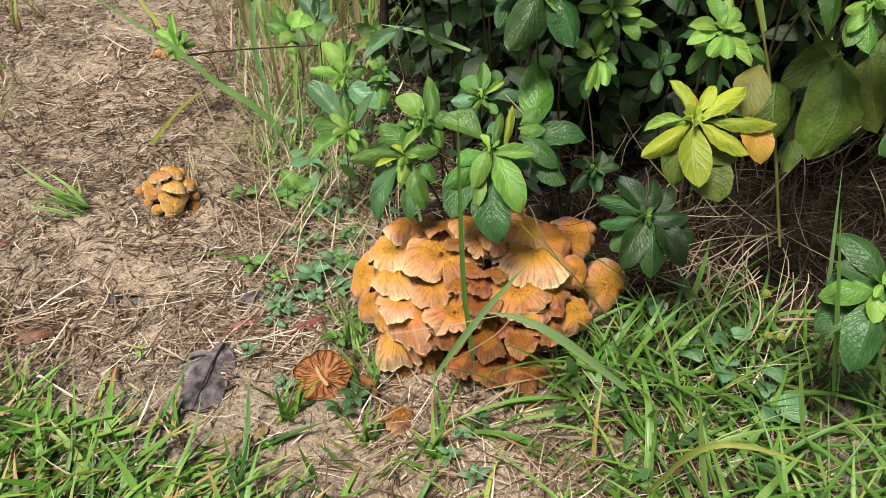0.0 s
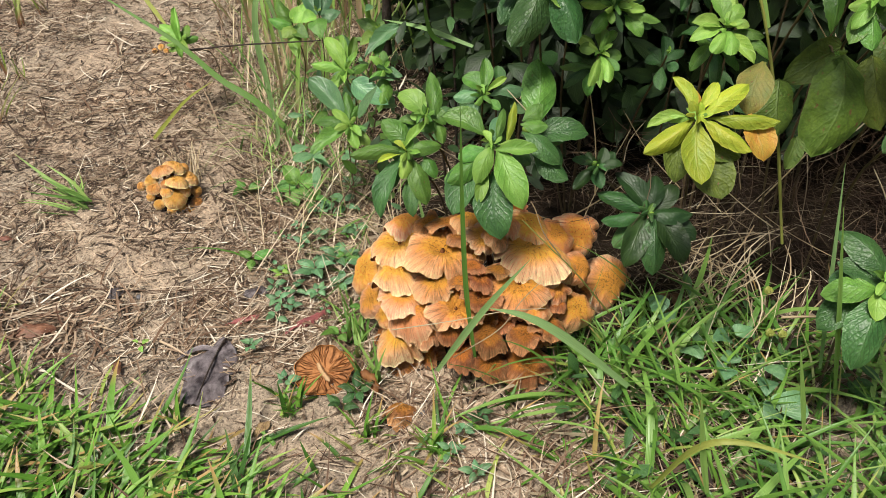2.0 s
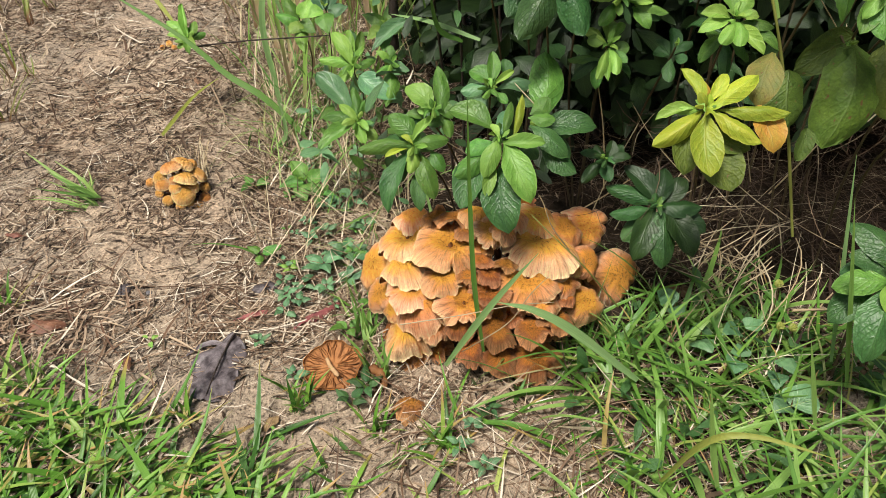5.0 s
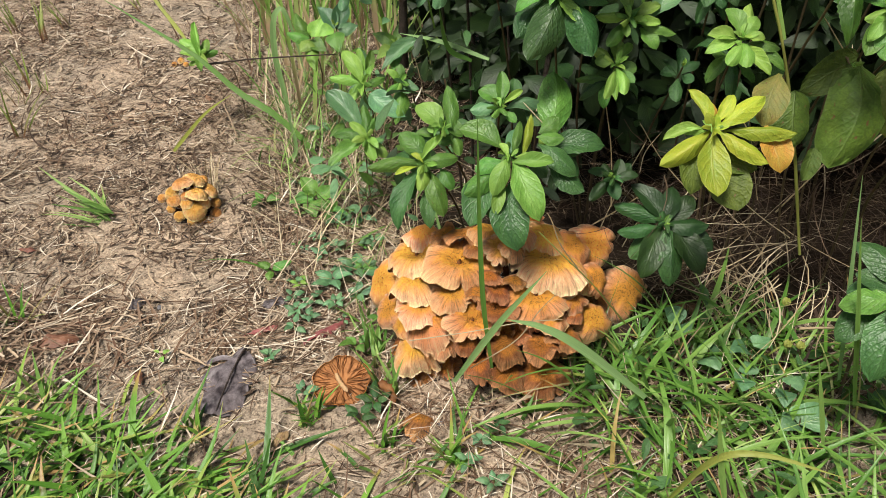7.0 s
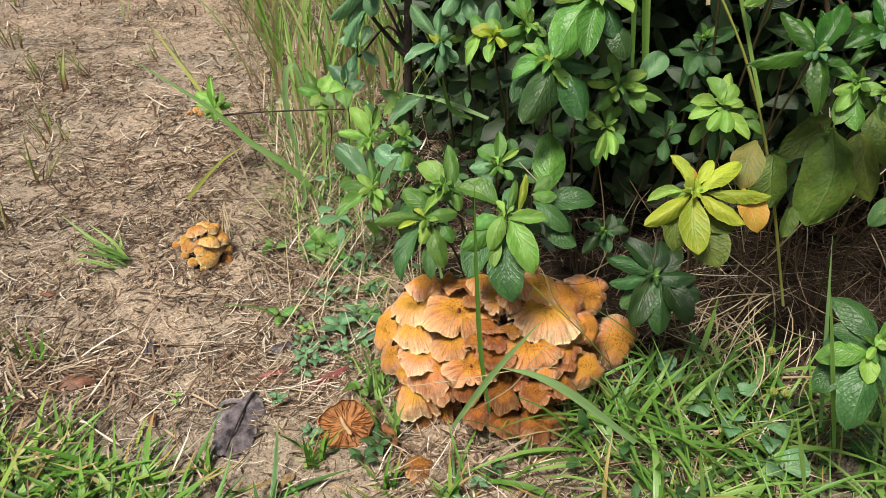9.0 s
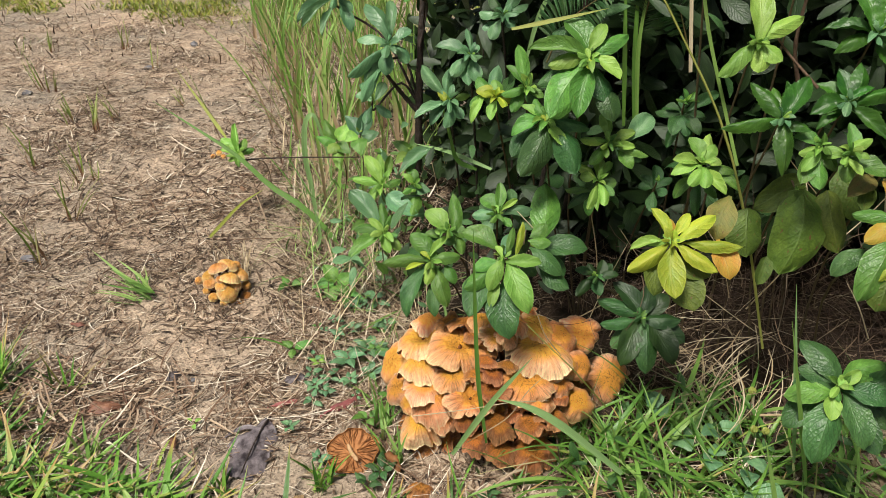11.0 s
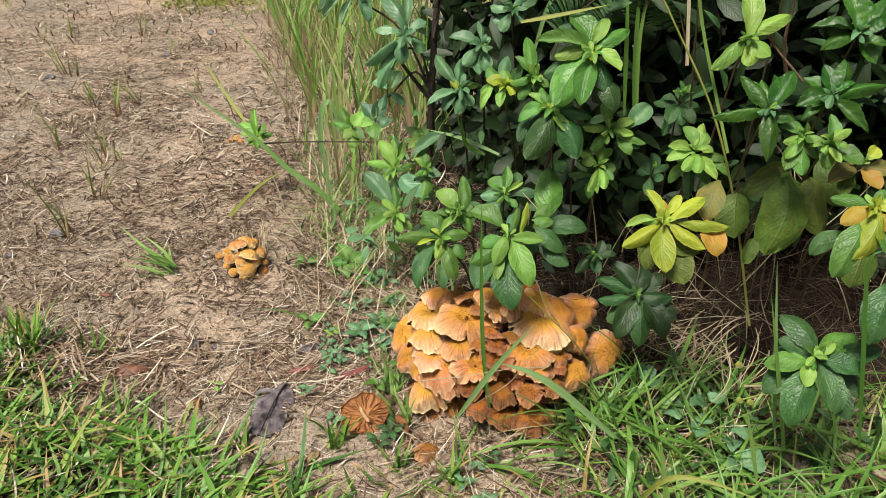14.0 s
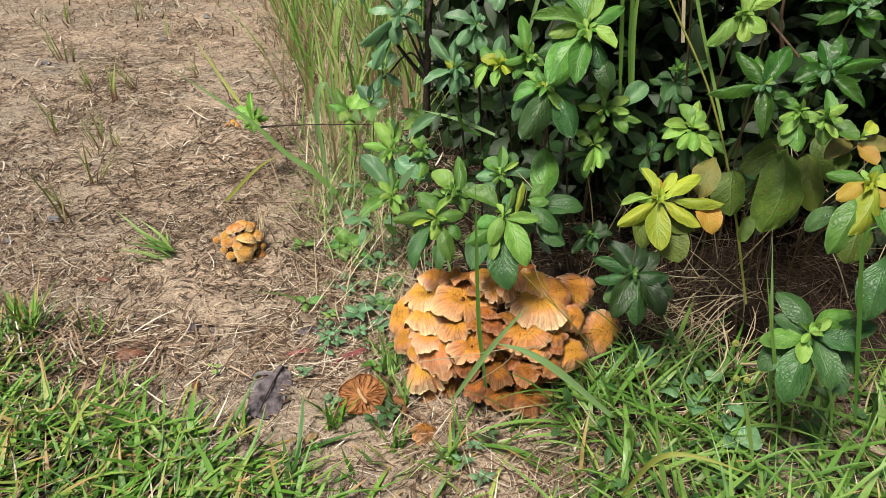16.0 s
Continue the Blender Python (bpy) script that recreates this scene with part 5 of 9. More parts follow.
# glossy shoot
st = shoot(glossy_shrub, (-0.077, 1.280, 0.414), (-0.244, 1.350, 0.606), [], "M", "narrow", (0.000, -0.552, 0.834), 0.004, BARK)
leaves(st, [(-0.248, 1.348, 0.611, -0.312, 1.305, 0.564, 0.022, "T"), (-0.241, 1.341, 0.604, -0.301, 1.297, 0.554, 0.020, "T"), (-0.250, 1.352, 0.614, -0.308, 1.352, 0.623, 0.026, "T"), (-0.237, 1.338, 0.596, -0.263, 1.294, 0.541, 0.017, "T"), (-0.237, 1.344, 0.604, -0.206, 1.330, 0.580, 0.021, "T"), (-0.241, 1.349, 0.609, -0.187, 1.369, 0.626, 0.026, "T"), (-0.242, 1.351, 0.607, -0.261, 1.379, 0.648, 0.030, "T"), (-0.236, 1.354, 0.600, -0.208, 1.314, 0.542, 0.025, "T"), (-0.244, 1.353, 0.603, -0.215, 1.383, 0.639, 0.027, "T")], (0.000, -0.552, 0.834))
leaves(st, [(-0.244, 1.350, 0.606, -0.236, 1.356, 0.635, 0.015, "T"), (-0.244, 1.350, 0.606, -0.213, 1.326, 0.619, 0.013, "T"), (-0.244, 1.350, 0.606, -0.217, 1.305, 0.605, 0.013, "T"), (-0.244, 1.350, 0.606, -0.241, 1.299, 0.592, 0.014, "T"), (-0.244, 1.350, 0.606, -0.268, 1.331, 0.615, 0.015, "T"), (-0.244, 1.350, 0.606, -0.252, 1.352, 0.632, 0.013, "T")], (0.000, -0.552, 0.834))
# light shoot
shoot(upper_azalea, (0.250, 1.100, 0.000), (0.241, 0.952, 0.400), [(-0.029, 0.004, -0.001, 0.019), (0.031, 0.005, -0.004, 0.022, "M"), (0.002, 0.040, 0.017, 0.019), (-0.019, -0.046, -0.036, 0.014), (0.008, -0.038, -0.033, 0.019), (0.025, -0.021, -0.016, 0.019, "M"), (-0.034, 0.028, 0.009, 0.018), (-0.003, -0.041, -0.040, 0.012), (0.023, 0.031, 0.012, 0.016)], "L", "azalea", (0.000, -0.552, 0.834), 0.003)
# dark shoot
shoot(upper_azalea, (0.340, 1.100, 0.000), (0.339, 0.976, 0.389), [(0.006, 0.044, 0.019, 0.020), (-0.027, 0.003, -0.003, 0.019), (-0.007, -0.030, -0.031, 0.019), (0.020, -0.007, -0.009, 0.018), (0.030, 0.016, 0.009, 0.018), (-0.021, 0.023, 0.010, 0.016)], "D", "azalea", (0.000, -0.552, 0.834), 0.003)
# light shoot
shoot(upper_azalea, (0.410, 1.000, 0.000), (0.378, 0.887, 0.458), [(-0.016, 0.034, 0.022, 0.024), (-0.044, 0.002, -0.001, 0.019), (-0.046, -0.010, -0.019, 0.019), (-0.002, -0.039, -0.027, 0.020), (0.026, -0.003, -0.003, 0.017), (0.020, 0.025, 0.015, 0.019), (0.055, -0.021, -0.031, 0.020, "M"), (0.015, 0.043, 0.025, 0.018), (0.048, -0.008, -0.007, 0.020, "M"), (0.030, -0.034, -0.038, 0.019), (-0.024, -0.034, -0.026, 0.019)], "L", "azalea", (0.000, -0.552, 0.834), 0.003)
# drooping dark shoot
shoot(upper_azalea, (0.380, 1.100, 0.000), (0.361, 0.958, 0.527), [(-0.027, 0.010, -0.000, 0.014), (-0.020, -0.031, -0.031, 0.024), (0.022, -0.028, -0.031, 0.022), (-0.000, 0.030, 0.012, 0.012), (0.059, 0.037, 0.013, 0.020), (0.003, -0.031, -0.032, 0.021), (0.030, -0.009, -0.007, 0.018)], "D", "azalea", (0.000, -0.552, 0.834), 0.003)
# shoots of the upper shrubs
# pale shoot
st = shoot(right_upper_azalea, (0.430, 1.000, 0.000), (0.419, 0.880, 0.636), [], "M", "azalea", (0.000, -0.552, 0.834), 0.003)
leaves(st, [(0.419, 0.873, 0.630, 0.418, 0.928, 0.700, 0.032, "L"), (0.415, 0.879, 0.637, 0.479, 0.893, 0.669, 0.023, "L"), (0.420, 0.876, 0.640, 0.449, 0.855, 0.620, 0.030, "L"), (0.420, 0.875, 0.636, 0.419, 0.851, 0.605, 0.027, "L"), (0.419, 0.879, 0.641, 0.370, 0.854, 0.597, 0.026, "L"), (0.419, 0.880, 0.636, 0.429, 0.868, 0.647, 0.010, "M"), (0.419, 0.880, 0.636, 0.426, 0.850, 0.642, 0.009, "L"), (0.419, 0.880, 0.636, 0.411, 0.846, 0.635, 0.008, "M"), (0.419, 0.880, 0.636, 0.400, 0.854, 0.644, 0.007, "L")], (0.000, -0.552, 0.834))
leaves(st, [(0.419, 0.880, 0.636, 0.404, 0.864, 0.652, 0.007, "M"), (0.419, 0.880, 0.636, 0.422, 0.879, 0.655, 0.009, "L")], (0.000, -0.552, 0.834))
# toothed shoot
st = shoot(toothed_shrub, (0.460, 0.980, 0.000), (0.443, 0.800, 0.558), [], "M", "toothed", (0.000, -0.552, 0.834), 0.003)
leaves(st, [(0.448, 0.796, 0.561, 0.367, 0.800, 0.545, 0.021, "S"), (0.447, 0.798, 0.556, 0.408, 0.840, 0.596, 0.024, "S"), (0.442, 0.796, 0.556, 0.478, 0.832, 0.606, 0.031, "S"), (0.442, 0.797, 0.563, 0.438, 0.747, 0.504, 0.026, "S"), (0.454, 0.807, 0.556, 0.437, 0.839, 0.590, 0.022, "S"), (0.442, 0.809, 0.552, 0.456, 0.844, 0.597, 0.021, "S"), (0.450, 0.810, 0.556, 0.482, 0.796, 0.547, 0.017, "S"), (0.443, 0.800, 0.558, 0.422, 0.776, 0.563, 0.009, "T"), (0.443, 0.800, 0.558, 0.432, 0.793, 0.579, 0.008, "T")], (0.000, -0.552, 0.834))
leaves(st, [(0.443, 0.800, 0.558, 0.449, 0.797, 0.575, 0.009, "T"), (0.443, 0.800, 0.558, 0.454, 0.785, 0.568, 0.009, "T"), (0.443, 0.800, 0.558, 0.440, 0.763, 0.562, 0.007, "T"), (0.443, 0.800, 0.558, 0.429, 0.768, 0.563, 0.007, "T")], (0.000, -0.552, 0.834))
# toothed shoot
st = shoot(toothed_shrub, (0.620, 1.080, 0.000), (0.599, 0.940, 0.634), [], "M", "toothed", (0.000, -0.552, 0.834), 0.003)
leaves(st, [(0.598, 0.933, 0.626, 0.571, 0.997, 0.697, 0.032, "S"), (0.598, 0.936, 0.635, 0.529, 0.954, 0.636, 0.024, "S"), (0.598, 0.936, 0.635, 0.636, 0.943, 0.657, 0.021, "S"), (0.594, 0.931, 0.631, 0.633, 0.916, 0.624, 0.018, "S"), (0.612, 0.948, 0.635, 0.597, 0.986, 0.678, 0.028, "S"), (0.603, 0.944, 0.621, 0.643, 0.981, 0.680, 0.032, "S"), (0.600, 0.945, 0.630, 0.548, 0.940, 0.608, 0.024, "S"), (0.604, 0.944, 0.628, 0.623, 0.914, 0.596, 0.024, "S"), (0.599, 0.940, 0.634, 0.574, 0.907, 0.632, 0.010, "T")], (0.000, -0.552, 0.834))
leaves(st, [(0.599, 0.940, 0.634, 0.583, 0.925, 0.652, 0.007, "T"), (0.599, 0.940, 0.634, 0.590, 0.938, 0.656, 0.011, "T"), (0.599, 0.940, 0.634, 0.600, 0.927, 0.653, 0.006, "T"), (0.599, 0.940, 0.634, 0.604, 0.910, 0.639, 0.011, "T"), (0.599, 0.940, 0.634, 0.593, 0.904, 0.629, 0.009, "T")], (0.000, -0.552, 0.834))
# toothed shoot
st = shoot(toothed_shrub, (0.580, 1.020, 0.000), (0.553, 0.870, 0.559), [], "M", "toothed", (0.000, -0.552, 0.834), 0.003)
leaves(st, [(0.555, 0.874, 0.561, 0.506, 0.870, 0.542, 0.028, "S"), (0.546, 0.867, 0.563, 0.583, 0.873, 0.581, 0.012, "S"), (0.553, 0.866, 0.554, 0.625, 0.868, 0.579, 0.021, "S"), (0.549, 0.865, 0.559, 0.596, 0.823, 0.523, 0.024, "S"), (0.547, 0.859, 0.557, 0.521, 0.856, 0.546, 0.008, "S"), (0.550, 0.867, 0.549, 0.513, 0.856, 0.525, 0.016, "S"), (0.556, 0.878, 0.557, 0.548, 0.912, 0.595, 0.027, "S"), (0.557, 0.878, 0.554, 0.577, 0.915, 0.603, 0.026, "S"), (0.563, 0.884, 0.560, 0.599, 0.865, 0.548, 0.023, "S")], (0.000, -0.552, 0.834))
leaves(st, [(0.554, 0.887, 0.557, 0.521, 0.909, 0.574, 0.024, "S"), (0.553, 0.870, 0.559, 0.535, 0.831, 0.554, 0.012, "T"), (0.553, 0.870, 0.559, 0.529, 0.843, 0.563, 0.009, "T"), (0.553, 0.870, 0.559, 0.535, 0.860, 0.575, 0.008, "T"), (0.553, 0.870, 0.559, 0.546, 0.863, 0.582, 0.009, "T"), (0.553, 0.870, 0.559, 0.557, 0.857, 0.573, 0.008, "T"), (0.553, 0.870, 0.559, 0.551, 0.841, 0.562, 0.006, "T")], (0.000, -0.552, 0.834))
# young shoot
st = shoot(right_upper_azalea, (0.660, 1.120, 0.000), (0.499, 0.800, 0.521), [], "M", "azalea", (0.000, -0.552, 0.834), 0.003)
leaves(st, [(0.501, 0.799, 0.523, 0.468, 0.814, 0.532, 0.018, "M"), (0.500, 0.796, 0.526, 0.471, 0.793, 0.515, 0.016, "L"), (0.498, 0.795, 0.524, 0.473, 0.777, 0.497, 0.018, "L"), (0.501, 0.797, 0.516, 0.474, 0.774, 0.482, 0.025, "M"), (0.498, 0.794, 0.514, 0.496, 0.763, 0.479, 0.027, "M"), (0.504, 0.800, 0.519, 0.492, 0.820, 0.538, 0.016, "M"), (0.501, 0.805, 0.518, 0.519, 0.782, 0.497, 0.021, "M"), (0.499, 0.800, 0.521, 0.498, 0.796, 0.546, 0.008, "M"), (0.499, 0.800, 0.521, 0.506, 0.785, 0.535, 0.007, "L")], (0.000, -0.552, 0.834))
leaves(st, [(0.499, 0.800, 0.521, 0.501, 0.768, 0.525, 0.009, "M"), (0.499, 0.800, 0.521, 0.481, 0.766, 0.523, 0.009, "L"), (0.499, 0.800, 0.521, 0.481, 0.782, 0.534, 0.006, "M"), (0.499, 0.800, 0.521, 0.487, 0.793, 0.541, 0.008, "L")], (0.000, -0.552, 0.834))
# light shoot
st = shoot(right_upper_azalea, (0.660, 1.120, 0.000), (0.527, 0.780, 0.520), [], "M", "azalea", (0.000, -0.552, 0.834), 0.003)
leaves(st, [(0.528, 0.778, 0.518, 0.532, 0.809, 0.554, 0.021, "M"), (0.524, 0.776, 0.521, 0.555, 0.786, 0.541, 0.016, "L"), (0.525, 0.772, 0.523, 0.548, 0.766, 0.523, 0.010, "L"), (0.525, 0.772, 0.520, 0.500, 0.776, 0.517, 0.011, "L"), (0.523, 0.773, 0.520, 0.539, 0.754, 0.504, 0.013, "L"), (0.525, 0.779, 0.522, 0.500, 0.793, 0.530, 0.014, "L"), (0.531, 0.784, 0.516, 0.525, 0.761, 0.490, 0.021, "M"), (0.533, 0.787, 0.514, 0.572, 0.763, 0.499, 0.030, "M"), (0.527, 0.780, 0.520, 0.527, 0.747, 0.526, 0.009, "M")], (0.000, -0.552, 0.834))
leaves(st, [(0.527, 0.780, 0.520, 0.508, 0.744, 0.522, 0.010, "L"), (0.527, 0.780, 0.520, 0.508, 0.755, 0.531, 0.006, "M"), (0.527, 0.780, 0.520, 0.508, 0.768, 0.537, 0.008, "L"), (0.527, 0.780, 0.520, 0.524, 0.770, 0.542, 0.007, "M"), (0.527, 0.780, 0.520, 0.538, 0.767, 0.537, 0.011, "L")], (0.000, -0.552, 0.834))
# dull shoot
st = shoot(dark_bush, (0.030, 1.220, 0.000), (-0.003, 1.100, 0.478), [], "M", "narrow", (0.000, -0.552, 0.834), 0.004, BARK)
leaves(st, [(0.002, 1.096, 0.479, -0.063, 1.074, 0.455, 0.021, "T"), (-0.005, 1.099, 0.480, -0.054, 1.138, 0.530, 0.024, "T"), (-0.007, 1.101, 0.480, -0.005, 1.139, 0.525, 0.019, "T"), (0.001, 1.098, 0.478, -0.009, 1.067, 0.441, 0.023, "T"), (-0.010, 1.089, 0.477, -0.023, 1.103, 0.495, 0.014, "Y"), (0.003, 1.095, 0.478, 0.032, 1.105, 0.489, 0.015, "L"), (-0.001, 1.105, 0.475, 0.021, 1.086, 0.451, 0.019, "T"), (-0.005, 1.106, 0.473, -0.036, 1.079, 0.441, 0.019, "T"), (-0.003, 1.100, 0.478, 0.014, 1.069, 0.479, 0.011, "T")], (0.000, -0.552, 0.834))
leaves(st, [(-0.003, 1.100, 0.478, -0.000, 1.059, 0.471, 0.009, "T"), (-0.003, 1.100, 0.478, -0.014, 1.071, 0.480, 0.007, "T"), (-0.003, 1.100, 0.478, -0.018, 1.100, 0.499, 0.012, "T"), (-0.003, 1.100, 0.478, 0.003, 1.104, 0.507, 0.012, "T"), (-0.003, 1.100, 0.478, 0.015, 1.089, 0.497, 0.009, "T")], (0.000, -0.552, 0.834))
# dull shoot
st = shoot(dark_bush, (0.050, 1.250, 0.000), (0.032, 1.100, 0.557), [], "M", "narrow", (0.000, -0.552, 0.834), 0.004, BARK)
leaves(st, [(0.038, 1.096, 0.558, -0.027, 1.104, 0.571, 0.028, "T"), (0.034, 1.097, 0.559, 0.000, 1.073, 0.530, 0.023, "T"), (0.033, 1.096, 0.555, 0.024, 1.128, 0.596, 0.012, "T"), (0.034, 1.096, 0.555, 0.044, 1.111, 0.573, 0.014, "T"), (0.034, 1.102, 0.553, 0.045, 1.075, 0.519, 0.025, "T"), (0.030, 1.105, 0.551, 0.030, 1.076, 0.513, 0.021, "T"), (0.032, 1.100, 0.557, 0.010, 1.075, 0.568, 0.013, "T"), (0.032, 1.100, 0.557, 0.019, 1.094, 0.577, 0.009, "T"), (0.032, 1.100, 0.557, 0.040, 1.097, 0.581, 0.009, "T")], (0.000, -0.552, 0.834))
leaves(st, [(0.032, 1.100, 0.557, 0.052, 1.074, 0.563, 0.010, "T"), (0.032, 1.100, 0.557, 0.044, 1.067, 0.556, 0.008, "T"), (0.032, 1.100, 0.557, 0.023, 1.065, 0.557, 0.009, "T")], (0.000, -0.552, 0.834))
# dull shoot
st = shoot(dark_bush, (0.130, 1.300, 0.000), (0.086, 1.200, 0.599), [], "M", "narrow", (0.000, -0.552, 0.834), 0.004, BARK)
leaves(st, [(0.089, 1.197, 0.599, 0.042, 1.203, 0.606, 0.023, "T"), (0.082, 1.197, 0.599, 0.112, 1.228, 0.640, 0.024, "T"), (0.084, 1.196, 0.601, 0.129, 1.210, 0.620, 0.020, "T"), (0.087, 1.194, 0.598, 0.107, 1.185, 0.587, 0.019, "T"), (0.084, 1.194, 0.598, 0.064, 1.171, 0.567, 0.024, "T"), (0.083, 1.206, 0.601, 0.063, 1.229, 0.631, 0.022, "D"), (0.080, 1.203, 0.590, 0.045, 1.195, 0.579, 0.022, "T"), (0.086, 1.200, 0.599, 0.072, 1.189, 0.617, 0.008, "T"), (0.086, 1.200, 0.599, 0.098, 1.195, 0.623, 0.012, "T")], (0.000, -0.552, 0.834))
leaves(st, [(0.086, 1.200, 0.599, 0.112, 1.177, 0.609, 0.013, "T"), (0.086, 1.200, 0.599, 0.095, 1.159, 0.597, 0.008, "T"), (0.086, 1.200, 0.599, 0.084, 1.162, 0.597, 0.009, "T"), (0.086, 1.200, 0.599, 0.066, 1.172, 0.605, 0.008, "T")], (0.000, -0.552, 0.834))
# eaten yellow shoot
st = shoot(upper_azalea, (0.120, 1.150, 0.000), (0.077, 1.010, 0.512), [], "M", "azalea", (0.000, -0.552, 0.834), 0.003)
leaves(st, [(0.079, 1.004, 0.515, 0.044, 1.013, 0.525, 0.024, "Y"), (0.078, 1.002, 0.516, 0.105, 0.999, 0.512, 0.015, "Y"), (0.078, 1.003, 0.513, 0.069, 0.982, 0.487, 0.018, "L"), (0.077, 1.008, 0.513, 0.073, 1.029, 0.539, 0.021, "L"), (0.060, 1.015, 0.519, 0.038, 0.984, 0.481, 0.016, "L"), (0.072, 1.016, 0.514, 0.046, 1.038, 0.540, 0.025, "M"), (0.063, 1.016, 0.507, 0.079, 1.056, 0.555, 0.022, "T"), (0.066, 1.016, 0.510, 0.034, 1.008, 0.500, 0.016, "M"), (0.077, 1.010, 0.512, 0.092, 0.993, 0.529, 0.008, "Y")], (0.000, -0.552, 0.834))
leaves(st, [(0.077, 1.010, 0.512, 0.093, 0.970, 0.514, 0.011, "Y"), (0.077, 1.010, 0.512, 0.067, 0.980, 0.515, 0.007, "Y"), (0.077, 1.010, 0.512, 0.055, 0.993, 0.528, 0.011, "Y"), (0.077, 1.010, 0.512, 0.069, 1.004, 0.530, 0.007, "Y"), (0.077, 1.010, 0.512, 0.081, 1.008, 0.534, 0.008, "Y")], (0.000, -0.552, 0.834))
# green shoot
st = shoot(upper_azalea, (0.150, 1.150, 0.000), (0.124, 1.000, 0.533), [], "M", "azalea", (0.000, -0.552, 0.834), 0.003)
leaves(st, [(0.124, 0.995, 0.530, 0.109, 1.045, 0.591, 0.022, "M"), (0.125, 0.996, 0.535, 0.091, 1.020, 0.564, 0.017, "M"), (0.126, 0.997, 0.536, 0.084, 0.990, 0.526, 0.017, "M"), (0.124, 0.995, 0.537, 0.150, 0.984, 0.524, 0.017, "L"), (0.126, 1.002, 0.533, 0.139, 0.983, 0.509, 0.020, "D"), (0.123, 0.994, 0.536, 0.131, 1.010, 0.556, 0.013, "L"), (0.122, 1.005, 0.530, 0.101, 0.982, 0.501, 0.021, "M"), (0.124, 1.000, 0.533, 0.128, 0.998, 0.559, 0.010, "M"), (0.124, 1.000, 0.533, 0.139, 0.979, 0.541, 0.008, "L")], (0.000, -0.552, 0.834))
leaves(st, [(0.124, 1.000, 0.533, 0.136, 0.967, 0.538, 0.009, "M"), (0.124, 1.000, 0.533, 0.122, 0.959, 0.535, 0.009, "L"), (0.124, 1.000, 0.533, 0.109, 0.980, 0.542, 0.007, "M"), (0.124, 1.000, 0.533, 0.113, 0.996, 0.559, 0.012, "L")], (0.000, -0.552, 0.834))
# light weed
st = shoot(weed_sprig, (-0.160, 1.280, 0.000), (-0.153, 1.243, 0.248), [], "M", "narrow", (0.000, -0.552, 0.834), 0.002)
leaves(st, [(-0.151, 1.239, 0.246, -0.192, 1.282, 0.298, 0.028, "L"), (-0.154, 1.245, 0.251, -0.164, 1.289, 0.300, 0.016, "L"), (-0.152, 1.244, 0.249, -0.139, 1.289, 0.297, 0.018, "L"), (-0.150, 1.241, 0.251, -0.215, 1.245, 0.262, 0.021, "L"), (-0.147, 1.238, 0.251, -0.179, 1.208, 0.221, 0.021, "L"), (-0.151, 1.242, 0.252, -0.131, 1.266, 0.277, 0.013, "L"), (-0.152, 1.241, 0.243, -0.114, 1.257, 0.256, 0.017, "M"), (-0.153, 1.243, 0.248, -0.166, 1.204, 0.250, 0.013, "M"), (-0.153, 1.243, 0.248, -0.174, 1.244, 0.269, 0.013, "L")], (0.000, -0.552, 0.834))
leaves(st, [(-0.153, 1.243, 0.248, -0.150, 1.248, 0.274, 0.010, "M"), (-0.153, 1.243, 0.248, -0.140, 1.237, 0.272, 0.009, "L"), (-0.153, 1.243, 0.248, -0.133, 1.218, 0.258, 0.009, "M"), (-0.153, 1.243, 0.248, -0.150, 1.199, 0.245, 0.013, "L")], (0.000, -0.552, 0.834))
# weed
st = shoot(weed_sprig, (-0.150, 1.200, 0.000), (-0.140, 1.160, 0.181), [], "M", "narrow", (0.000, -0.552, 0.834), 0.002)
leaves(st, [(-0.144, 1.162, 0.181, -0.217, 1.220, 0.247, 0.041, "T"), (-0.137, 1.157, 0.183, -0.202, 1.158, 0.190, 0.023, "M"), (-0.137, 1.151, 0.182, -0.173, 1.173, 0.209, 0.017, "L"), (-0.140, 1.156, 0.182, -0.150, 1.201, 0.230, 0.020, "M"), (-0.132, 1.159, 0.185, -0.208, 1.115, 0.147, 0.030, "M"), (-0.138, 1.154, 0.183, -0.125, 1.127, 0.154, 0.020, "L"), (-0.143, 1.162, 0.183, -0.124, 1.190, 0.210, 0.017, "M"), (-0.138, 1.160, 0.177, -0.104, 1.140, 0.154, 0.022, "L"), (-0.140, 1.160, 0.181, -0.144, 1.125, 0.184, 0.008, "M")], (0.000, -0.552, 0.834))
leaves(st, [(-0.140, 1.160, 0.181, -0.165, 1.134, 0.189, 0.015, "L"), (-0.140, 1.160, 0.181, -0.152, 1.165, 0.204, 0.014, "M"), (-0.140, 1.160, 0.181, -0.130, 1.158, 0.202, 0.009, "L"), (-0.140, 1.160, 0.181, -0.109, 1.142, 0.189, 0.012, "M"), (-0.140, 1.160, 0.181, -0.117, 1.125, 0.180, 0.015, "L")], (0.000, -0.552, 0.834))
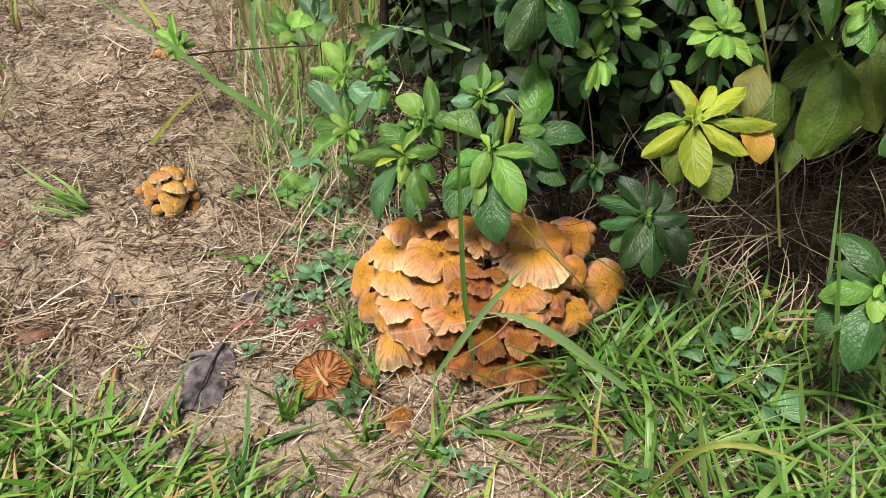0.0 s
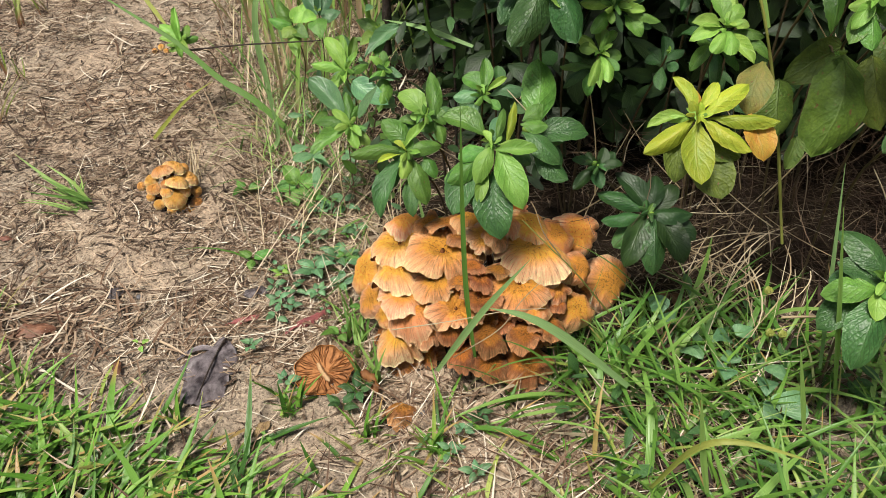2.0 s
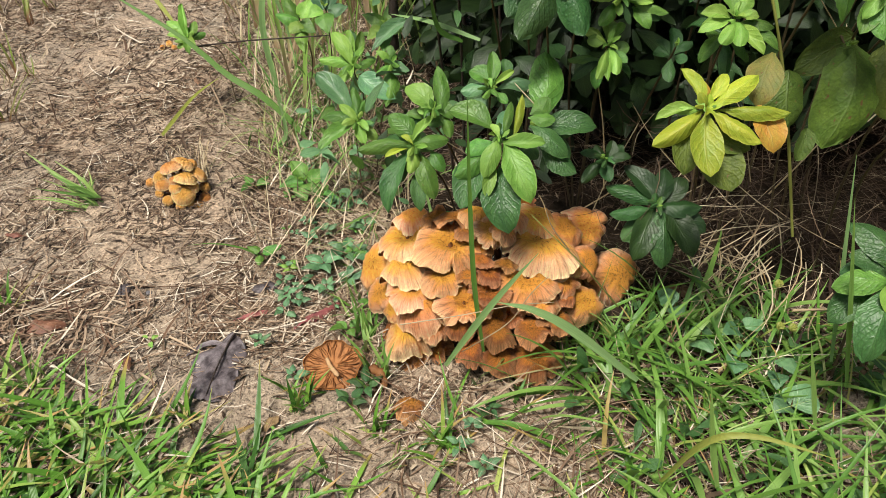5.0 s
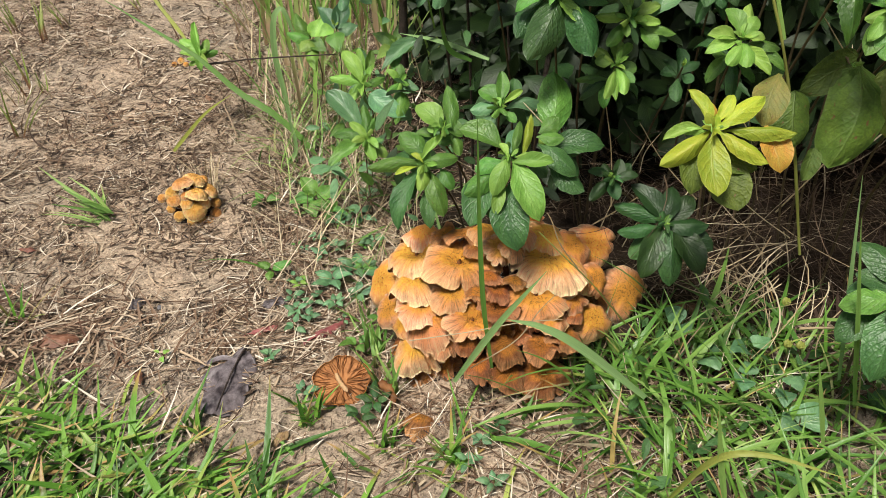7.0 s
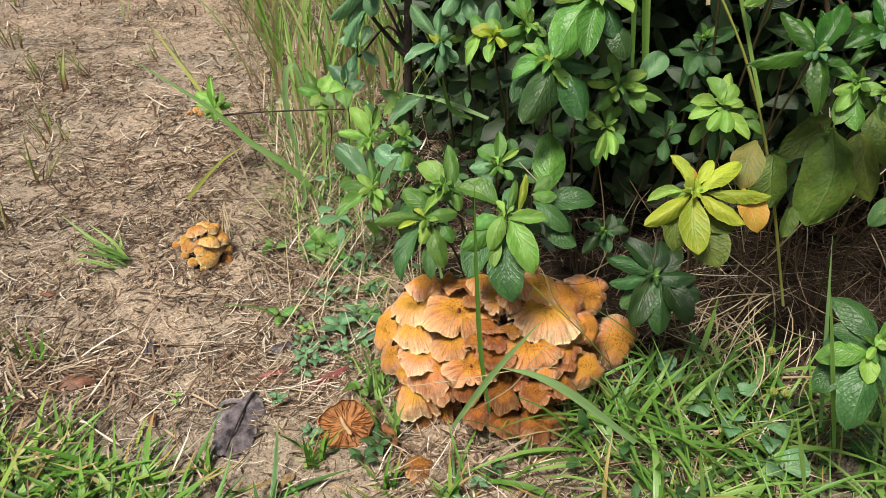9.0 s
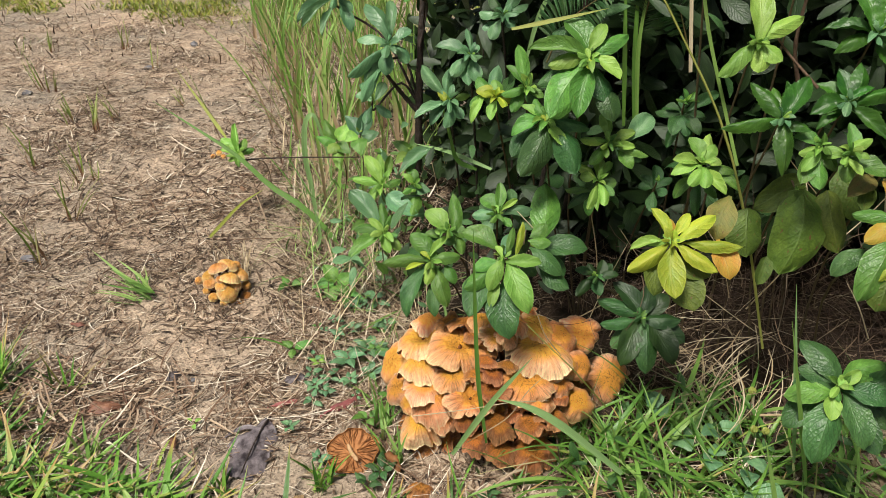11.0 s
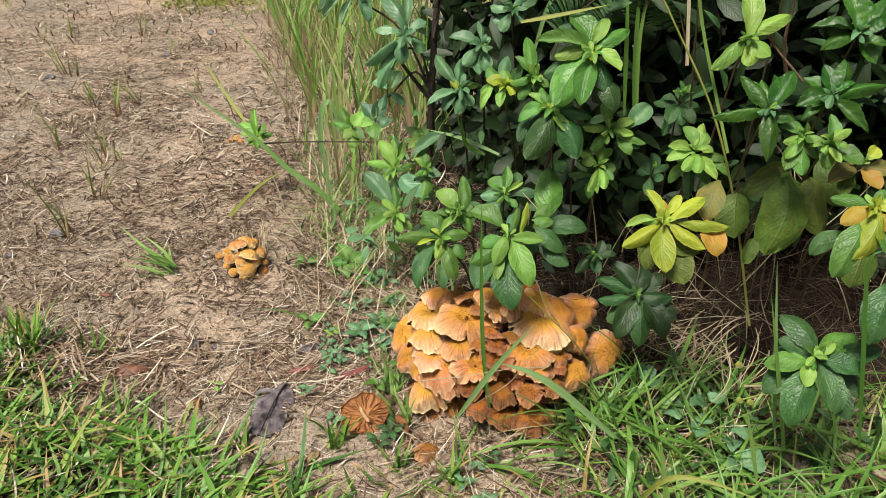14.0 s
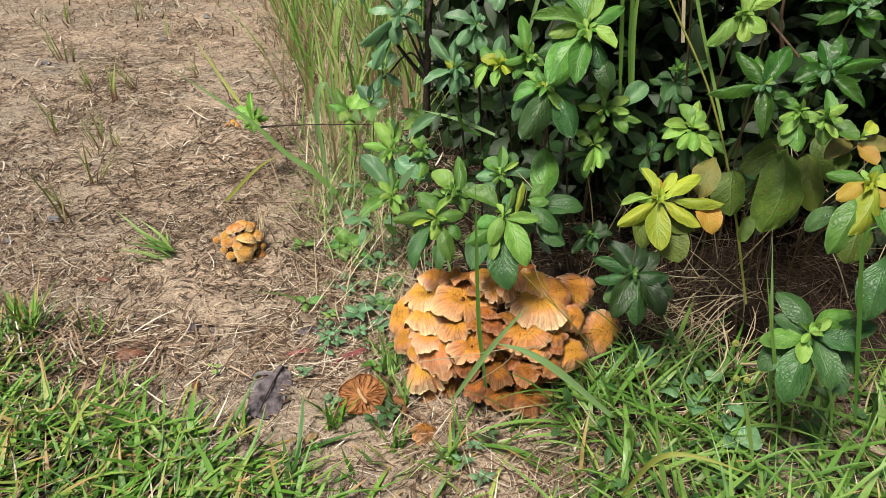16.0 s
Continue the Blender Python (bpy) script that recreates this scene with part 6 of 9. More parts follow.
# eaten weed
st = shoot(weed_sprig, (-0.130, 1.240, 0.000), (-0.081, 1.200, 0.270), [], "M", "narrow", (0.000, -0.552, 0.834), 0.002)
leaves(st, [(-0.053, 1.249, 0.331, -0.114, 1.207, 0.289, 0.028, "T", "ovate"), (-0.134, 1.184, 0.257, -0.070, 1.159, 0.224, 0.043, "T", "ovate"), (-0.081, 1.195, 0.267, -0.047, 1.192, 0.262, 0.028, "T", "ovate"), (-0.081, 1.195, 0.259, -0.088, 1.151, 0.212, 0.031, "M", "ovate"), (-0.081, 1.200, 0.270, -0.101, 1.165, 0.268, 0.016, "M"), (-0.081, 1.200, 0.270, -0.104, 1.201, 0.295, 0.014, "L"), (-0.081, 1.200, 0.270, -0.080, 1.212, 0.301, 0.016, "M"), (-0.081, 1.200, 0.270, -0.067, 1.194, 0.289, 0.008, "L"), (-0.081, 1.200, 0.270, -0.062, 1.172, 0.278, 0.009, "M")], (0.000, -0.552, 0.834))
leaves(st, [(-0.081, 1.200, 0.270, -0.081, 1.167, 0.271, 0.009, "L")], (0.000, -0.552, 0.834))
# yellowing shoot
st = shoot(right_azalea, (0.660, 0.950, 0.000), (0.571, 0.700, 0.463), [], "M", "azalea", (0.000, -0.552, 0.834), 0.003)
leaves(st, [(0.573, 0.695, 0.468, 0.519, 0.714, 0.470, 0.020, "M"), (0.571, 0.692, 0.470, 0.527, 0.684, 0.447, 0.025, "O"), (0.575, 0.697, 0.470, 0.539, 0.651, 0.411, 0.037, "Y"), (0.574, 0.692, 0.464, 0.583, 0.670, 0.444, 0.029, "O"), (0.565, 0.697, 0.452, 0.520, 0.646, 0.385, 0.039, "M"), (0.567, 0.688, 0.428, 0.543, 0.642, 0.374, 0.052, "B"), (0.544, 0.703, 0.426, 0.501, 0.687, 0.396, 0.026, "D"), (0.566, 0.690, 0.469, 0.559, 0.705, 0.482, 0.010, "L"), (0.571, 0.698, 0.467, 0.584, 0.713, 0.486, 0.017, "M")], (0.000, -0.552, 0.834))
leaves(st, [(0.571, 0.695, 0.464, 0.601, 0.696, 0.474, 0.022, "Y"), (0.574, 0.706, 0.461, 0.592, 0.649, 0.408, 0.038, "M"), (0.605, 0.664, 0.377, 0.573, 0.607, 0.308, 0.046, "D"), (0.571, 0.700, 0.463, 0.572, 0.682, 0.471, 0.005, "Y"), (0.571, 0.700, 0.463, 0.561, 0.670, 0.470, 0.006, "Y"), (0.571, 0.700, 0.463, 0.551, 0.668, 0.464, 0.009, "Y"), (0.571, 0.700, 0.463, 0.552, 0.680, 0.478, 0.007, "Y"), (0.571, 0.700, 0.463, 0.564, 0.694, 0.482, 0.007, "Y"), (0.571, 0.700, 0.463, 0.573, 0.694, 0.487, 0.009, "Y")], (0.000, -0.552, 0.834))
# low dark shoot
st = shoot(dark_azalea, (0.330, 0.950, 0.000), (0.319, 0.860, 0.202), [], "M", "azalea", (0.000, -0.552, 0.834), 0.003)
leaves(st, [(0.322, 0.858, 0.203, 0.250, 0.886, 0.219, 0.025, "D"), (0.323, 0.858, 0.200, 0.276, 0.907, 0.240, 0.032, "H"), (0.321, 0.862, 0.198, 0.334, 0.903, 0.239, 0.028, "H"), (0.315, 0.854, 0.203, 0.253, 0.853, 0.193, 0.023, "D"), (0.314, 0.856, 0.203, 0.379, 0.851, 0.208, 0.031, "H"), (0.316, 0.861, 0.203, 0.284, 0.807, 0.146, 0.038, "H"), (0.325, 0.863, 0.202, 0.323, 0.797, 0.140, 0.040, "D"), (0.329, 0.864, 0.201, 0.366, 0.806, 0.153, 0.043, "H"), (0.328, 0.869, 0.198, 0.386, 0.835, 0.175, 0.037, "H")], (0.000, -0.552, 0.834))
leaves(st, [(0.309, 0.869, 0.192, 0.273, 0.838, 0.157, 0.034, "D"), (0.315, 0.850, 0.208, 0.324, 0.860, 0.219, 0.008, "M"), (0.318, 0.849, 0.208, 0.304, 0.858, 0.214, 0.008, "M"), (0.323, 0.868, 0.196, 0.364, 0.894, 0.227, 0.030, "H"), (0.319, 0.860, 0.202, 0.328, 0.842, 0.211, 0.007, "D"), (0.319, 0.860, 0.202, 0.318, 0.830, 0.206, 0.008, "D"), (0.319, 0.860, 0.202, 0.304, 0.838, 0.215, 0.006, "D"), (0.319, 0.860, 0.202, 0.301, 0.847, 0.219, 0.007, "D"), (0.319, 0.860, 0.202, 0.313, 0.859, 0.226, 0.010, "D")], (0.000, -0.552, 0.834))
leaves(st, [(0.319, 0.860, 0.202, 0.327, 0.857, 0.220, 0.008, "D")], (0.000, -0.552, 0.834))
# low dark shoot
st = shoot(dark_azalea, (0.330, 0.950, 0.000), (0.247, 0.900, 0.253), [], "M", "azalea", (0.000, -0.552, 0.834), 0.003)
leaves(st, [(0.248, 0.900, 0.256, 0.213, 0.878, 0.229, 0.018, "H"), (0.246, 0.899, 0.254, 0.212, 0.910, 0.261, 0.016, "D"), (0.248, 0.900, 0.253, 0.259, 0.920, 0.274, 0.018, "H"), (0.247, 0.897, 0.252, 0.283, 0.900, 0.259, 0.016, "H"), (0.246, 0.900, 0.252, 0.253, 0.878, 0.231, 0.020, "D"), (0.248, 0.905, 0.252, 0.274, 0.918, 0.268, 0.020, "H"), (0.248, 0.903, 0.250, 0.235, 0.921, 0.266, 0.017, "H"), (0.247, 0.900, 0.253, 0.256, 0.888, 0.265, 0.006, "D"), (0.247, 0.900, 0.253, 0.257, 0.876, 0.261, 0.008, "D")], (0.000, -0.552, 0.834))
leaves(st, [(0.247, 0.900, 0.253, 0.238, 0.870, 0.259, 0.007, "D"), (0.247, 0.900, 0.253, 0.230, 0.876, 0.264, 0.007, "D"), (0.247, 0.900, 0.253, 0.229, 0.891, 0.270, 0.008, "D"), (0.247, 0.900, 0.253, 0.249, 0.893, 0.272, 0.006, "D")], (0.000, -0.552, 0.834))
# end of the upper shoots
# glossy shoot
shoot(glossy_shrub, (-0.077, 1.280, 0.414), (-0.164, 1.250, 0.428), [(-0.036, 0.020, 0.004, 0.023), (-0.011, -0.033, -0.037, 0.019), (0.020, 0.041, 0.023, 0.023), (0.039, -0.020, -0.028, 0.019), (-0.027, 0.041, 0.022, 0.020)], "T", "narrow", (0.000, -0.552, 0.834), 0.004, BARK)
# browning shoot
shoot(right_upper_azalea, (0.620, 0.950, 0.000), (0.590, 0.800, 0.485), [(-0.050, -0.022, -0.021, 0.029), (0.022, -0.027, -0.027, 0.030, "O"), (-0.020, 0.011, 0.006, 0.025), (0.022, 0.025, 0.009, 0.021, "Y"), (0.049, 0.003, -0.010, 0.026), (-0.030, -0.038, -0.028, 0.023, "B")], "R", "azalea", (0.000, -0.552, 0.834), 0.003)
# top shoot
shoot(upper_azalea, (0.420, 1.000, 0.000), (0.342, 0.870, 0.736), [(0.008, -0.019, -0.023, 0.018), (-0.014, -0.016, -0.014, 0.013), (0.027, -0.001, -0.007, 0.015), (0.002, 0.041, 0.019, 0.017)], "L", "azalea", (0.000, -0.552, 0.834), 0.003)
# top shoot
shoot(right_upper_azalea, (0.500, 1.000, 0.000), (0.470, 0.900, 0.736), [(-0.002, -0.036, -0.029, 0.015), (0.016, -0.011, -0.013, 0.014), (-0.017, -0.014, -0.016, 0.014), (0.010, 0.049, 0.022, 0.016)], "M", "azalea", (0.000, -0.552, 0.834), 0.003)
# top leaves
shoot(glossy_shrub, (-0.072, 1.280, 0.525), (-0.060, 1.200, 0.652), [(0.066, 0.023, 0.009, 0.031), (-0.055, 0.008, -0.006, 0.024), (-0.026, -0.020, -0.026, 0.019), (0.030, -0.015, -0.019, 0.022), (-0.019, 0.066, 0.036, 0.025)], "M", "narrow", (0.000, -0.552, 0.834), 0.004, BARK)
# pale weed
shoot(weed_sprig, (-0.320, 1.500, 0.000), (-0.288, 1.450, 0.267), [(-0.036, 0.051, 0.030, 0.030), (0.021, 0.042, 0.021, 0.036, "L"), (-0.016, -0.029, -0.025, 0.035, "L"), (0.036, -0.022, -0.026, 0.032), (-0.051, 0.015, -0.000, 0.027), (0.017, -0.059, -0.054, 0.029, "L")], "M", "ovate", (0.000, -0.552, 0.834), 0.002)
# pale weed
shoot(weed_sprig, (-0.260, 1.440, 0.000), (-0.220, 1.380, 0.310), [(-0.039, 0.043, 0.024, 0.034), (0.010, 0.066, 0.031, 0.034), (0.044, 0.009, -0.002, 0.031), (0.012, -0.047, -0.035, 0.038, "M"), (-0.031, -0.011, -0.017, 0.028, "L")], "T", "ovate", (0.000, -0.552, 0.834), 0.002)
# pale weed
shoot(weed_sprig, (-0.050, 1.300, 0.000), (-0.089, 1.250, 0.319), [(-0.046, 0.032, 0.011, 0.029), (0.007, 0.051, 0.031, 0.031), (0.046, 0.013, -0.004, 0.029), (-0.002, -0.043, -0.032, 0.030), (-0.034, -0.020, -0.018, 0.026, "L")], "M", "ovate", (0.000, -0.552, 0.834), 0.002)
# low weed
shoot(weed_sprig, (-0.210, 1.220, 0.000), (-0.261, 1.200, 0.036), [(-0.033, 0.043, 0.017, 0.033), (0.041, 0.026, 0.008, 0.031), (0.005, -0.034, -0.030, 0.038), (-0.051, -0.006, -0.014, 0.028), (0.041, -0.021, -0.022, 0.033)], "M", "ovate", (0.000, -0.552, 0.834), 0.002)
# sprout
st = shoot(TUFT_EDGE, (-0.500, 1.600, 0.000), (-0.570, 1.570, 0.176), [], "M", "narrow", (0.000, -0.552, 0.834), 0.002)
leaves(st, [(-0.564, 1.561, 0.165, -0.587, 1.622, 0.238, 0.019, "L"), (-0.561, 1.565, 0.174, -0.617, 1.586, 0.211, 0.034, "L"), (-0.562, 1.563, 0.176, -0.614, 1.564, 0.188, 0.026, "L"), (-0.564, 1.567, 0.174, -0.557, 1.598, 0.207, 0.022, "L"), (-0.560, 1.565, 0.174, -0.593, 1.550, 0.165, 0.022, "L"), (-0.564, 1.568, 0.172, -0.533, 1.585, 0.184, 0.019, "M"), (-0.570, 1.570, 0.176, -0.580, 1.583, 0.207, 0.015, "L"), (-0.570, 1.570, 0.176, -0.550, 1.562, 0.199, 0.011, "L"), (-0.570, 1.570, 0.176, -0.540, 1.528, 0.176, 0.014, "L")], (0.000, -0.552, 0.834))
leaves(st, [(-0.570, 1.570, 0.176, -0.554, 1.516, 0.162, 0.017, "L"), (-0.570, 1.570, 0.176, -0.594, 1.545, 0.180, 0.014, "L"), (-0.570, 1.570, 0.176, -0.601, 1.568, 0.196, 0.018, "L")], (0.000, -0.552, 0.834))
FRONDS = []
FRONDS.append(((0.157, 1.060, 0.559), (0.183, 1.040, 0.626), (0.251, 1.020, 0.684), 0.05))
FRONDS.append(((0.303, 1.080, 0.576), (0.306, 1.060, 0.646), (0.318, 1.040, 0.723), 0.04))
FRONDS.append(((0.378, 1.060, 0.582), (0.353, 1.050, 0.648), (0.335, 1.040, 0.727), 0.038))
FRONDS.append(((0.243, 1.100, 0.636), (0.263, 1.080, 0.685), (0.290, 1.060, 0.732), 0.045))

# long single blades and stalks
long_blade(TUFT_FRONT, [(0.076, 0.710, 0.063), (0.062, 0.705, 0.187), (0.055, 0.700, 0.333), (0.052, 0.690, 0.449)], 0.0071, BLADE, "upright fresh green grass blade before the mushrooms", (0, -0.8, 0.6), True)
long_blade(TUFT_FRONT, [(0.024, 0.690, 0.056), (0.081, 0.670, 0.180), (0.134, 0.660, 0.271)], 0.0097, BLADE_B, "broad green grass blade leaning across the mushrooms", (0, -0.8, 0.6), True)
long_blade(TUFT_FRONT, [(0.276, 0.660, 0.063), (0.184, 0.645, 0.162), (0.133, 0.640, 0.201), (0.089, 0.635, 0.218)], 0.0126, BLADE_B, "broad green grass blade arching before the mushrooms, lightened as facing the sky", (0, -0.8, 0.6), True)
long_blade(TUFT_LAWN, [(0.513, 0.660, 0.100), (0.483, 0.660, 0.243), (0.450, 0.660, 0.399)], 0.0071, BLADE_B, "upright bluish green grass blade beside the azalea", (0, -0.8, 0.6), True)
long_blade(TUFT_LAWN, [(0.607, 0.600, 0.131), (0.566, 0.600, 0.298), (0.534, 0.600, 0.433), (0.547, 0.600, 0.457)], 0.0074, BLADE, "tall green grass blade by the azalea", (0, -0.8, 0.6), True)
long_blade(TUFT_EDGE, [(-0.290, 1.400, 0.004), (-0.323, 1.420, 0.043), (-0.391, 1.440, 0.102), (-0.462, 1.460, 0.140), (-0.546, 1.490, 0.206), (-0.650, 1.520, 0.263), (-0.755, 1.550, 0.318)], 0.0150, TALL, "long arching grass blade over the soil", (0, -0.8, 0.6), True)
long_blade(TUFT_EDGE, [(-0.635, 1.430, -0.002), (-0.601, 1.430, 0.034), (-0.529, 1.420, 0.107), (-0.462, 1.420, 0.152)], 0.0100, BLADE_Y, "short leaning grass blade on the soil", (0, -0.8, 0.6), True)
long_blade(TUFT_EDGE, [(-0.376, 1.540, -0.004), (-0.386, 1.550, 0.099), (-0.394, 1.550, 0.187), (-0.386, 1.550, 0.264), (-0.370, 1.550, 0.289), (-0.357, 1.550, 0.280), (-0.341, 1.550, 0.212), (-0.330, 1.550, 0.125)], 0.0150, BLADE_B, "bent pale green grass blade by the bush", (0, -0.8, 0.6), True)
long_blade(TUFT_EDGE, [(-0.608, 1.600, 0.207), (-0.658, 1.650, 0.243), (-0.773, 1.750, 0.342)], 0.0106, BLADE_Y, "thin grass blade rising from the soil", (0, -0.8, 0.6), True)
long_blade(TUFT_EDGE, [(0.045, 1.120, 0.342), (0.007, 1.120, 0.364), (-0.007, 1.120, 0.432)], 0.0097, BLADE, "green grass blade in the bush", (0, -0.8, 0.6), True)
long_blade(TUFT_EDGE, [(-0.356, 1.380, 0.002), (-0.331, 1.380, 0.050), (-0.343, 1.380, 0.157)], 0.0097, BLADE_B, "grass blade at the edge of the bush", (0, -0.8, 0.6), True)
stalk(TUFT_SHRUB, "grass_stalk", [(0.510, 0.840, 0.166), (0.443, 0.840, 0.385), (0.385, 0.850, 0.533), (0.318, 0.870, 0.649), (0.257, 0.880, 0.744)], 0.0022, BLADE_Y, "long yellow-green grass stalk in the shrub")
long_blade(TUFT_SHRUB, [(0.420, 0.860, 0.469), (0.390, 0.870, 0.552), (0.351, 0.870, 0.657), (0.327, 0.870, 0.746)], 0.0051, BLADE, "thick green grass stalk in the shrub", (0, -0.8, 0.6), False)
long_blade(TUFT_SHRUB, [(0.371, 1.000, 0.562), (0.361, 1.000, 0.634), (0.348, 1.000, 0.725)], 0.0057, PALE, "dead bleached grass stalk in the shrub", (0, -0.8, 0.6), False)
long_blade(TUFT_SHRUB, [(0.291, 1.060, 0.452), (0.278, 1.060, 0.590), (0.265, 1.060, 0.723)], 0.0084, BLADE, "tall green grass blade inside the shrub", (0, -0.8, 0.6), True)
long_blade(TUFT_SHRUB, [(0.308, 1.060, 0.452), (0.294, 1.060, 0.590), (0.287, 1.060, 0.724)], 0.0093, BLADE, "tall green grass blade inside the shrub", (0, -0.8, 0.6), True)
long_blade(TUFT_SHRUB, [(0.313, 1.060, 0.452), (0.300, 1.060, 0.590), (0.309, 1.060, 0.724)], 0.0075, BLADE, "tall green grass blade inside the shrub", (0, -0.8, 0.6), True)
long_blade(TUFT_SHRUB, [(0.127, 1.150, 0.538), (0.151, 1.150, 0.628), (0.195, 1.150, 0.690)], 0.0089, BLADE_B, "thin grey green grass blade in the bush", (0, -0.8, 0.6), True)
long_blade(TUFT_SHRUB, [(0.097, 1.000, 0.625), (0.161, 0.990, 0.641), (0.235, 0.980, 0.660)], 0.0079, BLADE_Y, "yellow green grass blade lying across the bush", (0, -0.8, 0.6), True)
long_blade(TUFT_SHRUB, [(0.072, 1.100, 0.352), (-0.006, 1.150, 0.363), (-0.077, 1.200, 0.359)], 0.0088, BLADE_B, "grass blade leaning into the bush", (0, -0.8, 0.6), True)
stalk(TUFT_SHRUB, "grass_stalk", [(0.529, 0.984, 0.144), (0.569, 0.965, 0.241), (0.605, 0.972, 0.317)], 0.0014, PALE, "thin bleached dead stem among the shoots")
stalk(TUFT_SHRUB, "grass_stalk", [(0.528, 0.915, 0.142), (0.475, 0.917, 0.180), (0.409, 0.875, 0.247)], 0.0009, PALE, "thin bleached dead stem among the shoots")
stalk(TUFT_SHRUB, "grass_stalk", [(0.298, 0.992, 0.068), (0.314, 0.996, 0.108), (0.332, 0.959, 0.175)], 0.0009, PALE, "thin bleached dead stem among the shoots")
stalk(TUFT_SHRUB, "grass_stalk", [(0.666, 1.002, 0.302), (0.598, 1.021, 0.370), (0.520, 0.994, 0.454)], 0.0012, PALE, "thin bleached dead stem among the shoots")
stalk(TUFT_SHRUB, "grass_stalk", [(0.247, 1.005, 0.046), (0.276, 1.000, 0.160), (0.306, 0.975, 0.276)], 0.0010, PALE, "thin bleached dead stem among the shoots")
stalk(TUFT_SHRUB, "grass_stalk", [(0.131, 0.975, 0.268), (0.134, 0.967, 0.306), (0.143, 0.984, 0.330)], 0.0011, PALE, "thin bleached dead stem among the shoots")
stalk(TUFT_SHRUB, "grass_stalk", [(0.314, 1.017, 0.196), (0.320, 1.027, 0.227), (0.340, 1.027, 0.263)], 0.0008, PALE, "thin bleached dead stem among the shoots")
stalk(TUFT_SHRUB, "grass_stalk", [(0.569, 0.887, 0.319), (0.571, 0.905, 0.340), (0.552, 0.858, 0.394)], 0.0012, PALE, "thin bleached dead stem among the shoots")
stalk(TUFT_SHRUB, "grass_stalk", [(0.734, 0.953, 0.111), (0.695, 0.938, 0.181), (0.670, 0.958, 0.224)], 0.0013, PALE, "thin bleached dead stem among the shoots")
stalk(TUFT_SHRUB, "grass_stalk", [(0.611, 0.928, 0.386), (0.644, 0.944, 0.397), (0.646, 0.908, 0.431)], 0.0013, PALE, "thin bleached dead stem among the shoots")
stalk(TUFT_SHRUB, "grass_stalk", [(0.423, 0.891, 0.325), (0.399, 0.899, 0.359), (0.386, 0.911, 0.390)], 0.0008, PALE, "thin bleached dead stem among the shoots")
stalk(TUFT_SHRUB, "grass_stalk", [(0.127, 0.913, 0.093), (0.131, 0.926, 0.154), (0.129, 0.901, 0.237)], 0.0011, PALE, "thin bleached dead stem among the shoots")
stalk(TUFT_SHRUB, "grass_stalk", [(0.135, 0.997, 0.054), (0.066, 1.007, 0.080), (0.011, 1.014, 0.108)], 0.0014, PALE, "thin bleached dead stem among the shoots")
stalk(TUFT_SHRUB, "grass_stalk", [(0.604, 0.998, 0.331), (0.585, 0.996, 0.374), (0.583, 1.018, 0.405)], 0.0013, PALE, "thin bleached dead stem among the shoots")
stalk(TUFT_SHRUB, "grass_stalk", [(0.721, 0.947, 0.265), (0.691, 0.943, 0.350), (0.657, 0.916, 0.439)], 0.0010, PALE, "thin bleached dead stem among the shoots")
stalk(TUFT_SHRUB, "grass_stalk", [(0.758, 0.927, 0.126), (0.744, 0.918, 0.203), (0.758, 0.934, 0.261)], 0.0013, PALE, "thin bleached dead stem among the shoots")
stalk(TUFT_SHRUB, "grass_stalk", [(0.347, 0.973, 0.127), (0.387, 0.967, 0.206), (0.420, 0.975, 0.272)], 0.0010, PALE, "thin bleached dead stem among the shoots")
stalk(TUFT_SHRUB, "grass_stalk", [(0.445, 1.012, 0.111), (0.462, 1.016, 0.165), (0.459, 0.973, 0.245)], 0.0012, PALE, "thin bleached dead stem among the shoots")
stalk(TUFT_SHRUB, "grass_stalk", [(0.266, 0.971, 0.162), (0.253, 0.965, 0.264), (0.234, 0.969, 0.352)], 0.0013, PALE, "thin bleached dead stem among the shoots")
stalk(TUFT_SHRUB, "grass_stalk", [(0.636, 0.976, 0.274), (0.695, 0.995, 0.332), (0.714, 0.967, 0.408)], 0.0011, PALE, "thin bleached dead stem among the shoots")
stalk(TUFT_SHRUB, "grass_stalk", [(0.212, 0.977, 0.101), (0.269, 0.986, 0.136), (0.308, 0.947, 0.201)], 0.0014, PALE, "thin bleached dead stem among the shoots")
stalk(TUFT_SHRUB, "grass_stalk", [(0.497, 0.988, 0.164), (0.475, 0.997, 0.241), (0.432, 0.950, 0.342)], 0.0009, PALE, "thin bleached dead stem among the shoots")
stalk(TUFT_SHRUB, "grass_stalk", [(0.395, 0.968, 0.177), (0.333, 0.967, 0.244), (0.282, 0.942, 0.322)], 0.0008, PALE, "thin bleached dead stem among the shoots")
stalk(TUFT_SHRUB, "grass_stalk", [(0.170, 0.885, 0.316), (0.140, 0.880, 0.350), (0.113, 0.882, 0.379)], 0.0011, PALE, "thin bleached dead stem among the shoots")
stalk(TUFT_SHRUB, "grass_stalk", [(0.256, 0.919, 0.123), (0.198, 0.904, 0.156), (0.148, 0.929, 0.161)], 0.0011, PALE, "thin bleached dead stem among the shoots")
stalk(TUFT_SHRUB, "grass_stalk", [(0.114, 0.928, 0.201), (0.060, 0.946, 0.231), (0.005, 0.937, 0.276)], 0.0011, PALE, "thin bleached dead stem among the shoots")
stalk(None, "twig", [(-0.578, 1.620, 0.139), (-0.424, 1.500, 0.198), (-0.210, 1.350, 0.266)], 0.0022, BARK, "thin dark twig reaching over the soil")
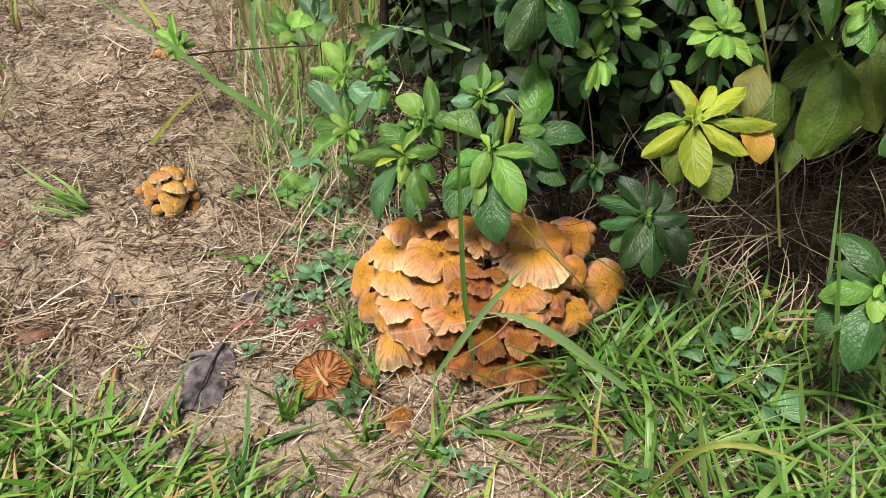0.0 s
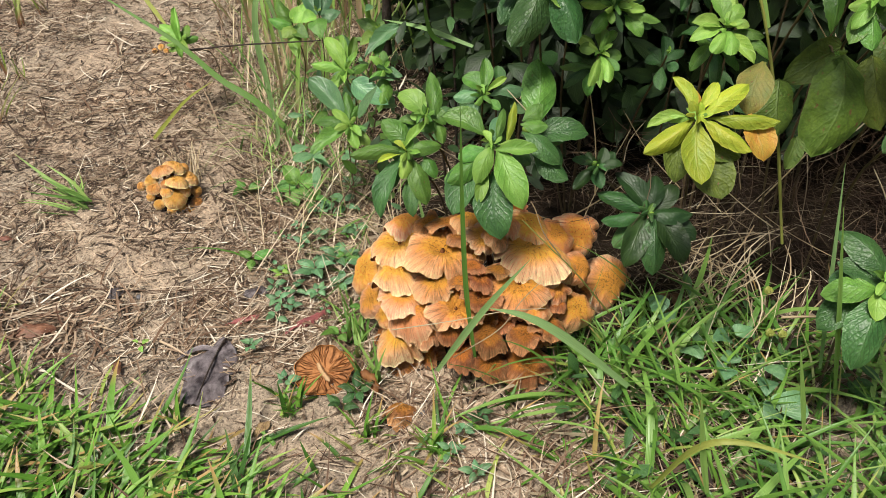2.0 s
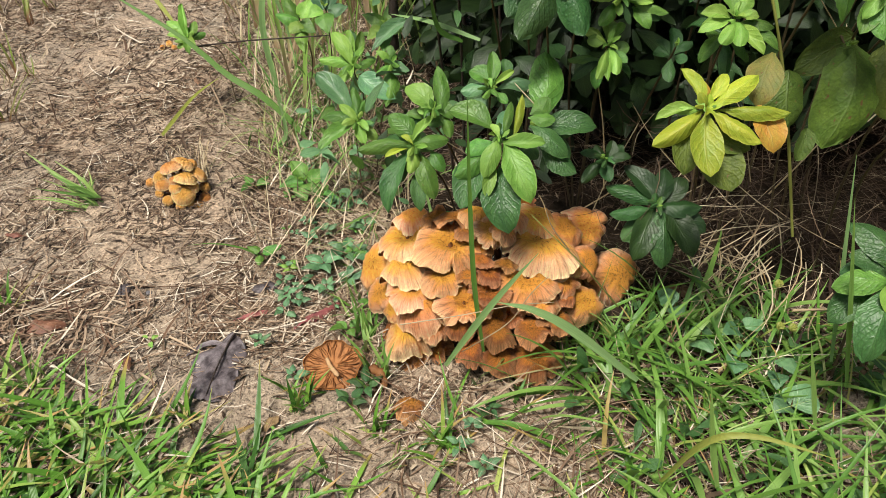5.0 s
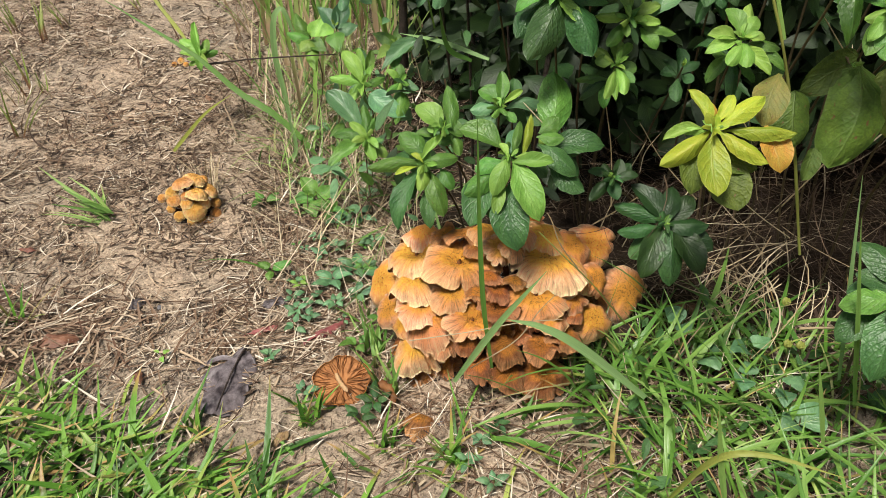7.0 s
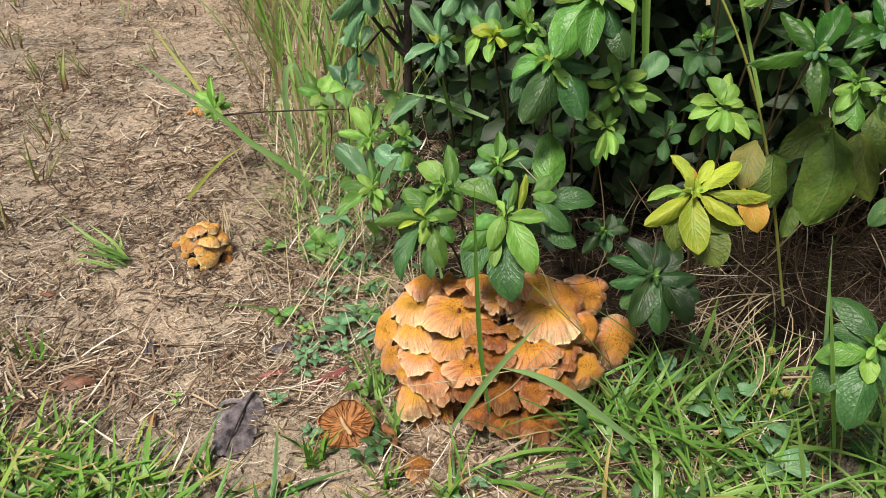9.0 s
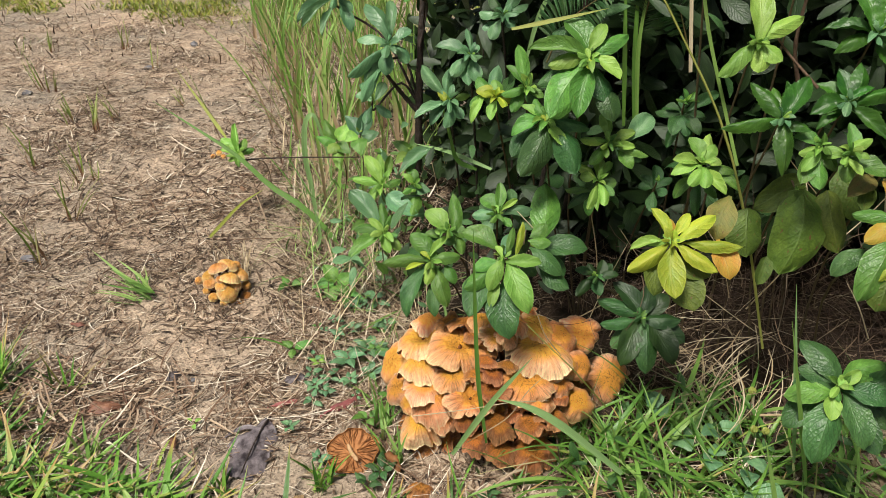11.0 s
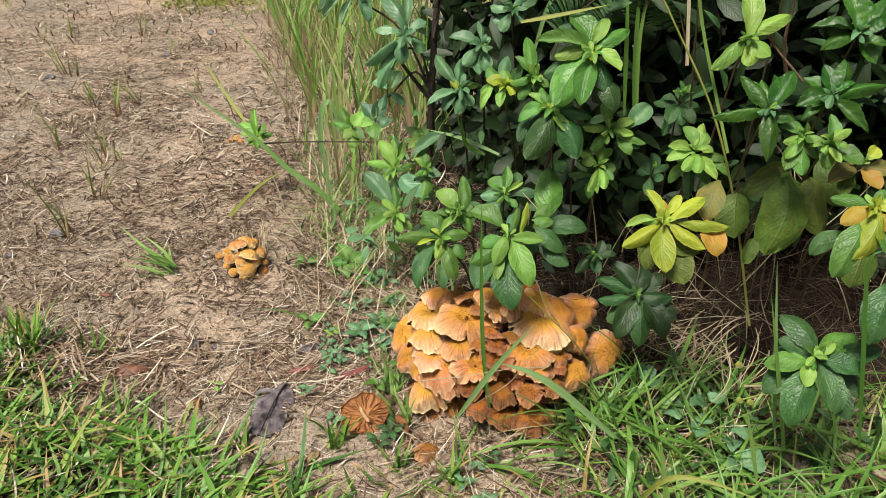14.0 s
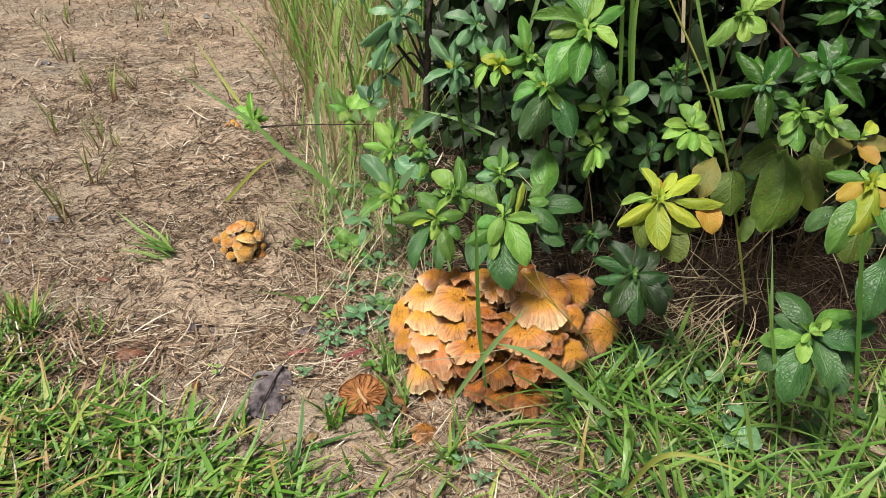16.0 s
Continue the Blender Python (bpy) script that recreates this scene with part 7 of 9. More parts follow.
stalk(glossy_shrub, "woody_stem", [(-0.081, 1.280, 0.268), (-0.076, 1.280, 0.408), (-0.070, 1.290, 0.545), (-0.058, 1.300, 0.683)], 0.0090, BARK, "dark wet woody shrub stem")
stalk(glossy_shrub, "woody_stem", [(-0.072, 1.270, 0.393), (-0.112, 1.270, 0.441), (-0.141, 1.260, 0.484)], 0.0052, BARK, "dark side branch of the shrub")
stalk(toothed_shrub, "woody_stem", [(0.516, 0.950, 0.554), (0.497, 0.950, 0.623), (0.502, 0.950, 0.728)], 0.0034, TWIG, "bare brown stem in the shrub")
stalk(toothed_shrub, "twig", [(0.504, 0.860, 0.583), (0.450, 0.900, 0.643), (0.417, 0.950, 0.727)], 0.0020, TWIG, "thin bare twig leaning in the shrub")
long_blade(TUFT_EDGE, [(-0.655, 1.160, 0.025), (-0.712, 1.170, 0.052), (-0.790, 1.200, 0.099)], 0.0097, TALL, "green grass blade bent low over the soil", (0, -0.8, 0.6), True)
long_blade(TUFT_EDGE, [(-0.646, 1.150, 0.029), (-0.687, 1.150, 0.052), (-0.736, 1.160, 0.079)], 0.0085, TALL, "green grass blade bent low over the soil", (0, -0.8, 0.6), True)
long_blade(TUFT_EDGE, [(-0.662, 1.170, 0.021), (-0.689, 1.180, 0.053), (-0.739, 1.200, 0.078)], 0.0075, TALL, "green grass blade bent low over the soil", (0, -0.8, 0.6), True)
long_blade(TUFT_EDGE, [(-0.643, 1.150, 0.027), (-0.690, 1.130, 0.049), (-0.741, 1.120, 0.066)], 0.0063, TALL, "green grass blade bent low over the soil", (0, -0.8, 0.6), True)
long_blade(TUFT_EDGE, [(-0.646, 1.140, 0.034), (-0.667, 1.140, 0.052), (-0.690, 1.130, 0.065)], 0.0074, TALL, "green grass blade bent low over the soil", (0, -0.8, 0.6), True)
long_blade(TUFT_LAWN, [(0.336, 0.500, 0.061), (0.315, 0.500, 0.140), (0.296, 0.500, 0.227)], 0.0085, BLADE, "upright grass blade at the lawn edge", (0, -0.8, 0.6), True)
long_blade(TUFT_FRONT, [(0.279, 0.520, 0.042), (0.308, 0.500, 0.140), (0.353, 0.490, 0.162), (0.430, 0.470, 0.153)], 0.0088, BLADE_Y, "arching yellowing grass blade on the lawn", (0, -0.8, 0.6), True)
long_blade(TUFT_LAWN, [(0.471, 0.580, 0.073), (0.450, 0.580, 0.142), (0.427, 0.580, 0.214)], 0.0072, BLADE, "upright grass blade at the lawn edge", (0, -0.8, 0.6), True)
long_blade(TUFT_LAWN, [(0.516, 0.620, 0.099), (0.474, 0.610, 0.237), (0.428, 0.600, 0.385)], 0.0075, BLADE, "tall thin grass blade by the azalea", (0, -0.8, 0.6), True)
stalk(TUFT_LAWN, "grass_stalk", [(0.477, 0.720, 0.133), (0.513, 0.720, 0.135), (0.546, 0.710, 0.143)], 0.0019, PALE, "fallen straw lying on the lawn edge")
GRASS_BY_CLUMP = [(0.220, 0.757, 9, 0.12), (0.264, 0.775, 10, 0.14), (0.294, 0.752, 9, 0.13), (0.187, 0.718, 7, 0.08), (0.131, 0.717, 6, 0.06), (-0.092, 0.808, 5, 0.07), (-0.122, 0.872, 4, 0.07), (0.333, 0.824, 8, 0.12), (0.066, 0.717, 6, 0.06)]
stalk(TUFT_FRONT, "grass_stalk", [(-0.037, 0.720, 0.103), (0.046, 0.700, 0.139), (0.111, 0.690, 0.165), (0.164, 0.690, 0.171)], 0.0008, PALE, "thin dry straw across the mushrooms")
stalk(TUFT_FRONT, "grass_stalk", [(0.047, 0.690, 0.083), (0.104, 0.680, 0.143), (0.130, 0.680, 0.191), (0.153, 0.690, 0.214)], 0.0008, PALE, "thin dry straw across the mushrooms")
stalk(TUFT_FRONT, "grass_stalk", [(0.256, 0.740, 0.120), (0.198, 0.710, 0.212), (0.158, 0.700, 0.262), (0.125, 0.700, 0.299)], 0.0011, BLADE_Y, "thin yellow green grass stalk before the mushrooms")
stalk(TUFT_FRONT, "grass_stalk", [(0.179, 0.720, 0.230), (0.154, 0.710, 0.272), (0.142, 0.710, 0.304), (0.135, 0.710, 0.318)], 0.0009, PALE, "thin dry straw across the mushrooms")


# ---------------------------------------------------------------- scattered cover
def on_ground(x, y, lift=0.0):
    return np.stack([x, y, ground_height(x, y) + lift], -1)


def scatter(n, x0, x1, y0, y1, keep):
    """Up to n random places in a box where keep(x, y) is above a random number."""
    x, y = nrg.uniform(x0, x1, n), nrg.uniform(y0, y1, n)
    k = keep(x, y) > nrg.uniform(0, 1, n)
    return x[k], y[k]


def step(a, b, v):
    t = np.clip((v - a) / (b - a), 0, 1)
    return t * t * (3 - 2 * t)


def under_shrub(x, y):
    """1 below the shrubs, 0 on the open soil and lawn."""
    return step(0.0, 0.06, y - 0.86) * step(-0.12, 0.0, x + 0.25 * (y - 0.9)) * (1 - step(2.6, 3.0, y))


def left_lawn(x, y):
    edge = 0.575 - 0.45 * (x + 0.31) + 0.09 * fbm(x * 9, y * 9, 5.0) - 0.045 * np.exp(-((x + 0.32) / 0.07) ** 2)
    return (1 - step(-0.06, 0.05, y - edge)) * step(-0.05, 0.35, y + 0.2 * fbm(x * 4, y * 4, 9.0)) * (1 - step(-0.22, -0.02, x)) * step(-1.38, -1.0, x + 0.15 * fbm(x * 5, y * 5, 3.0))


def right_lawn(x, y):
    edge = 0.85 + 0.04 * fbm(x * 8, y * 8, 6.0)
    # Sparser past x 0.42, where the dark mould shows through as shade.
    return (1 - step(-0.05, 0.05, y - edge)) * step(-0.05, 0.35, y + 0.2 * fbm(x * 4, y * 4, 9.0)) * step(0.12, 0.32, x + 0.25 * (y - 0.6)) * (1 - step(1.0, 1.38, x + 0.15 * fbm(x * 5, y * 5, 3.0))) * (1 - 0.4 * step(0.42, 0.6, x))


def middle_grass(x, y):
    return (1 - step(0.62, 0.74, y + 0.03 * fbm(x * 11, y * 11, 7.0))) * step(-0.3, -0.1, x) * (1 - step(0.2, 0.4, x))


def blades_at(name, x, y, length, width, mat, label, category, lean=(0.1, 1.0), droop=(0.2, 1.2), seg=5, kind="stuff", lift=-0.003, fold=0.25, heading=None):
    n = len(x)
    me = ribbons(name, on_ground(x, y, lift), nrg.uniform(0, 6.283, n) if heading is None else nrg.normal(*heading, n), nrg.uniform(*lean, n), nrg.uniform(*length, n), nrg.uniform(*width, n),
                 nrg.uniform(*droop, n), mat, seg, fold, nrg.uniform(-0.3, 0.3, n))
    return top(name, me, label, category, kind=kind)


x, y = scatter(9800, -1.35, 0.0, -0.05, 1.0, left_lawn)
blades_at("lawn_grass", x, y, (0.05, 0.135), (0.005, 0.012), GRASS, "short broad-bladed green lawn grass beside the soil", "grass", (0.9, 1.6), (-0.35, 0.6), 6, heading=(0.5, 1.7))
x, y = scatter(2250, -1.35, 0.0, -0.05, 1.0, left_lawn)
blades_at("lawn_grass", x, y, (0.03, 0.09), (0.003, 0.006), GRASS, "fine green blades between the broad lawn grass", "grass", (0.2, 1.2), (0.0, 0.9))
x, y = scatter(3600, -1.35, 0.0, 0.30, 1.05, lambda a, b: left_lawn(a, b - 0.05))
blades_at("dry_grass", x, y, (0.03, 0.10), (0.0016, 0.0045), STRAW, "dead straw matted in the lawn", "dry grass", (0.8, 1.6), (0.0, 0.5), 4)
# Dark underlayer paints the shade between the lawn blades.
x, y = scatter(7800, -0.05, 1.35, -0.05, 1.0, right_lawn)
blades_at("dry_grass", x, y, (0.04, 0.11), (0.003, 0.009), DARKSTRAW, "dark matted grass standing in for shaded gaps under the lawn", "dry grass", (1.1, 1.6), (-0.1, 0.4), 4)
x, y = scatter(3750, 0.0, 1.35, -0.05, 1.0, right_lawn)
blades_at("lawn_grass", x, y, (0.04, 0.13), (0.003, 0.0075), GRASS, "lush green lawn grass at the foot of the shrubs", "grass", (0.3, 1.4), (0.1, 1.1))
x, y = scatter(1875, 0.0, 1.35, -0.05, 1.0, right_lawn)
blades_at("lawn_grass", x, y, (0.10, 0.24), (0.005, 0.0125), BLADE, "broader fresh green blades in the lawn", "grass", (0.15, 1.15), (0.3, 1.7), 9)
x, y = scatter(630, 0.0, 1.35, -0.05, 1.0, right_lawn)
blades_at("lawn_grass", x, y, (0.08, 0.22), (0.002, 0.004), TALL, "thin pale green stems tangled in the lawn", "grass", (0.5, 1.4), (-0.2, 0.9), 7)
x, y = scatter(2550, 0.0, 1.35, -0.05, 1.0, right_lawn)
blades_at("dry_grass", x, y, (0.03, 0.16), (0.0010, 0.0028), STRAW, "dead straw matted in the lawn", "dry grass", (0.7, 1.6), (-0.1, 0.5), 5)
x, y = scatter(2200, -0.3, 0.45, 0.0, 0.78, lambda a, b: (0.35 + 0.6 * fbm(a * 10, b * 10, 2.0)) * middle_grass(a, b))
blades_at("lawn_grass", x, y, (0.03, 0.10), (0.003, 0.009), GRASS, "sparse green grass on sandy soil", "grass", (0.6, 1.5), (0.0, 0.6))
x, y = scatter(5200, -0.12, 0.5, 0.3, 0.80, lambda a, b: (0.5 + 0.7 * fbm(a * 9, b * 9, 6.0)) * (1 - step(0.66, 0.80, b)) * step(-0.1, 0.1, a + 0.3 * (b - 0.4)))
blades_at("dry_grass", x, y, (0.03, 0.11), (0.0012, 0.0035), STRAW, "dead straw lying before the mushrooms", "dry grass", (1.0, 1.6), (-0.1, 0.4), 5)

# leaf mould under the shrubs and in the lawn, its colour darkened for the shade there
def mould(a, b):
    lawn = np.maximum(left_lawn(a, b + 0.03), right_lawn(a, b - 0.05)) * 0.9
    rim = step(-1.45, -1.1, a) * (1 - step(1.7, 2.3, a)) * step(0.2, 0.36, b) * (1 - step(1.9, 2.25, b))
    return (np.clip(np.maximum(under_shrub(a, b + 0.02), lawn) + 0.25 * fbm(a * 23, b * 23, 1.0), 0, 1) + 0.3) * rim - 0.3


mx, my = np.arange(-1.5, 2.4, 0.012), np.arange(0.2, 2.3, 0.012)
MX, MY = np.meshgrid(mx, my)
top("shaded_leaf_mould", mesh_of("shaded_leaf_mould", np.stack([MX, MY, ground_height(MX, MY) - 0.012 + 0.016 * mould(MX, MY) + 0.003 * fbm(MX * 60, MY * 60, 2.0)], -1).reshape(-1, 3), grid_faces(len(my), len(mx)), HUMUS),
    "leaf mould under shrubs and grass, darkened for the shade there", "ground", kind="structure")

# straw litter on the soil
def bare(a, b):
    """Smooth trodden mud and sand that carries little straw."""
    spots = ((-0.18, 0.68, 0.09, 0.07), (0.10, 0.57, 0.08, 0.06), (-0.63, 1.04, 0.13, 0.09), (-0.42, 0.99, 0.10, 0.06), (-0.35, 0.80, 0.12, 0.06), (-1.0, 2.6, 0.35, 0.25), (-0.85, 1.25, 0.12, 0.08), (-1.2, 1.7, 0.2, 0.12))
    return np.clip(sum(np.exp(-(((a - x0) / u) ** 2 + ((b - y0) / v) ** 2)) for x0, y0, u, v in spots), 0, 1)


def litter(a, b):
    p = 0.46 + 1.3 * fbm(a * 4.0, b * 4.0, 9.0) + 0.9 * fbm(a * 15, b * 15, 4.0)
    return np.clip(p, 0.05, 1.0) * (1 - 0.7 * bare(a, b)) * (1 - 0.85 * right_lawn(a, b))


def chaff(a, b):
    """Brown rotted grass, thickest along the middle of the path."""
    return np.clip(litter(a, b) + 0.15, 0, 1) * (0.3 + 0.7 * step(0.6, 0.85, b)) * (0.55 + 0.45 * step(1.05, 1.35, b) * (1 - 0.6 * step(2.0, 2.6, b)))


x, y = scatter(96000, -2.3, 0.5, 0.35, 3.4, lambda a, b: litter(a, b) * np.maximum(np.clip(0.45 + 2.0 * fbm(a * 9.0, b * 9.0, 12.0), 0.06, 1), 1 - step(1.3, 1.7, b)) * np.clip(1.6 - 0.3 * b, 0.4, 1) * (0.35 + 0.65 * step(0.62, 0.85, b)))
n = len(x)
top("straw_litter", ribbons("straw_litter", on_ground(x, y, nrg.uniform(0.002, 0.007, n)), nrg.uniform(0, 6.283, n), nrg.uniform(1.36, 1.68, n), nrg.gamma(1.8, 0.014, n) + 0.006,
    nrg.uniform(0.0008, 0.0026, n), nrg.uniform(-0.4, 0.5, n), STRAW, 4, 0.3, nrg.normal(0, 0.35, n), 0.3), "dry straw and grass litter scattered on soil", "litter", kind="stuff")
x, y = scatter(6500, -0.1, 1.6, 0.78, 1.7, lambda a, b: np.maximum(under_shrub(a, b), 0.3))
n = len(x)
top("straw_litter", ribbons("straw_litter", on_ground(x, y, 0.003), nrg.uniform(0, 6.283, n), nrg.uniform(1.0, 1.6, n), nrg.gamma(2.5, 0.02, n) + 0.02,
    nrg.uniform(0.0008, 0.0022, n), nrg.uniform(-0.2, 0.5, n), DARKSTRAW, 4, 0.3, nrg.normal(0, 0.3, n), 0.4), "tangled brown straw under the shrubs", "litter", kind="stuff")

x, y = scatter(5200, -2.3, 0.5, 0.35, 3.4, lambda a, b: litter(a, b) * np.clip(1.6 - 0.3 * b, 0.4, 1) * (0.35 + 0.65 * step(0.62, 0.85, b)))
n = len(x)
top("straw_litter", ribbons("straw_litter", on_ground(x, y, nrg.uniform(0.006, 0.013, n)), nrg.uniform(0, 6.283, n), nrg.uniform(1.48, 1.66, n), nrg.gamma(3.0, 0.016, n) + 0.02,
    nrg.uniform(0.0012, 0.0030, n), nrg.uniform(-0.1, 0.2, n), STRAW, 4, 0.35, nrg.normal(0, 0.35, n), 0.4), "longer pale dry grass stems lying on the soil", "litter", kind="stuff")

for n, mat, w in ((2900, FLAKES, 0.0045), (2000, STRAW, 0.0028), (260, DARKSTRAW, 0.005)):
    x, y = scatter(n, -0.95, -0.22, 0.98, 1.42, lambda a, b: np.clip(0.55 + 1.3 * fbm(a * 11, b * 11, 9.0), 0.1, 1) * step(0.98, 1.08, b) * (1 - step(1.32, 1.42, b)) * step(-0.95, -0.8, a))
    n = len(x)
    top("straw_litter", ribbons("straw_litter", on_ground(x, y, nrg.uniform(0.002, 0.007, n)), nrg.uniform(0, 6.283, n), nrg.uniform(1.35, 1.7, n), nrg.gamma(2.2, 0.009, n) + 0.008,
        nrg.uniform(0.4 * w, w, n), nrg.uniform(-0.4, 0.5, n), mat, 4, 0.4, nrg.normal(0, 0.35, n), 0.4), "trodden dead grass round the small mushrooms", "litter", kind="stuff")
x, y = scatter(2600, -0.5, -0.06, 0.76, 1.12, lambda a, b: np.clip(0.6 + 1.2 * fbm(a * 14, b * 14, 3.0), 0.1, 1) * step(-0.48, -0.3, a))
n = len(x)
top("straw_litter", ribbons("straw_litter", on_ground(x, y, nrg.uniform(0.003, 0.010, n)), nrg.uniform(0, 6.283, n), nrg.uniform(1.4, 1.68, n), nrg.gamma(2.4, 0.015, n) + 0.012,
    nrg.uniform(0.001, 0.003, n), nrg.uniform(-0.2, 0.3, n), STRAW, 4, 0.35, nrg.normal(0, 0.3, n), 0.4), "dry straw thickly strewn beside the mushrooms", "litter", kind="stuff")

x, y = scatter(120000, -2.4, 0.3, 0.5, 3.7, lambda a, b: chaff(a, b) * np.maximum(np.clip(0.5 + 1.8 * fbm(a * 9.0, b * 9.0, 12.0), 0.08, 1), 1 - step(1.3, 1.7, b)))
n = len(x)
top("straw_litter", ribbons("straw_litter", on_ground(x, y, nrg.uniform(0.001, 0.005, n)), nrg.uniform(0, 6.283, n), nrg.uniform(1.25, 1.75, n), nrg.gamma(2.0, 0.004, n) + 0.004,
    nrg.uniform(0.0015, 0.0045, n), nrg.uniform(-0.5, 0.6, n), FLAKES, 2, 0.4, nrg.normal(0, 0.3, n), 0.5), "broken brown flakes of dead grass on the soil", "litter", kind="stuff")

# Dark pieces paint the shaded hollows among the clods.
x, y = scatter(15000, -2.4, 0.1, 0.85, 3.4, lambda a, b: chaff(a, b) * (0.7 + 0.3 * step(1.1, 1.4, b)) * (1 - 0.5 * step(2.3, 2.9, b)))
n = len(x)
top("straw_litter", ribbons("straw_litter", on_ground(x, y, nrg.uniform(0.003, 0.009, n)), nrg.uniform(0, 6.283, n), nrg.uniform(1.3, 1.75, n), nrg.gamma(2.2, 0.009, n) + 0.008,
    nrg.uniform(0.002, 0.0065, n), nrg.uniform(-0.7, 0.8, n), DARKSTRAW, 4, 0.5, nrg.normal(0, 0.4, n), 0.45), "dark curled pieces of grass standing in for shaded gaps in the litter", "litter", kind="stuff")

x, y = scatter(17000, -2.6, -0.1, 1.2, 4.0, lambda a, b: np.clip(litter(a, b) + 0.1, 0, 1) * step(1.2, 1.9, b))
n = len(x)
top("straw_litter", ribbons("straw_litter", on_ground(x, y, nrg.uniform(0.002, 0.009, n)), nrg.uniform(0, 6.283, n), nrg.uniform(1.3, 1.65, n), nrg.gamma(2.5, 0.012, n) + 0.012,
    nrg.uniform(0.0025, 0.006, n), nrg.uniform(-0.2, 0.3, n), STRAW, 3, 0.4, nrg.normal(0, 0.12, n), 0.4), "larger pieces of dead grass on the soil", "litter", kind="stuff")

for n, mat, label in ((150, DRYRED, "matted reddish brown dead grass on the soil"), (260, STRAW, "matted pale dead grass on the soil")):
    x, y = nrg.normal(-0.68, 0.15, n), nrg.normal(0.82, 0.05, n)
    top("straw_litter", ribbons("straw_litter", on_ground(x, y, nrg.uniform(0.004, 0.018, n)), nrg.uniform(0, 6.283, n), nrg.uniform(1.3, 1.65, n), nrg.gamma(2.5, 0.016, n) + 0.015,
        nrg.uniform(0.002, 0.005, n), nrg.uniform(-0.3, 0.4, n), mat, 4, 0.4, nrg.normal(0, 0.35, n), 0.4), label, "litter", kind="stuff")

# the pale straw bunch beside the azalea
n = 60
x, y = nrg.normal(0.50, 0.05, n), nrg.normal(0.93, 0.04, n)
top("straw_bunch", ribbons("straw_bunch", on_ground(x, y, 0.10) + np.stack([np.zeros(n), np.zeros(n), nrg.uniform(-0.07, 0.06, n)], -1), nrg.normal(math.radians(232), 0.9, n), nrg.uniform(1.45, 2.2, n),
    nrg.uniform(0.06, 0.22, n), nrg.uniform(0.001, 0.0026, n), nrg.uniform(-0.5, 0.5, n), PALE, 6, 0.3, nrg.normal(0, 0.35, n), 0.5), "bunch of bleached dry straw leaning under the shrub", "dry grass", kind="stuff")
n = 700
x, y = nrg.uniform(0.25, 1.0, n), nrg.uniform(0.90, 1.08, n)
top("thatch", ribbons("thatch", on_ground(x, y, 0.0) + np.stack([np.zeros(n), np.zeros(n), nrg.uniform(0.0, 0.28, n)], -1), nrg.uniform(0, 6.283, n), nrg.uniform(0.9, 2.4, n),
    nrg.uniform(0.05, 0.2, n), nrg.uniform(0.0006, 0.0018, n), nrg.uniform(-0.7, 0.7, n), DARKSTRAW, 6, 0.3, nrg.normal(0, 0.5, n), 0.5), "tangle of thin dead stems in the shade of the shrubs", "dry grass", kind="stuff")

# tall grass along the shrub's edge
def tall_zone(a, b):
    left, right = -0.62 - 0.36 * (b - 2.1), 0.0 - 0.22 * (b - 1.6)
    clumps = np.clip(0.55 + 1.1 * fbm(a * 11, b * 7, 3.0), 0, 1)
    return step(-0.05, 0.10, a - left) * (1 - step(-0.05, 0.08, a - right)) * (0.35 + 0.65 * step(1.6, 2.0, b)) * step(1.4, 1.6, b) * clumps


x, y = scatter(4600, -1.8, 0.15, 1.4, 4.2, tall_zone)
blades_at("tall_grass", x, y, (0.18, 0.55), (0.006, 0.0145), EDGE_TALL, "tall green grass along the edge of the shrubs", "grass", (0.0, 0.24), (0.05, 1.0), 7)
x, y = scatter(2200, -1.6, 0.1, 1.5, 3.6, tall_zone)
blades_at("dry_grass", x, y, (0.06, 0.28), (0.002, 0.005), PALE, "bleached dead grass at the foot of tall grass", "dry grass", (0.05, 1.2), (0.1, 1.0), 5)
x, y = scatter(3200, -1.6, 0.1, 1.3, 3.6, lambda a, b: tall_zone(a + 0.05, b + 0.15))
blades_at("dry_grass", x, y, (0.05, 0.16), (0.002, 0.005), DRYRED, "reddish brown dead grass at the foot of tall grass", "dry grass", (0.3, 1.5), (0.0, 0.8), 4)


def edge_strip(a, b):
    return 1 - step(0.09, 0.20, np.abs(a + 0.19 + 0.28 * (b - 1.2)))


x, y = scatter(1300, -0.6, 0.05, 0.95, 2.0, lambda a, b: (0.25 + 0.75 * step(1.15, 1.35, b)) * edge_strip(a, b))
blades_at("edge_grass", x, y, (0.05, 0.22), (0.002, 0.0065), TALL, "mixed green and dry grass at the shrub's foot", "grass", (0.2, 1.4), (0.0, 1.0), 5)
x, y = scatter(4600, -0.6, 0.08, 0.85, 2.0, lambda a, b: edge_strip(a, b) * (0.4 + 0.6 * step(1.1, 1.3, b)))
blades_at("dry_grass", x, y, (0.03, 0.14), (0.0012, 0.0034), STRAW, "dead straw matted at the shrub's foot", "dry grass", (0.8, 1.6), (-0.1, 0.5), 5, lift=0.002)
x, y = scatter(900, -0.5, 0.08, 0.95, 1.9, edge_strip)
blades_at("dry_grass", x, y, (0.05, 0.18), (0.0012, 0.003), PALE, "bleached stems leaning at the shrub's foot", "dry grass", (0.3, 1.4), (-0.2, 0.6), 5, lift=0.004)
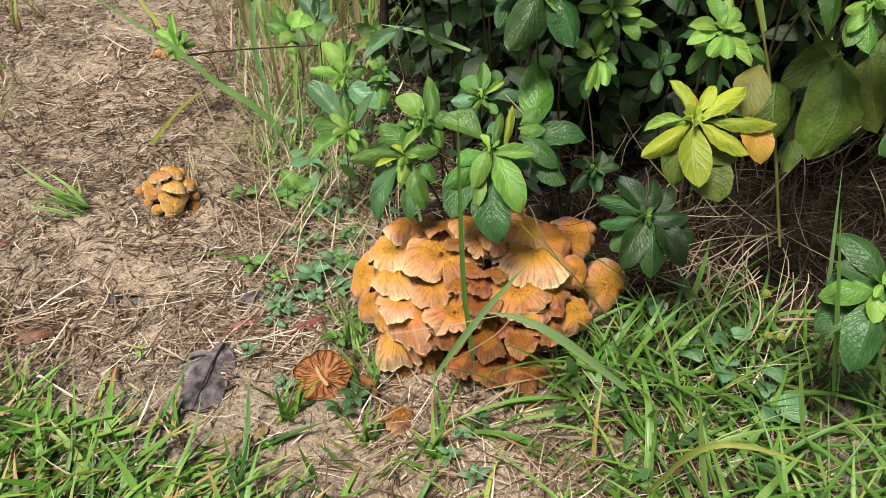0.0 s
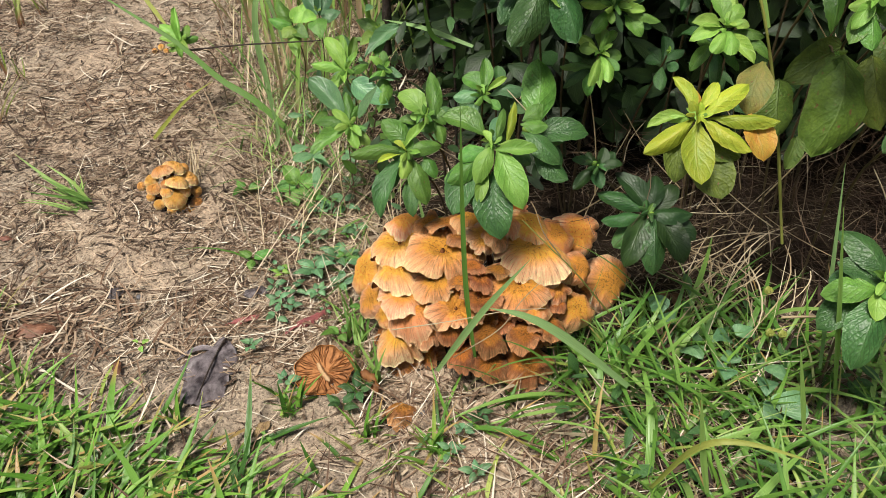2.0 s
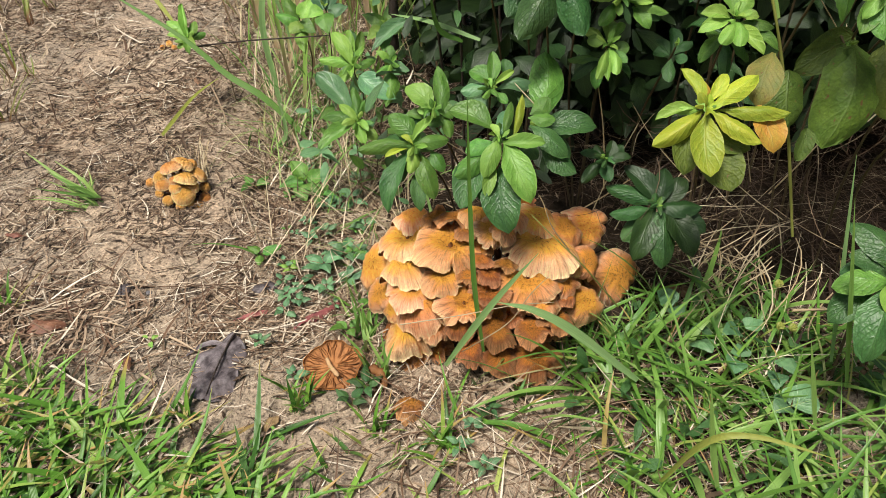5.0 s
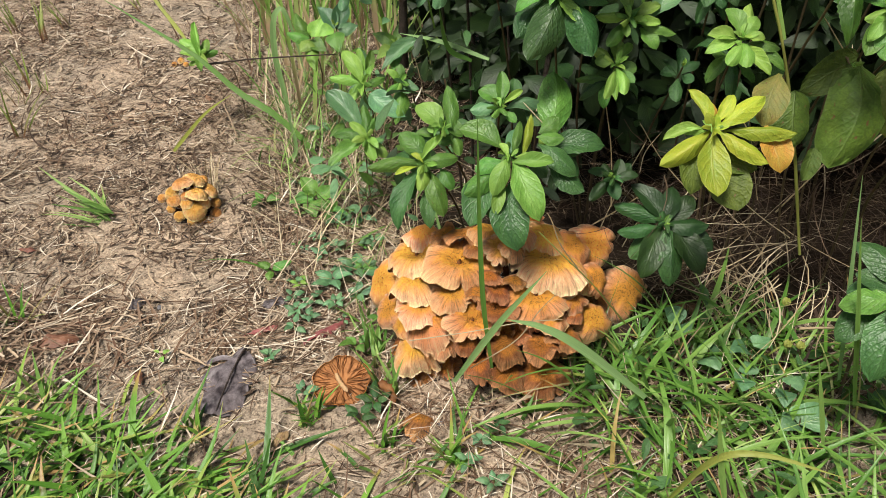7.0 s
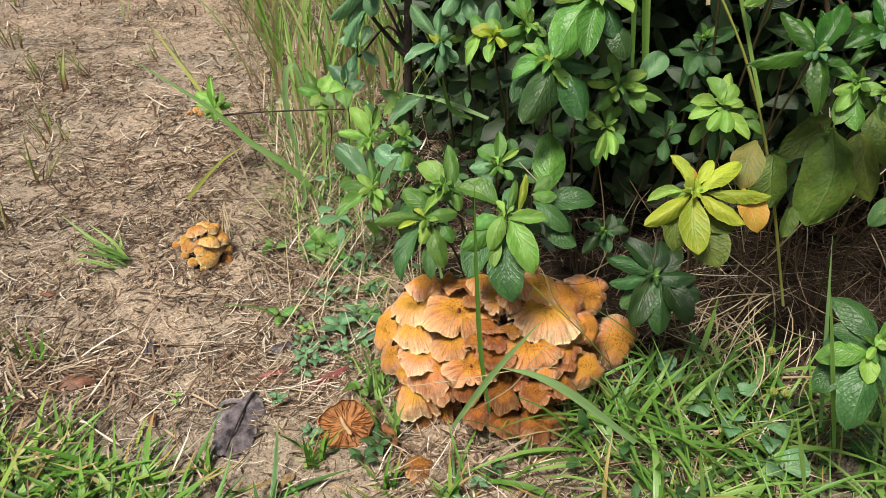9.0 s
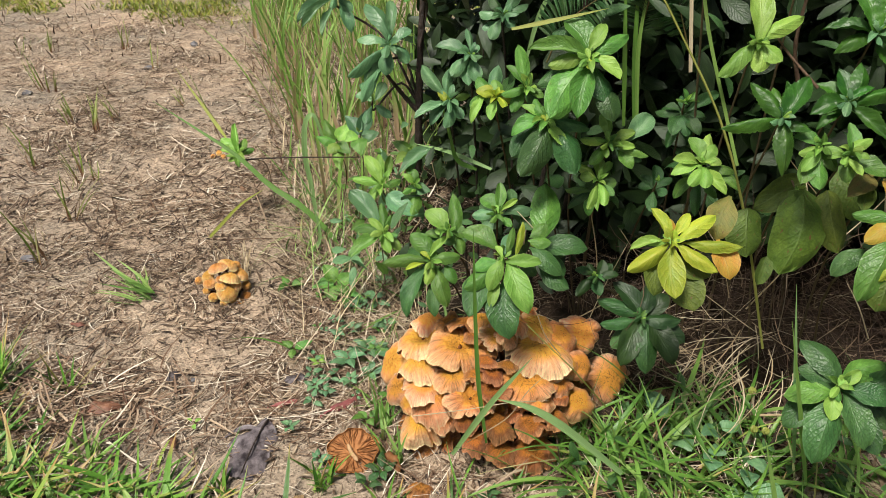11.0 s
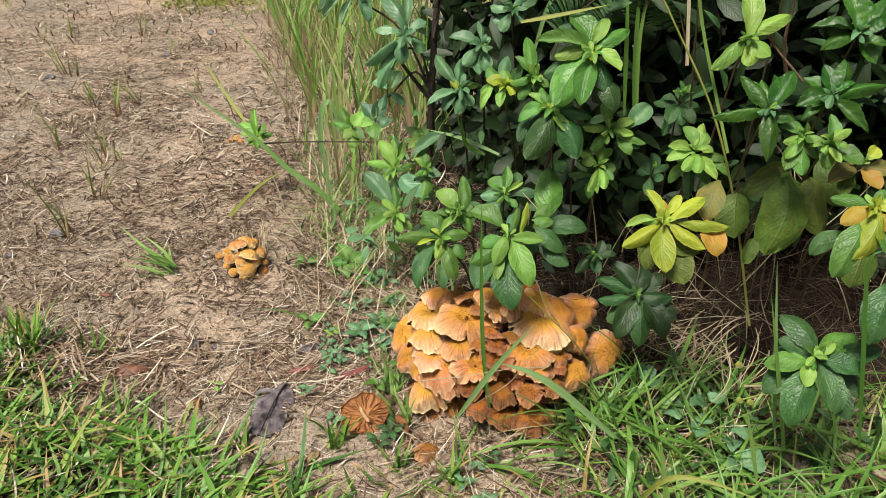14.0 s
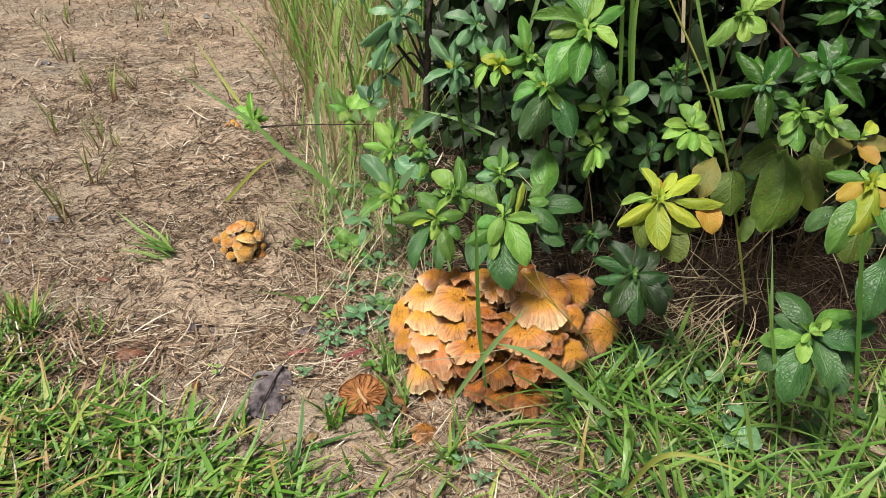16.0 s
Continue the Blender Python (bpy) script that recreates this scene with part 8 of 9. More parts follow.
# the lawn beyond the soil
def far_patch(a, b):
    edge = 3.75 + 0.5 * np.exp(-((a + 2.35) / 0.22) ** 2) + 0.3 * fbm(a * 4.1, b * 4.1, 8.0)
    return step(-0.05, 0.2, b - edge) * np.clip(0.5 + 1.9 * fbm(a * 3.6, b * 3.6, 4.0), 0.04, 1)


x, y = scatter(60000, -4.2, 0.0, 3.3, 6.4, far_patch)
blades_at("far_lawn", x, y, (0.025, 0.075), (0.005, 0.012), FAR_GRASS, "low lawn grass beyond the bare soil", "grass", (0.3, 1.4), (0.1, 0.8), 3)
x, y = scatter(9000, -5.0, 0.0, 3.0, 6.0, lambda a, b: 0.8 - 0.5 * far_patch(a, b))
blades_at("dry_grass", x, y, (0.03, 0.07), (0.003, 0.007), FLAKES, "yellowed dead grass among the lawn", "dry grass", (0.5, 1.6), (0.0, 0.6), 3)


# dense shade foliage inside the shrubs
def leaf_mass(name, count, zone, length, mat, label):
    """Many small leaves in one mesh: two bent halves each."""
    c = zone(count)
    n = len(c)
    d = nrg.normal(0, 1, (n, 3))
    d[:, 2] -= 0.3
    d /= np.linalg.norm(d, axis=1)[:, None]
    up = np.array([0, -0.5, 0.85]) + nrg.normal(0, 0.45, (n, 3))
    s = np.cross(up, d)
    s /= np.linalg.norm(s, axis=1)[:, None]
    z = np.cross(d, s)
    ln = nrg.uniform(*length, n)[:, None]
    w = ln * nrg.uniform(0.16, 0.24, n)[:, None]
    rows = []
    prof = ((0.0, 0.08, 0.0), (0.3, 0.75, 0.06), (0.65, 1.0, 0.06), (0.9, 0.6, 0.0), (1.0, 0.06, -0.03))
    for u, k, h in prof:
        p = c + d * ln * u + z * ln * h
        rows += [p - s * w * k + z * w * 0.2, p, p + s * w * k + z * w * 0.2]
    verts = np.stack(rows, 1).reshape(-1, 3)
    f = grid_faces(5, 3)
    faces = (f[None] + (np.arange(n) * 15)[:, None, None]).reshape(-1, 4)
    uv = np.array([(u, v) for u, _, _ in prof for v in (0.0, 0.5, 1.0)])
    return mesh_of(name, verts, faces, mat, np.tile(uv, (n, 1)))


def hedge_zone(n):
    x, y, z = nrg.uniform(-0.15, 2.6, n), nrg.uniform(0.62, 2.2, n), nrg.uniform(0.0, 1.5, n)
    # Unseen overhang above 0.8 m and forward right end block sky light.
    front = np.where(z > 0.80, 1.04, np.where(x < 0.15, 1.30, 1.14)) + np.where(x < 0.1, (0.1 - x) * 2.0, 0) + np.where(x > 1.0, -0.15, 0) + np.where(x > 0.86, -0.3, 0)
    k = (y > front) & (x > -0.10 - 0.1 * (y - 1.2)) & (z < 1.3 - 0.5 * np.abs(y - 1.5) + 0.28 * fbm(x * 3.2, y * 3.2, 5.0)) & ((z > 0.15) | (y > 1.4))
    k &= ((x - 1.2) / 1.45) ** 4 + ((y - 1.5) / 0.75) ** 4 < 1 + np.where(y > 1.6, 0.9, 0.35) * fbm(x * 4, y * 4, 6.0)
    k &= (x < 2.3 + 0.2 * fbm(y * 5, z * 5, 2.0))
    return np.stack([x, y, z], -1)[k]


hedge = thing("hedge_shrub", (0.8, 1.5, 0), "dense hedge foliage behind the azaleas, darkened for its deep shade", "shrub", "shrubs")
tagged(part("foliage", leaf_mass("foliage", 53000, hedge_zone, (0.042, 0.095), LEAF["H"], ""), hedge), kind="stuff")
for k in range(16):
    bx, by = rnd.uniform(0.0, 1.5), rnd.uniform(1.1, 1.7)
    part("stem", tube("stem", [(bx, by, 0), (bx + rnd.uniform(-0.05, 0.05), by, 0.4), (bx + rnd.uniform(-0.15, 0.15), by + rnd.uniform(-0.1, 0.1), 0.95)], 0.007, 0.003, BARK, 10, 6), hedge)
# the lawn goes on behind the path
x, y = scatter(16000, -4.0, 4.0, -3.2, 0.35, lambda a, b: (0.9 - 0.2 * fbm(a * 2, b * 2, 3.0) - step(-0.1, 0.3, b) * 0.6) * (1 - step(1.6, 3.4, np.hypot(a, b + 0.4) + 0.5 * fbm(a * 2, b * 2, 5.0))))
blades_at("lawn_grass", x, y, (0.04, 0.12), (0.006, 0.014), GRASS, "broad-bladed green lawn grass", "grass", (0.2, 1.2), (0.1, 1.0), 3)


# filler leaves low down on the shrubs and between their shoots
def low_zone(n):
    x, y, z = nrg.uniform(-0.08, 1.1, n), nrg.uniform(0.98, 1.2, n), nrg.uniform(0.12, 0.75, n)
    k = (y > 1.02 - 0.10 * (x > 0.6)) & (z < 0.30 + 0.9 * (x + 0.2)) & (z > 0.22 - 0.1 * (x < 0.2))
    return np.stack([x, y, z], -1)[k]


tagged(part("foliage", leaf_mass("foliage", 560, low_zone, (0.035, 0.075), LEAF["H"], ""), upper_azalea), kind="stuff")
tagged(part("foliage", leaf_mass("foliage", 160, low_zone, (0.03, 0.07), LEAF["D"], ""), right_upper_azalea), kind="stuff")


def carpet_zone(n):
    x, y, z = nrg.uniform(0.12, 1.1, n), nrg.uniform(0.34, 0.88, n), nrg.uniform(0.006, 0.05, n)
    return np.stack([x, y, z], -1)[right_lawn(x, y) > 0.4]


top("creeping_weed", leaf_mass("creeping_weed", 650, carpet_zone, (0.015, 0.04), LEAF["D"], ""), "small dark green creeping leaves under the lawn grass", "weed", kind="stuff")


def edge_zone(n):
    x, y, z = nrg.uniform(-0.42, 0.06, n), nrg.uniform(1.05, 1.75, n), nrg.uniform(0.01, 0.5, n)
    k = (np.abs(x + 0.10 + 0.28 * (y - 1.1)) < 0.10) & (z < 0.10 + 0.5 * (x + 0.4))
    return np.stack([x, y, z], -1)[k]


tagged(part("foliage", leaf_mass("foliage", 420, edge_zone, (0.018, 0.045), LEAF["M"], ""), glossy_shrub), kind="stuff")
tagged(part("foliage", leaf_mass("foliage", 300, edge_zone, (0.02, 0.05), LEAF["T"], ""), dark_bush), kind="stuff")


# ---------------------------------------------------------------- things on the ground
def lying_leaf(name, at, heading, length, width, tone, label, shape="ovate", curl=0.12, tilt=0.0, seed=1, rows=17, cols=9, crinkle=0.06):
    """A fallen leaf, crinkled and curled, resting on the soil."""
    me = leaf_mesh(name, shape, LEAF[tone], curl, -0.3, 0.05, seed, rows, cols)
    co = np.empty(len(me.vertices) * 3, np.float32)
    me.vertices.foreach_get("co", co)
    co = co.reshape(-1, 3)
    co[:, 2] += min(0.05, crinkle) * fbm(co[:, 0] * 9, co[:, 1] * 9, seed) + crinkle * (np.abs(fbm(co[:, 0] * 8, co[:, 1] * 6, seed + 1, 3)) + 0.35 * np.abs(fbm(co[:, 0] * 21, co[:, 1] * 13, seed + 3, 2)))
    co[:, 1] *= 1 + min(1.0, crinkle / 0.05) * (0.16 * fbm(co[:, 0] * 14, np.sign(co[:, 1]) * 2.0, seed + 2) + 0.10 * fbm(co[:, 0] * 37, np.sign(co[:, 1]) * 3.0, seed))
    co *= np.array([length, width, length])
    me.vertices.foreach_set("co", co.ravel())
    me.update()
    lift = -co[:, 2].min() * 0.6 + 0.003
    z = float(ground_height(np.array([at[0]]), np.array([at[1]]))[0])
    m = Matrix.Translation((at[0], at[1], z + lift)) @ Matrix.Rotation(radians(heading), 4, "Z") @ Matrix.Rotation(radians(tilt), 4, "X")
    return top(name, me, label, "fallen leaf", m=m)


# The paler grey patches stand in for sheen on the leaf.
WITHERED = plain("withered_grey_leaf_sheen", (0.036, 0.028, 0.029), (0.21, 0.18, 0.185), 0.40, 55.0, 0.6, 0.35, 0.002)
dead = lying_leaf("fallen_leaf", (-0.297, 0.795, 0), 265, 0.130, 0.078, "X", "withered dark grey-brown leaf lying on sandy soil", "torn", 0.03, 0, 4, 61, 37, 0.014)
dead.data.materials[0] = WITHERED
part("torn_lobe", strip("torn_lobe", [(-0.306, 0.772, 0.010), (-0.328, 0.776, 0.012), (-0.350, 0.768, 0.008), (-0.366, 0.750, 0.004)], 0.010, WITHERED, (0, -0.2, 1)), dead)
part("midrib", tube("midrib", [(-0.297, 0.805, 0.010), (-0.300, 0.775, 0.016), (-0.303, 0.720, 0.019), (-0.307, 0.670, 0.013)], 0.0019, 0.0010, BARK, 12, 5), dead)
lying_leaf("fallen_leaf", (-0.640, 0.790, 0), 25, 0.075, 0.030, "Q", "curled red-brown dead leaf among straw", "narrow", 0.15, 10, 6)
lying_leaf("fallen_leaf", (-0.212, 0.812, 0), 42, 0.085, 0.013, "K", "narrow pinkish red dead blade on straw", "narrow", 0.06, 0, 7)
lying_leaf("fallen_leaf", (-0.310, 0.830, 0), 30, 0.055, 0.014, "K", "small reddish dead leaf on straw", "narrow", 0.1, 0, 8)
lying_leaf("fallen_leaf", (-0.520, 0.895, 0), 40, 0.030, 0.022, "X", "small black shrivelled leaf on soil", "ovate", 0.3, 20, 9)
lying_leaf("fallen_leaf", (-0.300, 0.905, 0), 15, 0.05, 0.022, "X", "small dark grey leaf in litter", "ovate", 0.15, 0, 10)
lying_leaf("fallen_leaf", (0.555, 0.760, 0), 70, 0.06, 0.022, "Q", "dead red leaf standing in the grass", "ovate", 0.2, 40, 11)
lying_leaf("fallen_leaf", (0.420, 0.890, 0), 160, 0.06, 0.03, "P", "brown dead leaf under the shrub", "ovate", 0.2, 0, 12)
lying_leaf("fallen_leaf", (0.255, 0.600, 0), 15, 0.055, 0.013, "O", "yellowed dead grass leaf on the lawn", "narrow", 0.1, 0, 13)
for k, (lx, ly) in enumerate([(-0.43, 1.52), (-0.37, 1.25), (-0.62, 1.7), (-0.75, 1.05), (-0.2, 0.64), (-0.45, 0.75)]):
    lying_leaf("fallen_leaf", (lx, ly, 0), 60 * k, 0.035, 0.014, "PQ"[k % 2], "small curled dead leaf in the straw litter", "ovate", 0.15, 0, 20 + k)


# the mushroom that lies with its gills up
def gill_disc(radius, count, seed):
    """The underside: a shallow wavy dish with thin, crumpled gills of uneven length and height."""
    q = np.random.default_rng(seed)
    cols, rows = 72, 8
    A, R = np.meshgrid(np.linspace(0, 2 * np.pi, cols, endpoint=False), np.linspace(0.02, 1, rows))

    def dish(r, a):
        return 0.16 * r ** 2 + 0.07 * r ** 2 * np.sin(3 * a + 2) + 0.03 * r ** 3 * np.sin(7 * a)

    def rim_at(a):
        return 1 + 0.07 * np.sin(2 * a + 1) + 0.05 * np.sin(5 * a) + 0.025 * np.sin(11 * a)

    up = np.stack([R * rim_at(A) * np.cos(A), R * rim_at(A) * np.sin(A), dish(R, A)], -1).reshape(-1, 3)
    low = up * 1.015 - np.array([0, 0, 1]) * (0.10 * (1.1 - R)).reshape(-1, 1)
    f = grid_faces(rows, cols, True)
    i = (rows - 1) * cols + np.arange(cols)
    j = (rows - 1) * cols + (np.arange(cols) + 1) % cols
    faces = np.concatenate([f, f[:, ::-1] + rows * cols, np.stack([i, i + rows * cols, j + rows * cols, j], -1)])
    body = mesh_of("gill_underside", np.concatenate([up, low]) * radius, faces, [GILLF, CAP_D], None, True, np.concatenate([np.zeros(len(f)), np.ones(len(f) + cols)]))
    gills = []
    seg = 10
    for k in range(count):
        a0 = 2 * np.pi * (k + q.uniform(-0.4, 0.4)) / count
        s = np.linspace(q.choice([0.16, 0.18, 0.4, 0.6]), q.uniform(0.93, 1.0), seg)
        a = a0 + q.normal(0, 0.05) + q.normal(0, 0.10) * s + 0.05 * np.sin(s * q.uniform(5, 14) + q.uniform(0, 6))
        h = q.uniform(0.03, 0.055) * np.sin(np.pi * np.linspace(0.12, 0.94, seg)) ** 0.5 * (1 + 0.2 * q.normal(0, 1, seg))
        r, lean = s * rim_at(a), q.normal(0, 0.05)
        th = 0.012 / np.maximum(s, 0.2)
        sides = []
        for sg in (-1, 1):
            ax_ = a + sg * th
            foot = np.stack([r * np.cos(ax_), r * np.sin(ax_), dish(s, a) - 0.01], -1)
            crest = np.stack([r * np.cos(a + lean + sg * th * 0.4), r * np.sin(a + lean + sg * th * 0.4), dish(s, a) + h], -1)
            sides.append(np.stack([foot, crest], 1).reshape(-1, 3))
        g = grid_faces(seg, 2)
        ridge = np.arange(seg - 1) * 2 + 1
        shut = np.stack([ridge, ridge + 2, ridge + 2 + 2 * seg, ridge + 2 * seg], -1)
        gills.append(mesh_of("gill", np.concatenate(sides) * radius, np.concatenate([g, g[:, ::-1] + 2 * seg, shut]), GILLF))
    return body, gills


GILLF = plain("dried_mushroom_gills", (0.46, 0.21, 0.075), (0.30, 0.125, 0.045), 0.75, 45.0, 0.5, 0.2)
DRYSTEM = plain("dried_mushroom_stem", (0.60, 0.40, 0.22), (0.42, 0.24, 0.11), 0.8, 70.0)
upturned = thing("upturned_mushroom", (-0.136, 0.735, 0), "torn mushroom lying upside down with rusty gills showing", "mushroom")
dish_pose = Matrix.Translation((-0.138, 0.725, 0.016)) @ Matrix.Rotation(radians(24), 4, "X")
dish_mesh, gill_meshes = gill_disc(0.039, 76, 3)
dish_part = part("gill_underside", dish_mesh, upturned, dish_pose)
for me in gill_meshes:
    part("gill", me, dish_part, dish_pose)
part("stem", tube("stem", [(-0.146, 0.730, 0.026), (-0.138, 0.714, 0.027), (-0.126, 0.701, 0.022)], 0.0028, 0.0034, DRYSTEM, 14, 8, 0.3), upturned)
part("stem_fragment", tube("stem_fragment", [(-0.085, 0.725, 0.012), (-0.068, 0.712, 0.016), (-0.060, 0.690, 0.008)], 0.008, 0.005, STIPE, 10, 8, 0.3), upturned)
fallen = thing("fallen_mushroom", (-0.022, 0.69, 0), "fallen orange mushroom cap half hidden in grass", "mushroom")
part("cap", CAPS[18], fallen, Matrix.Translation((-0.022, 0.664, 0.016)) @ basis((0.25, 0.45, 0.85), 1.0) @ Matrix.Diagonal((0.029, 0.026, 0.03, 1)))
far_clump = thing("mushroom_clump", (-0.78, 1.965, 0), "few tiny orange mushrooms by a grass sprout", "mushrooms")
for dx, dy, dz, r in ((0, 0, 0.022, 0.012), (0.018, -0.012, 0.014, 0.010), (-0.018, -0.01, 0.014, 0.010)):
    mushroom(far_clump, (-0.78, 1.965, 0), (-0.78 + dx, 1.955 + dy, dz), (dx * 10, -0.5, 1), r, 1, 1.0, CAPS_S)


# ---------------------------------------------------------------- weeds
def weed(at, count, size, tone, label, shape="ovate", height=0.02, ratio=0.5, group="small weeds", cat="weed"):
    """A low herb: a short stem with spreading leaves."""
    x, y = at
    z = float(ground_height(np.array([x]), np.array([y]))[0])
    ob = thing("small_weed", (x, y, z), label, cat, group)
    st = part("stem", tube("stem", [(x, y, z - 0.004), (x + 0.003, y, z + height * 0.6), (x, y - 0.002, z + height)], 0.0014, 0.001, GREENSTEM, 6, 5), ob)
    a0 = rnd.uniform(0, 6.28)
    for k in range(count):
        a = a0 + k * 6.283 / count + rnd.uniform(-0.35, 0.35)
        ln = size * rnd.uniform(0.7, 1.15)
        root = (x + math.cos(a) * 0.003, y + math.sin(a) * 0.003, z + height * rnd.uniform(0.6, 1.0))
        tip = (x + math.cos(a) * ln, y + math.sin(a) * ln, root[2] + ln * rnd.uniform(-0.15, 0.4))
        place_leaf(st, root, tip, ln * ratio * rnd.uniform(0.85, 1.15), tone, shape, (0, -0.2, 0.95))
    return ob


SMALL = "small blue-green creeping weed in the straw litter"
for wx, wy, cnt, sz, tn in ((-0.300, 0.985, 3, 0.040, "M"), (-0.285, 0.995, 2, 0.022, "L"), (-0.235, 0.880, 5, 0.024, "T"), (-0.190, 0.965, 5, 0.038, "T"), (-0.155, 1.000, 5, 0.034, "T"),
                            (-0.175, 0.905, 6, 0.022, "T"), (-0.215, 0.915, 5, 0.024, "T"), (-0.245, 0.955, 4, 0.022, "L"), (-0.140, 0.925, 5, 0.03, "T"), (-0.11, 0.985, 5, 0.034, "T"),
                            (-0.365, 1.215, 4, 0.034, "M"), (-0.225, 1.175, 4, 0.036, "M"), (-0.165, 1.165, 4, 0.038, "T"), (-0.255, 0.775, 5, 0.020, "T"), (-0.190, 0.705, 5, 0.022, "T"),
                            (-0.085, 0.690, 4, 0.032, "D"), (-0.105, 0.665, 4, 0.026, "D"), (0.085, 0.648, 6, 0.022, "D"), (0.060, 0.625, 5, 0.020, "T"), (0.045, 0.595, 5, 0.018, "T"), (-0.420, 0.775, 3, 0.016, "L"),
                            (-0.095, 0.865, 4, 0.03, "M"), (-0.125, 0.800, 4, 0.03, "M"), (0.075, 0.560, 5, 0.020, "T"), (-0.13, 1.08, 5, 0.03, "T"), (-0.2, 1.06, 4, 0.026, "T"), (-0.25, 1.32, 4, 0.034, "M"), (-0.3, 1.5, 5, 0.034, "M")):
    weed((wx, wy), cnt, sz, tn, SMALL)
for k in range(30):
    wy = rnd.uniform(0.84, 1.32)
    weed((rnd.uniform(-0.27, -0.11) - 0.12 * (wy - 0.85), wy), rnd.randint(3, 5), rnd.uniform(0.012, 0.024), rnd.choice("TTTM"), SMALL)
for wx, wy, cnt, sz in ((0.385, 0.765, 2, 0.036), (0.445, 0.765, 2, 0.038), (0.425, 0.715, 2, 0.036), (0.475, 0.695, 2, 0.040), (0.470, 0.640, 2, 0.038), (0.36, 0.82, 2, 0.034)):
    weed((wx, wy), cnt, sz, "T", "round-leaved dark green weed in the lawn edge", "round", 0.055, 0.95)


# ---------------------------------------------------------------- grass tufts on the soil
def tuft(at, count, length, width, mat, label, lean=(0.1, 0.8), heading=None, cat="grass", wide=0.008):
    x, y = nrg.normal(at[0], wide, count), nrg.normal(at[1], wide, count)
    h = nrg.uniform(0, 6.283, count) if heading is None else nrg.normal(radians(heading), 0.5, count)
    base = on_ground(x, y, -0.003)
    rows = (h, nrg.uniform(*lean, count), nrg.uniform(length * 0.5, length, count), nrg.uniform(width * 0.6, width, count), nrg.uniform(0.1, 0.7, count), nrg.uniform(-0.2, 0.2, count))
    if cat == "dry grass":
        return top("grass_tuft", ribbons("grass_tuft", base, *rows[:5], mat, 5, 0.25, rows[5]), label, cat, "grass tufts", "stuff")
    ob = thing("grass_tuft", tuple(base[0]), label, cat, "grass tufts")
    for k in range(count):
        one = [r[k:k + 1] for r in rows]
        part("blade", ribbons("blade", base[k:k + 1], *one[:5], mat, 5, 0.25, one[5]), ob)
    return ob


TL = "small green grass tuft growing in bare soil"
for tx, ty, cnt, ln in ((-0.83, 0.86, 34, 0.15), (-0.70, 0.86, 7, 0.12), (-1.0, 0.93, 12, 0.12), (-0.17, 0.665, 14, 0.08), (-0.33, 0.645, 8, 0.06), (-0.57, 0.70, 12, 0.09), (-0.07, 0.63, 8, 0.08), (0.02, 0.60, 8, 0.09),
                        (-0.095, 0.78, 9, 0.09), (-0.07, 0.72, 9, 0.08), (-0.12, 0.84, 6, 0.08)):
    tuft((tx, ty), cnt + 5, ln, 0.0075, GRASS if cnt % 3 else TALL, TL, wide=0.011)


def sprouts(at, reach, height, count):
    """A sparse tuft: a few leaning blades on brown feet, with dead stalks between them."""
    x, y = nrg.normal(at[0], 0.008, count), nrg.normal(at[1], 0.012, count)
    base = on_ground(x, y, -0.003)
    ob = thing("grass_tuft", tuple(base[0]), "sparse leaning grass tuft on brown stalks in bare soil", "grass", "grass tufts")
    for k in range(count):
        green = k % 3 != 2
        dx, dy = reach + nrg.normal(0, 0.022), nrg.normal(0, 0.025)
        high = height * nrg.uniform(0.6, 1.05) * (1.0 if green else 0.65)
        flat = math.hypot(dx, dy)
        one = [np.array([v]) for v in (math.atan2(dy, dx), math.atan2(flat, high) - 0.1, math.hypot(flat, high), nrg.uniform(0.005, 0.009) if green else 0.003, nrg.uniform(0.0, 0.35))]
        part("blade" if green else "stalk", ribbons("blade", base[k:k + 1], *one, SPROUT if green else DRYRED, 5, 0.25, np.array([nrg.normal(0, 0.15)])), ob)
    return ob


for tx, ty, reach, high, cnt in ((-1.98, 3.16, -0.00, 0.10, 9), (-1.71, 2.59, -0.06, 0.11, 7), (-1.66, 2.57, 0.01, 0.10, 6), (-1.40, 2.23, -0.03, 0.10, 9), (-1.27, 2.15, -0.01, 0.12, 8), (-1.25, 2.27, -0.04, 0.09, 12), (-1.32, 1.86, -0.07, 0.12, 6), (-1.14, 1.78, -0.01, 0.11, 8), (-1.09, 1.77, 0.01, 0.07, 5),
                             (-1.12, 1.69, 0.02, 0.08, 4), (-1.66, 3.21, 0.04, 0.13, 6), (-1.08, 2.46, -0.04, 0.07, 5), (-1.37, 2.90, -0.00, 0.10, 5), (-2.06, 3.07, 0.01, 0.09, 5), (-0.99, 1.31, -0.01, 0.15, 9), (-1.02, 1.51, 0.03, 0.13, 6), (-0.83, 2.13, -0.11, 0.23, 3)):
    sprouts((tx, ty), reach, 1.25 * high, cnt)
for tx, ty, cnt, ln in ((-0.66, 0.80, 34, 0.10), (-0.74, 0.84, 24, 0.10), (-0.06, 0.67, 26, 0.08), (0.06, 0.69, 30, 0.09), (-0.5, 0.93, 20, 0.05), (-0.87, 0.95, 30, 0.08)):
    tuft((tx, ty), cnt, ln, 0.0022, STRAW, "tuft of dry bleached grass on the soil", (0.9, 1.6), None, "dry grass", 0.035)

tuft((-0.665, 1.155), 16, 0.13, 0.0062, TALL, "green grass tuft leaning low over the soil", (0.85, 1.4), 155, wide=0.014)
